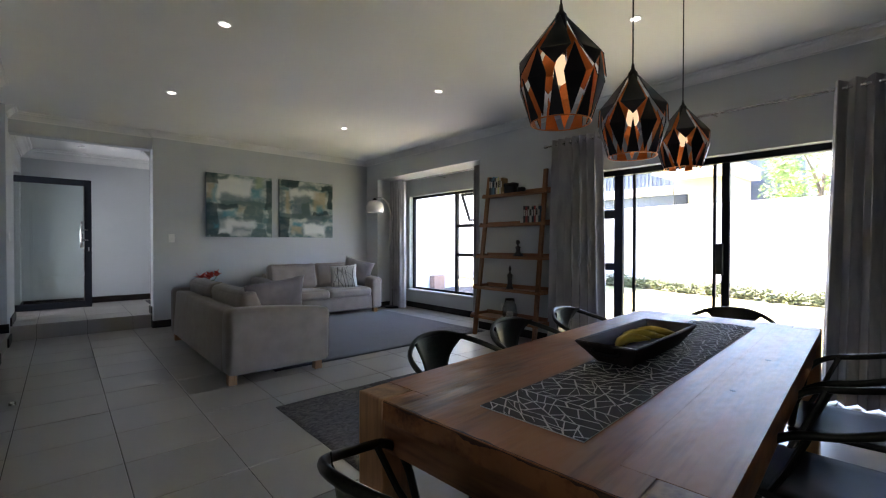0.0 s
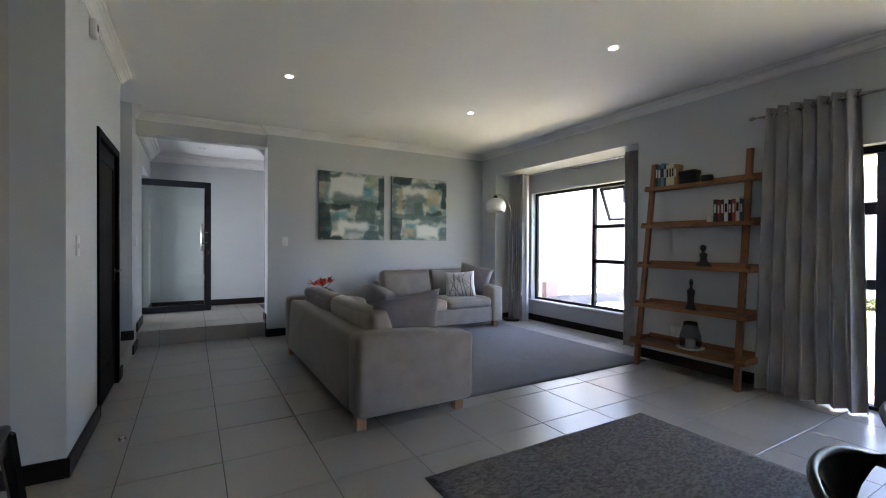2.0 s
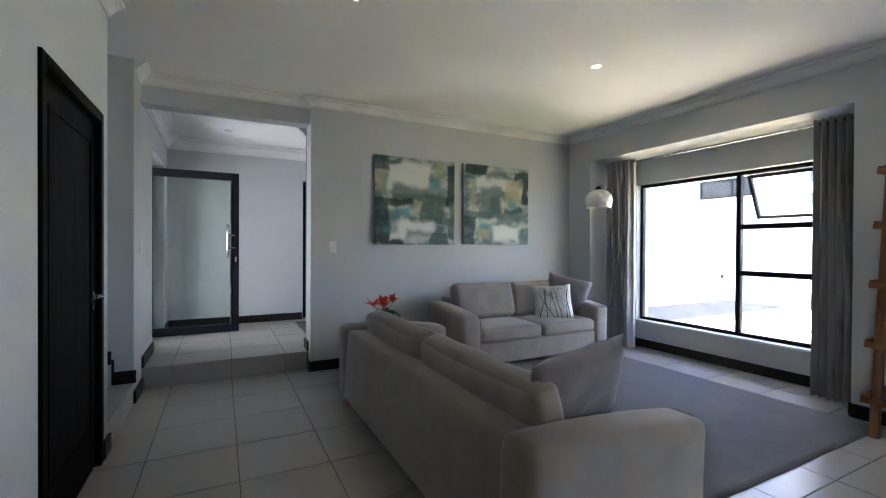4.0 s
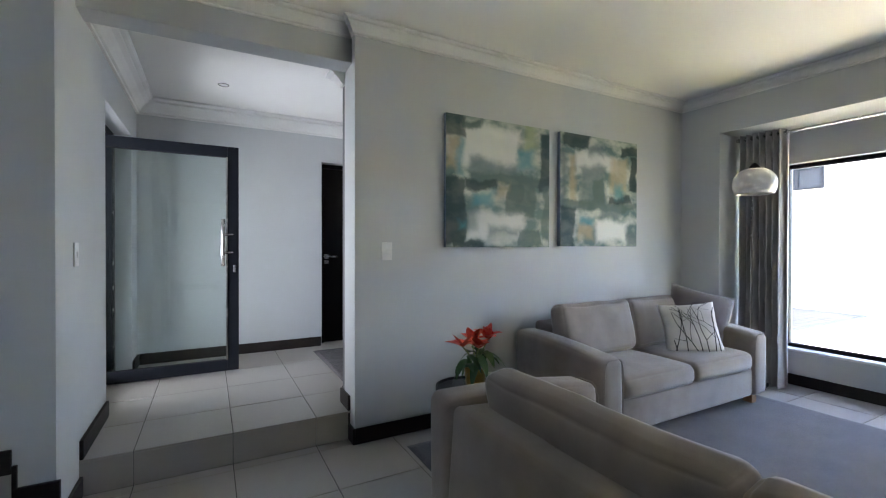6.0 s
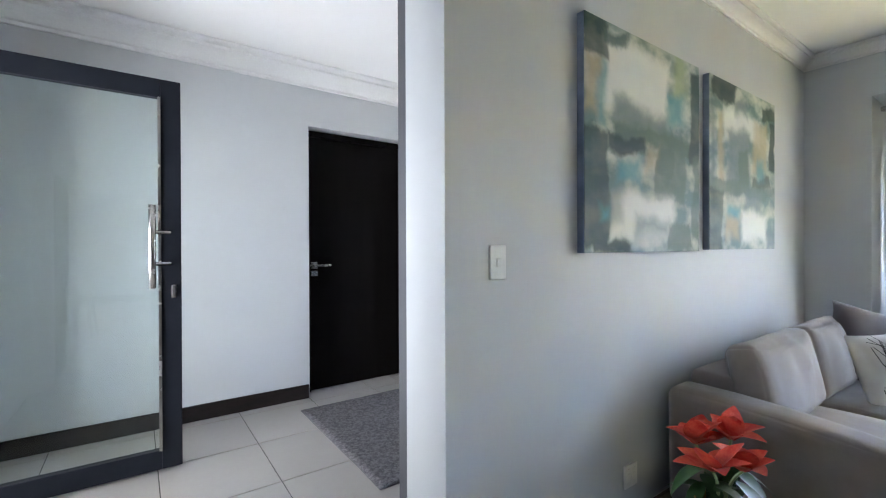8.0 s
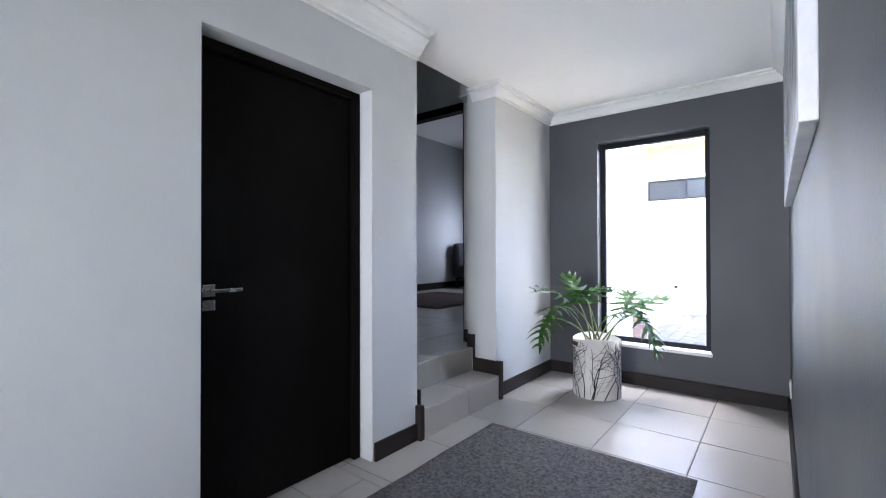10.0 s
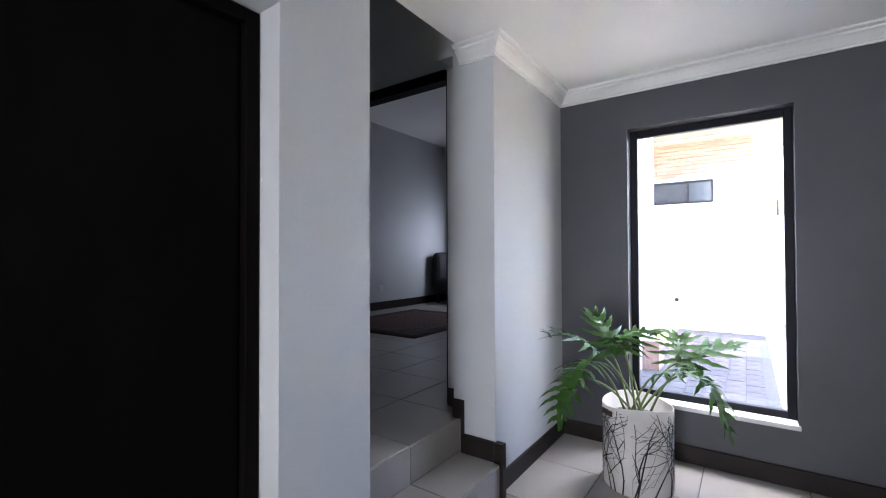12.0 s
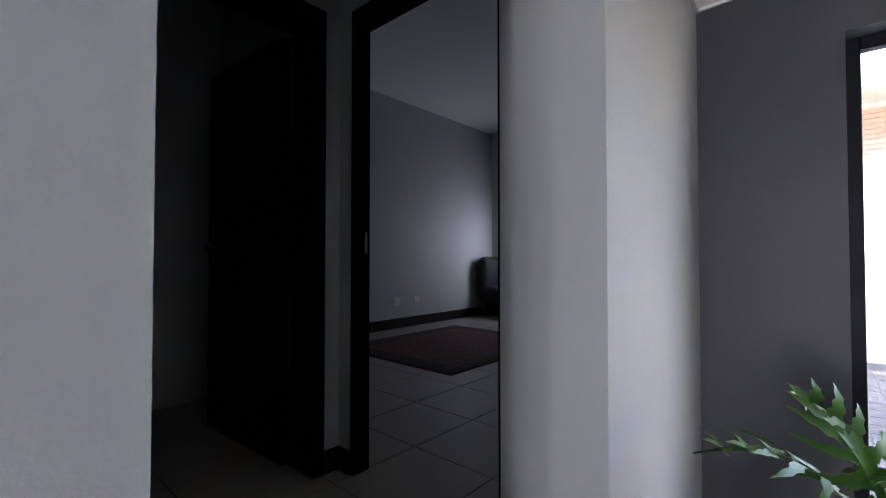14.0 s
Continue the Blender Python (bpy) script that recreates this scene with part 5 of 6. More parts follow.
figurine("dark carved seated figurine on the shelf", 1.035, 4.27, [(0.07, 0), (0.075, 0.02), (0.06, 0.045), (0.03, 0.07), (0.032, 0.11), (0.04, 0.13), (0.015, 0.15), (0.012, 0.16), (0.026, 0.175), (0.03, 0.195), (0.024, 0.215), (0.006, 0.225)], 0.03)
figurine("tall slim dark carved figurine on the shelf", 0.62, 4.36, [(0.05, 0), (0.052, 0.02), (0.034, 0.06), (0.03, 0.11), (0.034, 0.15), (0.04, 0.19), (0.016, 0.215), (0.011, 0.235), (0.018, 0.25), (0.02, 0.275), (0.010, 0.30), (0.004, 0.31)], -0.02)
lt = thing("candle_lantern", "smoked glass hurricane lantern on a white saucer", "lantern", pose(rail_x(0.24) + 0.13, 4.36, 0.249))
part("saucer", lathe(bmesh.new(), [(0.06, 0), (0.115, 0.006), (0.125, 0.022), (0.118, 0.022), (0.06, 0.012)], 26), M_OPAL, lt, smooth=True)
lg = part("glass", lathe(bmesh.new(), [(0.088, 0.022), (0.098, 0.07), (0.092, 0.14), (0.068, 0.215), (0.060, 0.265), (0.057, 0.265), (0.065, 0.215), (0.089, 0.14), (0.095, 0.07), (0.085, 0.022)], 28, cap=False), glass("smoked_glass", (0.55, 0.56, 0.57)), lt, "smoked glass dome", smooth=True)
lg.visible_shadow = False
part("candle", lathe(bmesh.new(), [(0.045, 0.014), (0.045, 0.095), (0.036, 0.099)], 20), M_OPAL, lt, smooth=True)

# side table and poinsettia
rug("mat", "small plain charcoal mat under the side table", 1.565, 2.42, 7.21, 7.955, 0, M_RUG, 0.006, 9)
sd = thing("side_table", "round black metal side table beside the sofa", "side table", pose(1.83, 7.62, 0.007))
part("tabletop", lathe(bmesh.new(), [(0.195, 0.43), (0.20, 0.432), (0.20, 0.455), (0.194, 0.455), (0.19, 0.44), (0.02, 0.44)], 36), M_BLACK, sd, smooth=False)
part("ring", tube(bmesh.new(), [(0.17 * math.cos(a), 0.17 * math.sin(a), 0.02) for a in [2 * math.pi * k / 28 for k in range(29)]], 0.006, 6), M_BLACK, sd)
for k in range(3):
    a = 2 * math.pi * k / 3 + 0.4
    part("leg", tube(bmesh.new(), [(0.17 * math.cos(a), 0.17 * math.sin(a), 0.0), (0.18 * math.cos(a), 0.18 * math.sin(a), 0.432)], 0.007, 8), M_BLACK, sd)

M_RED = mat("red_bract", (0.62, 0.045, 0.03), 0.5, scale=30, fine=120, bump=0.1, col2=(0.72, 0.12, 0.07), spec=0.3)
M_GREEN = mat("plant_green", (0.022, 0.060, 0.018), 0.45, scale=20, fine=90, bump=0.1, col2=(0.036, 0.092, 0.026), rand=0.2, spec=0.3)
M_GOLD = mat("gold_pot", (0.42, 0.27, 0.07), 0.35, metal=0.7, scale=10, fine=120, bump=0.05, col2=(0.34, 0.21, 0.05))
M_SOIL = mat("soil", (0.03, 0.022, 0.016), 0.95, scale=30, fine=160, bump=1.0)
M_STEM = mat("green_stem", (0.16, 0.22, 0.08), 0.5, scale=20, fine=90, bump=0.1)


def leaf_bm(L, W, droop, fold=0.25, n=7):
    """A pointed leaf along y with a folded midrib and a drooping tip."""
    bm = bmesh.new()
    rows = []
    for i in range(n + 1):
        t = i / n
        w = W * math.sin(math.pi * min(1, t * 0.92 + 0.06)) ** 0.8 * (1 - 0.35 * t)
        y, z = L * t, -droop * L * t * t + 0.12 * L * t
        rows.append([bm.verts.new((s * w / 2, y, z + abs(s) * fold * w / 2)) for s in (-1, 0, 1)])
    for a, b in zip(rows, rows[1:]):
        for k in range(2):
            bm.faces.new((a[k], a[k + 1], b[k + 1], b[k]))
    return bm


po = thing("poinsettia", "potted red poinsettia in a gold pot", "potted plant", pose(1.86, 7.58, 0.448))
part("pot", lathe(bmesh.new(), [(0.052, 0), (0.056, 0.004), (0.070, 0.135), (0.071, 0.14), (0.065, 0.14), (0.06, 0.115), (0.0, 0.115)], 26, cap=False), M_GOLD, po, "gold metal plant pot", smooth=True)
part("soil", lathe(bmesh.new(), [(0.063, 0.112), (0.04, 0.12), (0.01, 0.124)], 18), M_SOIL, po)
rq = random.Random(21)
for k, (hx, hy, hz, rise) in enumerate(((-0.105, -0.02, 0.275, 28), (-0.015, -0.06, 0.265, 32), (0.105, 0.015, 0.295, 52), (0.03, 0.085, 0.275, 32))):
    part("stem", tube(bmesh.new(), smooth_pts([(0.01 * k - 0.015, 0, 0.118), (hx * 0.5, hy * 0.5, 0.22), (hx, hy, hz)], 4), 0.0045, 6), M_STEM, po)
    for j in range(8):
        a = j * 45 + k * 20 + rq.uniform(-12, 12)
        bm = leaf_bm(rq.uniform(0.085, 0.115), rq.uniform(0.076, 0.095), rq.uniform(-0.1, 0.45), 0.30)
        part("bract", rot_bm(bm, pose(hx, hy, hz, 0, 0, a) @ pose(0, 0, 0, rise + rq.uniform(-22, 22), 0, 0)), M_RED, po, smooth=True)
    for j in range(7):
        a = j * 51 + k * 33 + rq.uniform(-15, 15)
        bm = leaf_bm(rq.uniform(0.10, 0.14), rq.uniform(0.055, 0.07), rq.uniform(0.4, 0.9), 0.2)
        part("leaf", rot_bm(bm, pose(hx * 0.7, hy * 0.7, hz - rq.uniform(0.03, 0.14), 0, 0, a) @ pose(0, 0, 0, rq.uniform(-35, 10), 0, 0)), M_GREEN, po, smooth=True)


# downlights
def downlight(x, y, z):
    d = thing("downlight", "small recessed ceiling downlight, lit", "downlight", pose(x, y, z), group="ceiling downlights")
    part("rim", lathe(bmesh.new(), [(0.046, 0.0), (0.046, -0.004), (0.036, -0.005), (0.034, -0.001), (0.034, 0.0)], 24, cap=False), M_CORN, d, smooth=True)
    part("lamp", lathe(bmesh.new(), [(0.029, -0.0015), (0.026, -0.003), (0.004, -0.0035)], 20), M_DOWN, d)


for x, y in ((1.18, 6.17), (3.25, 6.22), (1.20, 4.24), (3.28, 4.24), (3.37, 2.20), (1.20, 2.2)):
    downlight(x, y, CL)
hd = thing("downlight", "small recessed ceiling downlight, unlit", "downlight", pose(0.53, 9.545, CH), group="ceiling downlights")
part("rim", lathe(bmesh.new(), [(0.046, 0.0), (0.046, -0.004), (0.036, -0.005), (0.034, -0.001), (0.034, 0.0)], 24, cap=False), M_CHROME, hd, smooth=True)
part("lamp", lathe(bmesh.new(), [(0.034, -0.001), (0.02, -0.002), (0.004, -0.0025)], 20), M_PLASTIC, hd)

# ---- dining ----
TT = pose(2.13, 1.545, 0, 0, 0, 4.0)
tb = thing("dining_table", "heavy solid wood dining table with square corner legs", "table", TT)
TL, TW, TZ, LG = 2.285, 0.92, 0.770, 0.115
n_pl = 5
pw = (TW) / n_pl
for k in range(n_pl):
    y0 = -TW / 2 + k * pw
    inset = LG if k in (0, n_pl - 1) else 0.0
    bm = boxes((-TL / 2 + inset, TL / 2 - inset, y0, y0 + pw, TZ - 0.055, TZ + 0.0001 * (k % 2)), bevel=0.0004)
    part("plank", bm, M_TABLE, tb)
    if inset:
        for sx in (-1, 1):
            ys = y0 + LG + 0.0006 if k == 0 else y0
            part("plank_end", boxes((sx * (TL / 2 - LG / 2) - LG / 2 + 0.001, sx * (TL / 2 - LG / 2) + LG / 2 - 0.001, ys + 0.0002, ys + pw - LG - 0.0004, TZ - 0.055, TZ + 0.0001), bevel=0.0008), M_TABLE, tb)
for sx in (-1, 1):
    for sy in (-1, 1):
        cx, cy = sx * (TL / 2 - LG / 2), sy * (TW / 2 - LG / 2)
        part("leg", boxes((cx - LG / 2, cx + LG / 2, cy - LG / 2, cy + LG / 2, 0, TZ + 0.001), bevel=0.006), M_TABLEZ, tb)
for sy in (-1, 1):
    part("apron", boxes((-TL / 2 + LG, TL / 2 - LG, sy * (TW / 2 - 0.03) - 0.014, sy * (TW / 2 - 0.03) + 0.014, TZ - 0.145, TZ - 0.055), bevel=0.003), M_TABLE, tb)
for sx in (-1, 1):
    part("apron", boxes((sx * (TL / 2 - 0.022) - 0.014, sx * (TL / 2 - 0.022) + 0.014, -TW / 2 + LG, TW / 2 - LG, TZ - 0.145, TZ - 0.055), bevel=0.003), M_TABLEY, tb)
# dark bark flecks along the near edge, and knots
rk = random.Random(4)
M_KNOT = mat("dark_knot", (0.062, 0.026, 0.012), 0.5, scale=30, fine=120, bump=0.2)
bm = bmesh.new()
prev = None
for k in range(91):
    y = -0.34 + 0.68 * k / 90
    w = max(0.0, 0.002 + 0.015 * noise.noise(Vector((y * 16, 1.3, 0))) + 0.008 * noise.noise(Vector((y * 60, 4.0, 0))))
    d = max(0.0, 0.001 + 0.009 * noise.noise(Vector((y * 20, 7.7, 0))))
    xe = -TL / 2 - 0.0008
    cur = [bm.verts.new((xe, y, TZ - 0.004 - w)), bm.verts.new((xe, y, TZ - 0.003)), bm.verts.new((xe + 0.004, y, TZ + 0.0008)), bm.verts.new((xe + 0.004 + d, y, TZ + 0.0008))]
    if prev:
        for i in range(3):
            bm.faces.new((prev[i], prev[i + 1], cur[i + 1], cur[i]))
    prev = cur
part("bark_edge", bm, M_KNOT, tb, "ragged dark bark along the table edge")
for x, y, s in ((-0.86, -0.06, 0.013), (0.15, -0.36, 0.010), (-0.35, -0.34, 0.008)):
    part("knot", rot_bm(lathe(bmesh.new(), [(s, 0.0), (s * 0.8, 0.0006), (s * 0.2, 0.0008)], 14), pose(x, y, TZ)), M_KNOT, tb)

# runner: pale cloth with dark shards
M_CLOTHW = mat("runner_white", (0.80, 0.79, 0.76), 0.85, scale=20, fine=260, bump=0.2)
M_CLOTHD = mat("runner_charcoal", (0.035, 0.034, 0.037), 0.85, scale=20, fine=260, bump=0.25, col2=(0.05, 0.048, 0.05))
rn = thing("table_runner", "charcoal table runner with white geometric line print", "table runner", pose(2.085, 1.497, TZ + 0.001, 0, 0, 3.2))
RL, RW = 1.88, 0.30
part("cloth", boxes((-RL / 2, RL / 2, -RW / 2, RW / 2, 0, 0.0022), bevel=0.0006), M_CLOTHW, rn)


def shards(seed, w, h, small):
    """Cuts a rectangle into straight-edged shards."""
    rnd = random.Random(seed)
    todo, done = [[Vector((-w / 2, -h / 2)), Vector((w / 2, -h / 2)), Vector((w / 2, h / 2)), Vector((-w / 2, h / 2))]], []
    while todo:
        p = todo.pop()
        area = 0.5 * abs(sum(a.x * b.y - b.x * a.y for a, b in zip(p, p[1:] + p[:1])))
        if area < small * rnd.uniform(0.6, 2.2):
            done.append(p)
            continue
        c = sum(p, Vector((0, 0))) / len(p)
        e = max(zip(p, p[1:] + p[:1]), key=lambda s: (s[1] - s[0]).length)
        m = e[0].lerp(e[1], rnd.uniform(0.35, 0.65))
        d = (c - m).normalized()
        a = rnd.gauss(0, 0.45)
        d = Vector((d.x * math.cos(a) - d.y * math.sin(a), d.x * math.sin(a) + d.y * math.cos(a)))
        nrm = Vector((-d.y, d.x))
        l, r = [], []
        for a, b in zip(p, p[1:] + p[:1]):
            sa, sb = (a - m).dot(nrm), (b - m).dot(nrm)
            (l if sa >= 0 else r).append(a)
            if sa * sb < 0:
                x = a.lerp(b, sa / (sa - sb))
                l.append(x)
                r.append(x)
        if len(l) < 3 or len(r) < 3:
            done.append(p)
            continue
        todo += [l, r]
    return done


bm = bmesh.new()
for p in shards(5, RL + 0.02, RW + 0.02, 0.0016):
    c = sum(p, Vector((0, 0))) / len(p)
    q = []
    for a in p:
        d = a - c
        if d.length > 0.004:
            q.append(c + d * max(0.1, 1 - 0.0033 / d.length * 1.15))
    if len(q) >= 3:
        bm.faces.new([bm.verts.new((max(-RL / 2, min(RL / 2, v.x)), max(-RW / 2, min(RW / 2, v.y)), 0.0030)) for v in q])
part("print", bm, M_CLOTHD, rn, "charcoal shards between white lines")

# tray with bananas
M_TRAY = wood("tray_wood", (0.008, 0.006, 0.005), (0.040, 0.028, 0.022), 0.62, 4.0, "X")
tray = thing("tray", "dark carved wooden tray with sloping sides on the table runner", "tray", pose(2.045, 1.562, TZ + 0.0045, 0, 0, 3))
bm = bmesh.new()


def ring4(w, d, z):
    return [bm.verts.new((sx * w / 2, sy * d / 2, z)) for sx, sy in ((-1, -1), (1, -1), (1, 1), (-1, 1))]


rings = [ring4(0.50, 0.13, 0.0), ring4(0.67, 0.225, 0.078), ring4(0.67, 0.225, 0.085), ring4(0.645, 0.20, 0.085), ring4(0.49, 0.12, 0.014)]
for a, b in zip(rings, rings[1:]):
    for k in range(4):
        bm.faces.new((a[k], a[(k + 1) % 4], b[(k + 1) % 4], b[k]))
bm.faces.new(list(reversed(rings[0])))
bm.faces.new(rings[-1])
bmesh.ops.bevel(bm, geom=list(bm.edges), offset=0.003, segments=2, affect="EDGES")
part("body", bm, M_TRAY, tray)
part("handle", tube(bmesh.new(), smooth_pts([(-0.305, -0.05, 0.062), (-0.332, -0.04, 0.050), (-0.332, 0.04, 0.050), (-0.305, 0.05, 0.062)], 5), 0.006, 8), M_BLACK, tray)
M_BANANA = mat("banana_skin", (0.62, 0.42, 0.05), 0.5, scale=9, fine=60, bump=0.05, col2=(0.50, 0.36, 0.05))
for k in range(5):
    pts = [(-0.088 + 0.176 * u, 0.040 * math.sin(math.pi * u) - 0.018, 0.010 * math.sin(math.pi * u)) for u in [i / 10 for i in range(11)]]
    rad = [0.005, 0.008, 0.0145, 0.0175, 0.0185, 0.019, 0.0185, 0.0175, 0.015, 0.009, 0.005]
    b = tagged(part("banana", tube(bmesh.new(), pts, rad, 8), M_BANANA, smooth=True), "ripe yellow banana lying in the dark tray", "banana", group="bananas in the tray")
    b.matrix_world = pose(2.045, 1.562, TZ + 0.0045, 0, 0, 3) @ pose(-0.105 + 0.052 * k, 0.002 - 0.004 * k, 0.054 + 0.012 * (k % 2), 6, -8, -22 - 7 * k)


M_SEAT = mat("worn_dark_seat", (0.010, 0.010, 0.011), 0.48, metal=0.2, scale=9, fine=140, bump=0.05, col2=(0.017, 0.016, 0.015), spec=0.35)


# chairs
def chair_parts(c):
    """A dark steel armchair: one bent rail for arms and back, a broad splat, a dished seat and splayed legs."""
    pts = [(-0.235, 0.185, 0.47), (-0.262, 0.16, 0.60), (-0.270, 0.09, 0.665), (-0.262, -0.03, 0.695), (-0.215, -0.155, 0.735), (-0.11, -0.232, 0.775), (0, -0.252, 0.785), (0.11, -0.232, 0.775), (0.215, -0.155, 0.735), (0.262, -0.03, 0.695), (0.270, 0.09, 0.665), (0.262, 0.16, 0.60), (0.235, 0.185, 0.47)]
    part("rail", tube(bmesh.new(), smooth_pts(pts, 5), 0.0105, 8, flat=1.25), M_GUN, c, smooth=True)
    bm = bmesh.new()
    rows = []
    for i in range(11):
        v = i / 10
        z = 0.44 + 0.335 * v
        half = 0.058 + 0.03 * v + 0.11 * max(0, v - 0.6) ** 1.6 * 3.2
        y = -0.195 - 0.050 * v
        row = []
        for j in range(9):
            u = j / 8 * 2 - 1
            yy = y + 0.055 * (u * half / 0.2) ** 2 * 1.8
            row.append((u * half, yy, z))
        rows.append(row)
    fr = [[bm.verts.new(p) for p in r] for r in rows]
    bk = [[bm.verts.new((p[0], p[1] - 0.004, p[2])) for p in r] for r in rows]
    for i in range(10):
        for j in range(8):
            bm.faces.new((fr[i][j], fr[i][j + 1], fr[i + 1][j + 1], fr[i + 1][j]))
            bm.faces.new((bk[i][j], bk[i + 1][j], bk[i + 1][j + 1], bk[i][j + 1]))
        for j in (0, 8):
            bm.faces.new((fr[i][j], fr[i + 1][j], bk[i + 1][j], bk[i][j]))
    bmesh.ops.recalc_face_normals(bm, faces=bm.faces)
    part("backrest", bm, M_GUN, c, smooth=True)
    st = rbox(0.42, 0.40, 0.028, 0.013, n=8, centre=(0, 0, 0.445))
    for v in st.verts:
        v.co.z -= 0.014 * max(0, 1 - (v.co.x / 0.2) ** 2) * max(0, 1 - (v.co.y / 0.19) ** 2)
        v.co.x *= 1 + 0.12 * v.co.y
    part("seat", st, M_SEAT, c, smooth=True)
    for sx in (-1, 1):
        for sy in (-1, 1):
            top = (sx * (0.205 if sy > 0 else 0.16), sy * 0.175, 0.44)
            bot = (sx * 0.235, sy * 0.225 + (-0.02 if sy < 0 else 0), 0.0)
            part("leg", tube(bmesh.new(), [bot, Vector(bot).lerp(Vector(top), 0.5), top], [0.013, 0.017, 0.021], 6, flat=0.7), M_GUN, c)
        part("brace", tube(bmesh.new(), [(sx * 0.262, 0.05, 0.675), (sx * 0.235, 0.10, 0.55), (sx * 0.195, 0.15, 0.445)], 0.010, 6), M_GUN, c)


ch = thing("dining_chair", "dark gunmetal steel armchair tucked at the dining table", "chair", pose(1.615, 2.10, 0, 0, 0, 184), group="chairs round the dining table")
chair_parts(ch)
for x, y, r in ((2.17, 2.13, 182), (2.80, 2.18, 186), (3.385, 1.63, 94), (0.92, 1.49, -78), (2.12, 0.975, 3), (2.78, 1.0, 5)):
    copy_thing(ch, pose(x, y, 0, 0, 0, r))


# pendants
def pendant(name, x, y, zb, first=None):
    if first:
        p = copy_thing(first, pose(x, y, zb))
    else:
        p = thing("pendant_lamp", "faceted black pendant lamp with copper inside, lit", "pendant lamp", pose(x, y, zb), group="pendants over the dining table")
        N = 7

        def at(k, z, off=0.0):
            """A point on the lamp's faceted skin: a straight cone above its widest ring, a tapered one below."""
            r = 0.012 + (0.150 - 0.012) * (0.345 - z) / (0.345 - 0.172) if z > 0.172 else 0.094 + (0.150 - 0.094) * z / 0.172
            a = 2 * math.pi * (k + off) / N
            return Vector((r * math.cos(a), r * math.sin(a), z))

        def panel(q):
            bm = bmesh.new()
            c = sum(q, Vector()) / len(q)
            out = Vector((c.x, c.y, 0)).normalized() * 0.0015
            o = [bm.verts.new(v + out) for v in q]
            i = [bm.verts.new(v - out) for v in q]
            for a in range(len(q)):
                b = (a + 1) % len(q)
                bm.faces.new((o[a], o[b], i[b], i[a]))
            for t3 in ((0, 1, 3), (1, 2, 3)) if len(q) == 4 else ((0, 1, 2),):
                bm.faces.new([o[k3] for k3 in t3])
                bm.faces.new([i[k3] for k3 in reversed(t3)]).material_index = 1
            return part("panel", bm, [M_BLACK, M_COPPER], p)

        for k in range(N):
            panel([at(k, 0.342), at(k, 0.196, -0.40), at(k, 0.140), at(k, 0.196, 0.40)])
            panel([at(k, 0.205, 0.5), at(k, 0.118, 0.22), at(k, 0.004, 0.5), at(k, 0.118, 0.78)])
            panel([at(k, 0.128), at(k, 0.002, -0.27), at(k, 0.002, 0.27)])
        part("rim", tube(bmesh.new(), [(0.094 * math.cos(2 * math.pi * k / 32), 0.094 * math.sin(2 * math.pi * k / 32), 0) for k in range(33)], 0.0022, 6), M_COPPER, p, "thin copper rim")
        part("cap", lathe(bmesh.new(), [(0.020, 0.330), (0.018, 0.345), (0.008, 0.358), (0.005, 0.38)], 14), M_BLACK, p, smooth=True)
        part("socket", lathe(bmesh.new(), [(0.018, 0.215), (0.018, 0.330)], 14), M_BLACK, p)
        b = part("bulb", lathe(bmesh.new(), [(0.012, 0.217), (0.013, 0.205), (0.022, 0.172), (0.025, 0.150), (0.017, 0.130), (0.004, 0.122)], 18), M_BULB, p, "glowing warm filament bulb", smooth=True)
    return p


p1 = pendant("a", 1.50, 1.585, 1.60)
part("cord", tube(bmesh.new(), [(0, 0, 0.37), (0, 0, 1.22)], 0.003, 6), M_BLACK, p1, "black cord")
pendant("b", 2.07, 1.615, 1.575, p1)
pendant("c", 2.90, 1.715, 1.635, p1)

# kitchen counter and stool
M_STONE = mat("counter_stone", (0.46, 0.42, 0.37), 0.3, scale=30, fine=140, bump=0.02, col2=(0.36, 0.33, 0.29))
kc = thing("kitchen_counter", "kitchen breakfast counter with pale stone top", "counter")
part("worktop", boxes((-2.6, -0.07, 2.75, 3.60, 0.885, 0.92), bevel=0.004), M_STONE, kc)
part("base", boxes((-2.6, -0.40, 2.85, 3.45, 0.0, 0.885)), M_WALL_KITCHEN, kc)
M_STOOL = mat("black_steel", (0.010, 0.010, 0.011), 0.22, metal=0.5, scale=6, fine=120, bump=0.03)
sto = thing("bar_stool", "black stamped steel backless bar stool", "stool", pose(-0.275, 3.79, 0, 0, 0, 6))
part("seat", rbox(0.31, 0.31, 0.035, 0.016, n=5, centre=(0, 0, 0.617)), M_STOOL, sto, smooth=True)
part("skirt", boxes((-0.15, 0.15, -0.15, -0.145, 0.55, 0.61), (-0.15, 0.15, 0.145, 0.15, 0.55, 0.61), (-0.15, -0.145, -0.145, 0.145, 0.55, 0.61), (0.145, 0.15, -0.145, 0.145, 0.55, 0.61)), M_STOOL, sto)
for sx in (-1, 1):
    for sy in (-1, 1):
        part("leg", tube(bmesh.new(), [(sx * 0.205, sy * 0.205, 0), (sx * 0.14, sy * 0.14, 0.60)], [0.018, 0.026], 6), M_STOOL, sto)
for z in (0.20,):
    for a, b in (((-0.185, -0.185), (0.185, -0.185)), ((0.185, -0.185), (0.185, 0.185)), ((0.185, 0.185), (-0.185, 0.185)), ((-0.185, 0.185), (-0.185, -0.185))):
        part("stretcher", tube(bmesh.new(), [(*a, z), (*b, z)], 0.009, 6), M_STOOL, sto)

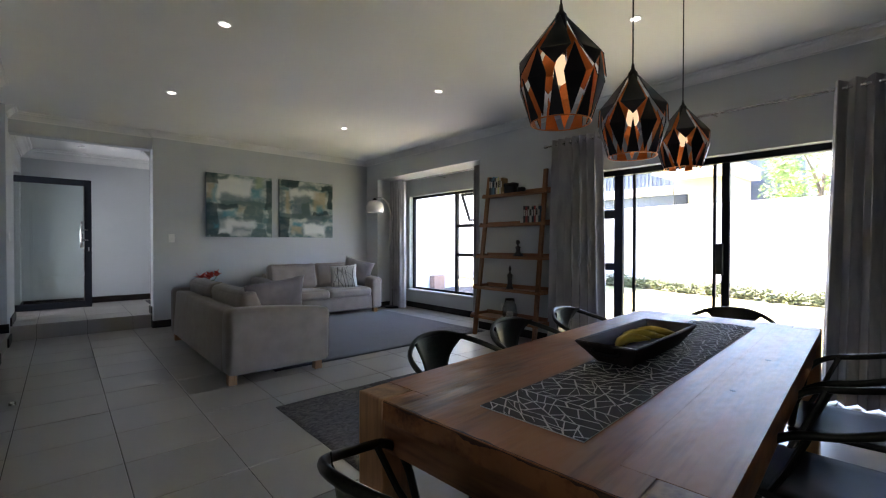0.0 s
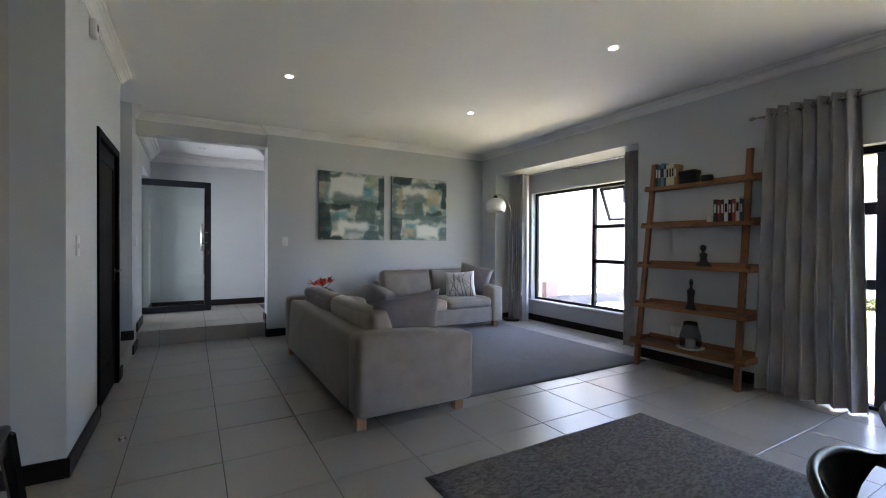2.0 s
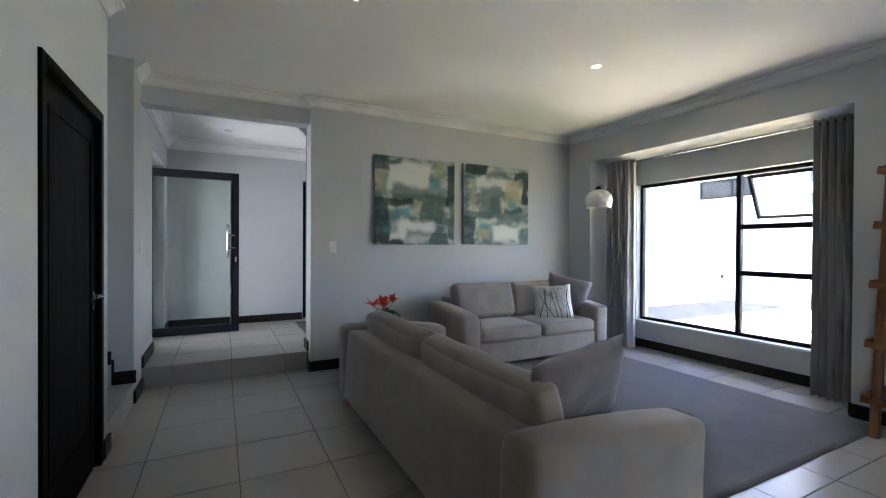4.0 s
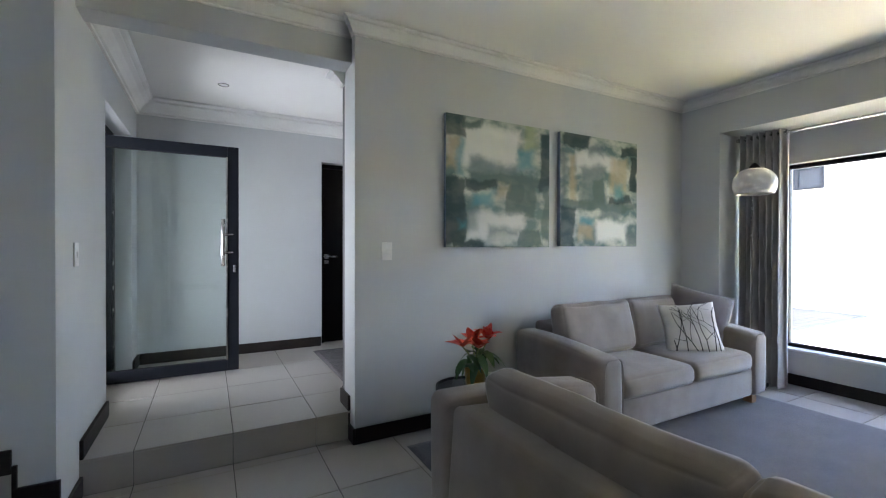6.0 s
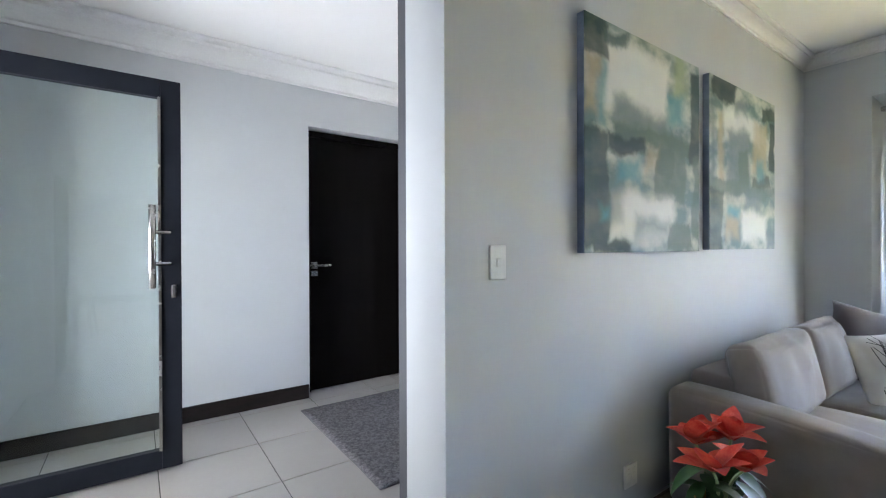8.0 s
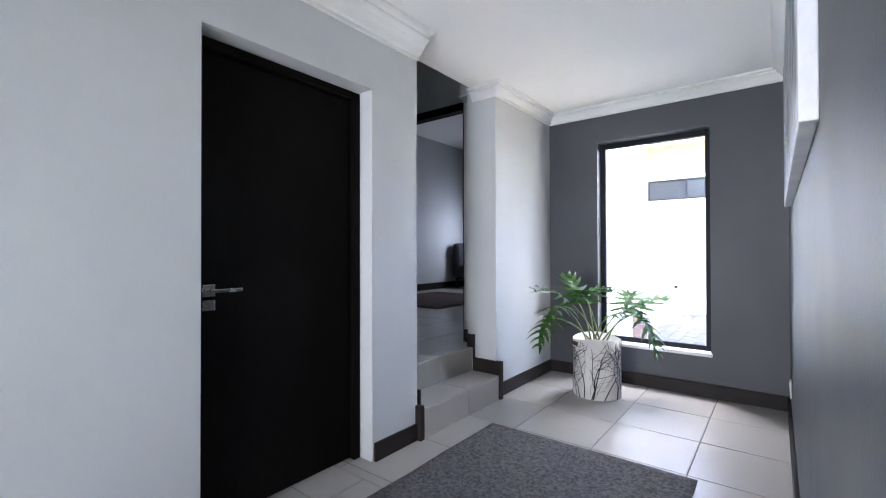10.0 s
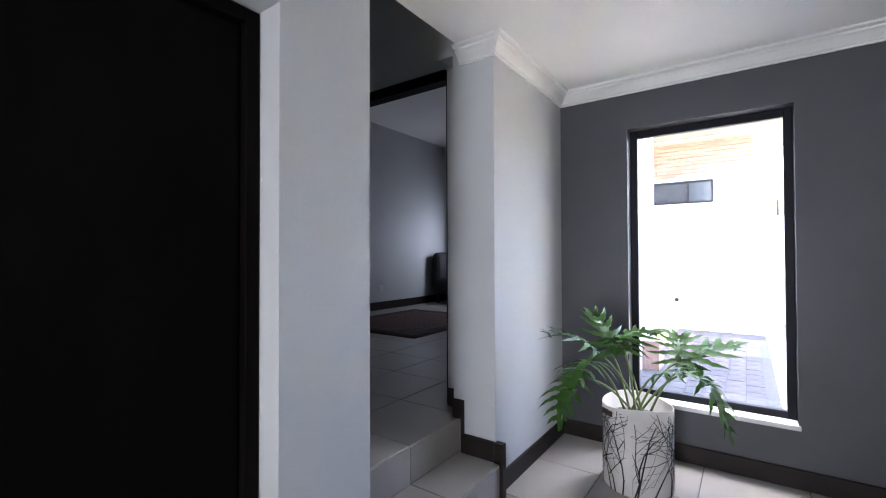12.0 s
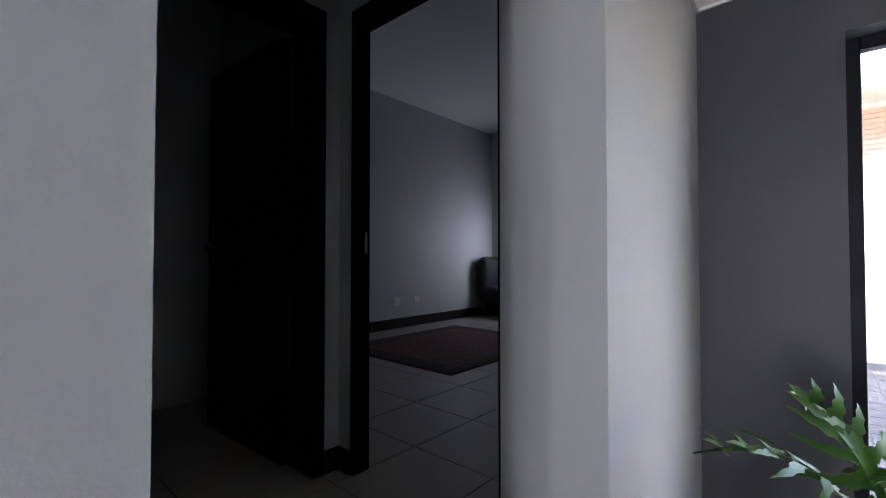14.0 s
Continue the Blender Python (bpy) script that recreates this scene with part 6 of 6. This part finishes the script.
# ---- hall ----
rug("rug", "speckled grey woven rug on the hall tiles", 1.40, 3.33, 8.86, 10.08, ZH, M_RUGH, 0.010, 5)
rug("rug", "red patterned oriental rug on the bedroom tiles", 5.50, 7.6, 12.28, 14.0, ZL, M_RUGP, 0.008, 6)
bed_rug = bpy.data.objects["rug.003"]
M_RUGN = mat("rug_navy", (0.022, 0.020, 0.032), 0.95, scale=40, fine=160, bump=0.4)
M_RUGC = mat("rug_sand", (0.20, 0.14, 0.09), 0.95, scale=40, fine=160, bump=0.4, col2=(0.13, 0.08, 0.05))
for inset, bw2, mm in ((0.05, 0.03, M_RUGN), (0.11, 0.10, M_RUGN), (0.25, 0.025, M_RUGC)):
    hx, hy = 1.05 - inset, 0.86 - inset
    part("border", boxes((-hx, hx, -hy, -hy + bw2, 0.0085, 0.0105), (-hx, hx, hy - bw2, hy, 0.0085, 0.0105), (-hx, -hx + bw2, -hy + bw2, hy - bw2, 0.0085, 0.0105), (hx - bw2, hx, -hy + bw2, hy - bw2, 0.0085, 0.0105)), mm, bed_rug)
for mm, half in ((M_RUGC, 0.055), (M_RUGN, 0.036)):
    bm = bmesh.new()
    for i in range(7):
        for j in range(6):
            x, y = -0.66 + 0.22 * i, -0.45 + 0.18 * j
            zz = 0.0105 if mm is M_RUGC else 0.0115
            bm.faces.new([bm.verts.new(p) for p in ((x - half, y, zz), (x, y - half, zz), (x + half, y, zz), (x, y + half, zz))])
    for i in range(18):
        for sy in (-1, 1):
            x, y, q = -0.90 + 0.106 * i, sy * 0.70, half * 0.6
            zz = 0.0112 if mm is M_RUGC else 0.0120
            bm.faces.new([bm.verts.new(p) for p in ((x - q, y, zz), (x, y - q, zz), (x + q, y, zz), (x, y + q, zz))])
    tagged(part("medallions", bm, mm, bed_rug), kind="stuff")

# large painting on the hall wall
M_ART = mat("hall_art", (0.70, 0.70, 0.69), 0.55, scale=4, fine=50, bump=0.2, fine_amt=0.3, col2=(0.56, 0.57, 0.60), stretch=(2.2, 1, 0.5))
art = thing("painting", "large pale abstract canvas with black strokes and dabs of colour", "painting", pose(3.015, YQ + 0.06, 2.02))
AW, AH = 2.13, 0.78
part("canvas", boxes((-AW / 2, AW / 2, 0, 0.034, -AH / 2, AH / 2), bevel=0.003), M_ART, art)
ra = random.Random(17)
INKS = [(M_PRINT, 300), (mat("art_blue", (0.25, 0.36, 0.42), 0.5, scale=30, bump=0.05), 70), (mat("art_ochre", (0.46, 0.36, 0.16), 0.5, scale=30, bump=0.05), 18), (mat("art_lilac", (0.34, 0.34, 0.44), 0.5, scale=30, bump=0.05), 24), (mat("art_white", (0.72, 0.72, 0.71), 0.5, scale=30, bump=0.05), 60)]
for lay_no, (mm, cnt) in enumerate(reversed(INKS)):
    bm = bmesh.new()
    for _ in range(cnt):
        x, z = ra.uniform(-AW / 2 + 0.04, AW / 2 - 0.06), ra.uniform(-AH / 2 + 0.06, AH / 2 - 0.05)
        L = ra.uniform(0.03, 0.16) if mm is M_PRINT else ra.uniform(0.08, 0.30)
        w = ra.uniform(0.004, 0.013) if mm is M_PRINT else ra.uniform(0.012, 0.04)
        a = ra.gauss(0, 0.35)
        prev = None
        for i in range(6):
            t = i / 5
            px = x + math.sin(a) * L * (t - 0.5) + ra.gauss(0, 0.003)
            pz = max(-AH / 2 + 0.01, min(AH / 2 - 0.01, z + math.cos(a) * L * (t - 0.5)))
            ww = w * (0.4 + 0.9 * math.sin(math.pi * t)) * ra.uniform(0.6, 1.3)
            cur = (bm.verts.new((px - ww / 2, 0.0345 + 0.0004 * lay_no, pz)), bm.verts.new((px + ww / 2, 0.0345 + 0.0004 * lay_no, pz)))
            if prev:
                bm.faces.new((prev[1], prev[0], cur[0], cur[1]))
            prev = cur
    tagged(part("brushwork", bm, mm, art), kind="stuff")

# philodendron in a branch-print fabric pot
ZP = ZH + 0.001
pp = thing("philodendron", "split-leaf philodendron in a white branch-print fabric planter", "potted plant", pose(4.385, 9.715, ZP))
PR, PH = 0.188, 0.47
bm = bmesh.new()
lathe(bm, [(PR * 0.94, 0.0), (PR * 0.99, 0.01), (PR, 0.2), (PR * 1.02, PH), (PR * 0.985, PH), (PR * 0.965, 0.2), (PR * 0.95, 0.37)], 40, cap=False)
for v in bm.verts:
    a = math.atan2(v.co.y, v.co.x)
    k = v.co.z / PH
    v.co.x *= 1 + 0.018 * k * math.sin(3 * a + 1)
    v.co.y *= 1 + 0.018 * k * math.sin(2 * a)
    v.co.z += 0.012 * k * math.sin(2 * a + 0.7)
pot = part("pot", bm, M_BRANCH, pp, "white fabric planter", smooth=True)
part("soil", lathe(bmesh.new(), [(PR * 0.95, 0.35), (0.1, 0.365), (0.02, 0.37)], 24), M_SOIL, pp)
part("bottom", lathe(bmesh.new(), [(PR * 0.94, 0.0), (PR * 0.94, 0.004)], 30), M_BRANCH, pp)
bm = bmesh.new()
for sd_no in range(2):
    for pts, w in branch_lines(31 + sd_no, -math.pi * PR + 0.002, math.pi * PR - 0.002, 0.004, PH - 0.012, 13 - 4 * sd_no, 0.36):
        prev = None
        for i, (u, z) in enumerate(pts):
            a = u / PR
            k = z / PH
            rr = PR * (0.995 + 0.025 * k) + 0.0035
            wa = w * (1 - 0.45 * i / len(pts)) * 1.1
            b2 = pts[min(i + 1, len(pts) - 1)]
            a2 = pts[max(i - 1, 0)]
            d = Vector((b2[0] - a2[0], b2[1] - a2[1]))
            nn = Vector((-d.y, d.x)).normalized() * wa
            row = []
            for s in (-1, 1):
                aa = (u + s * nn.x) / PR
                x, y = rr * math.cos(aa), rr * math.sin(aa)
                x *= 1 + 0.018 * k * math.sin(3 * aa + 1)
                y *= 1 + 0.018 * k * math.sin(2 * aa)
                row.append(bm.verts.new((x, y, z + s * nn.y + 0.012 * k * math.sin(2 * aa + 0.7))))
            if prev:
                bm.faces.new((prev[0], prev[1], row[1], row[0]))
            prev = row
part("branch_print", bm, M_PRINT, pot, "black bare branch print")
M_LEATHER = mat("dark_leather", (0.05, 0.025, 0.02), 0.5, scale=20, fine=120, bump=0.2)
for a in (2.4, -0.75):
    part("handle", rot_bm(boxes((-0.005, 0.006, -0.045, 0.045, -0.035, -0.005), bevel=0.003), pose(PR * 1.03 * math.cos(a), PR * 1.03 * math.sin(a), PH - 0.02, 0, 0, math.degrees(a))), M_LEATHER, pp, "dark leather strap")
M_PHILO = mat("philodendron_leaf", (0.024, 0.080, 0.014), 0.45, scale=12, fine=70, bump=0.08, col2=(0.045, 0.125, 0.022), spec=0.2)


def split_leaf(L, seed, droop):
    """A deeply lobed leaf along y: a midrib with paired tapering, notched lobes."""
    rnd = random.Random(seed)
    bm = bmesh.new()

    def mid(t):
        return Vector((0.0, L * t, 0.10 * L * math.sin(math.pi * t) - droop * L * t * t))

    n = 6
    # blade along the midrib
    prev = None
    for i in range(15):
        t = i / 14
        w = L * (0.070 * math.sin(math.pi * (0.12 + 0.85 * t)) + 0.012)
        c = mid(t)
        cur = [bm.verts.new((s * w, c.y, c.z + abs(s) * w * 0.3)) for s in (-1, 0, 1)]
        if prev:
            for k in range(2):
                bm.faces.new((prev[k], prev[k + 1], cur[k + 1], cur[k]))
        prev = cur
    for side in (-1, 1):
        for i in range(n):
            t = 0.03 + 0.80 * i / (n - 1)
            c = mid(t)
            ll = L * (0.60 - 0.40 * (i / (n - 1)) ** 1.3) * rnd.uniform(0.85, 1.12)
            ang = radians(118 - 78 * i / (n - 1) + rnd.uniform(-6, 6))
            w0 = L * 0.056 * rnd.uniform(0.85, 1.15)
            base = Vector((side * L * 0.03, c.y, c.z + 0.008 * L))
            d = Vector((side * math.sin(ang), math.cos(ang), 0))
            sdv = Vector((-d.y, d.x, 0))
            pv = None
            m = 7
            for j in range(m + 1):
                u = j / m
                w = w0 * (1 - u) ** 0.6 * (1.1 + (0.42 if j % 2 else -0.18) * (0 < u < 0.9)) + 0.0008
                bend = d + Vector((0, 1, 0)) * 0.45 * u
                p = base + bend * (ll * u) + Vector((0, 0, 0.10 * L * u - (0.30 + droop * 0.5) * ll * u * u + 0.01 * L * math.sin(5 * u + i)))
                cur = [bm.verts.new(p - sdv * w), bm.verts.new(p + Vector((0, 0, -0.15 * w))), bm.verts.new(p + sdv * w)]
                if pv:
                    for k in range(2):
                        bm.faces.new((pv[k], pv[k + 1], cur[k + 1], cur[k]))
                pv = cur
    return bm


# tip of each stalk relative to the pot, heading of the blade, its length, tilt and droop
LEAVES = [
    (-0.25, 0.28, 0.63, 75, 0.29, -38, 0.4),
    (-0.24, 0.18, 0.72, 82, 0.30, 4, 0.6),
    (-0.17, 0.20, 0.78, 20, 0.28, 34, 0.5),
    (-0.13, 0.11, 0.76, -40, 0.30, 58, 0.3),
    (-0.09, 0.05, 0.80, 95, 0.26, 30, 0.6),
    (-0.06, 0.08, 0.80, -125, 0.29, 32, 0.6),
    (-0.04, -0.13, 0.66, 172, 0.27, 12, 0.4),
    (0.15, -0.23, 0.67, -135, 0.38, 32, 0.4),
    (0.10, -0.29, 0.67, 168, 0.36, -58, 0.2),
    (0.12, -0.20, 0.70, -85, 0.30, 38, 0.4),
]
for k, (x, y, z, yaw, L, tilt, droop) in enumerate(LEAVES):
    b0 = Vector((0.05 * math.cos(k * 2.4), 0.05 * math.sin(k * 2.4), 0.365))
    tip = Vector((x, y, z))
    stalk = part("stalk", tube(bmesh.new(), smooth_pts([b0, b0.lerp(tip, 0.45) + Vector((0, 0, 0.06)), b0.lerp(tip, 0.8) + Vector((0, 0, 0.04)), tip], 5), [0.0075 - 0.00022 * i for i in range(16)], 7), M_STEM, pp, smooth=True)
    part("leaf", rot_bm(split_leaf(L, 40 + k, droop), pose(x, y, z, 0, 0, yaw) @ pose(0, 0, 0, tilt, 0, 0)), M_PHILO, pp, smooth=True)

# bedroom armchair in the corner
M_DARKFAB = mat("charcoal_upholstery", (0.010, 0.010, 0.013), 0.8, scale=9, fine=300, bump=0.2, col2=(0.016, 0.016, 0.020))
bc2 = thing("bedroom_chair", "dark upholstered bedroom chair against the wall", "chair", pose(9.0, 14.0, ZL, 0, 0, 180))
part("seat", rbox(0.7, 0.7, 0.30, 0.08, 0.02, n=4, centre=(0, 0, 0.35)), M_DARKFAB, bc2, smooth=True)
part("backrest", rbox(0.7, 0.18, 0.75, 0.08, 0.02, n=4, centre=(0, -0.30, 0.62)), M_DARKFAB, bc2, smooth=True)
for sx in (-1, 1):
    for sy in (-1, 1):
        part("leg", boxes((sx * 0.28 - 0.03, sx * 0.28 + 0.03, sy * 0.28 - 0.03, sy * 0.28 + 0.03, 0, 0.21), bevel=0.004), M_BLACK, bc2)

# ---- floor tiles and pavers, piece by piece ----
def tile_mesh(name, w, d, h, material, bevel=0.002):
    bm = boxes((0, w, 0, d, 0, h))
    es = [e for e in bm.edges if all(v.co.z > h * 0.5 for v in e.verts)]
    bmesh.ops.bevel(bm, geom=es, offset=bevel, segments=1, affect="EDGES")
    me = bpy.data.meshes.new(name)
    bm.to_mesh(me)
    bm.free()
    me.materials.append(material)
    return me


PX, PY, GAP = 0.4965, 0.494, 0.005


def lay(floor, x0, x1, y0, y1, z, ox, oy, px=PX, py=PY, near=None):
    """Tiles on a grid through (ox, oy), cut at the edges of the area."""
    cache = {}
    far = bmesh.new()
    i0, i1 = math.floor((x0 - ox) / px), math.ceil((x1 - ox) / px)
    j0, j1 = math.floor((y0 - oy) / py), math.ceil((y1 - oy) / py)
    rnd = random.Random(int(x0 * 10) + 7)
    for i in range(i0, i1):
        for j in range(j0, j1):
            a, b = max(ox + i * px + GAP / 2, x0), min(ox + (i + 1) * px - GAP / 2, x1)
            c, d = max(oy + j * py + GAP / 2, y0), min(oy + (j + 1) * py - GAP / 2, y1)
            if b - a < 0.01 or d - c < 0.01:
                continue
            if near and not near(a, c):
                box(far, a, b, c, d, z - 0.012, z)
                continue
            key = (round(b - a, 3), round(d - c, 3))
            if key not in cache:
                cache[key] = tile_mesh("tile", b - a, d - c, 0.012, M_TILE)
            ob = new("tile", cache[key])
            ob.parent = floor
            ob.location = (a, c, z - 0.012 + rnd.uniform(-0.0006, 0.0006))
            ob.rotation_euler = (rnd.uniform(-0.0012, 0.0012), rnd.uniform(-0.0012, 0.0012), 0)
    if len(far.verts):
        tagged(part("tile_field", far, M_TILE, floor), kind="stuff")
    else:
        far.free()


lay(bpy.data.objects["floor_lounge"], -2.0, 5.36, -0.75, 8.25, 0.0, 0.05, 5.20 - 20 * PY, near=lambda x, y: x > -0.6 and y > 0.6)
lay(bpy.data.objects["floor_hall"], XW - 0.2, 2.302, 8.25, YB + 0.16, ZH, 0.05, 8.207, 0.4965, 0.505)
lay(bpy.data.objects["floor_hall"], 2.306, XE, 8.25, YB + 0.16, ZH, 0.385, 8.408, 0.4965, 0.505)
lay(bpy.data.objects["floor_landing"], 2.855, 9.2, 10.56, 14.45, ZL, 3.35, 10.56)
lay(bpy.data.objects["step_lower"], 2.855, 3.818, 10.29, 10.56, ZL - 0.19, 3.35, 10.29)
# risers
for x0, x1, y, z0, z1, own in [(XW, 0.048, 8.25, 0, ZH - 0.013, "floor_hall"), (0.052, 0.5445, 8.25, 0, ZH - 0.013, "floor_hall"), (0.5485, 1.0405, 8.25, 0, ZH - 0.013, "floor_hall"), (1.0445, 1.256, 8.25, 0, ZH - 0.013, "floor_hall"),
                               (2.855, 3.348, 10.29, ZH, ZL - 0.203, "step_lower"), (3.352, 3.818, 10.29, ZH, ZL - 0.203, "step_lower"), (2.855, 3.348, 10.56, ZL - 0.19, ZL - 0.013, "floor_landing"), (3.352, 3.818, 10.56, ZL - 0.19, ZL - 0.013, "floor_landing")]:
    part("tile", boxes((x0, x1, y, y + 0.011, z0, z1)), M_TILE, bpy.data.objects[own])

# pavers outside, in running bond
pm = tile_mesh("paver", 0.295, 0.195, 0.03, M_PAVE, 0.006)
pv = bpy.data.objects["pavement"]
rp = random.Random(3)
far = bmesh.new()
for j in range(16):
    for i in range(23):
        x, y = 5.65 + 0.30 * i + (0.15 if j % 2 else 0.0), 7.22 + 0.20 * j
        if x > 12.15:
            continue
        if y < 8.88:
            continue
        if x < 11.4 and x > 5.9:
            ob = new("paver", pm)
            ob.parent = pv
            ob.location = (x, y, -0.125 + rp.uniform(-0.002, 0.002))
        else:
            box(far, x, x + 0.295, y, y + 0.195, -0.125, -0.095)
tagged(part("paver_field", far, M_PAVE, pv), kind="stuff")
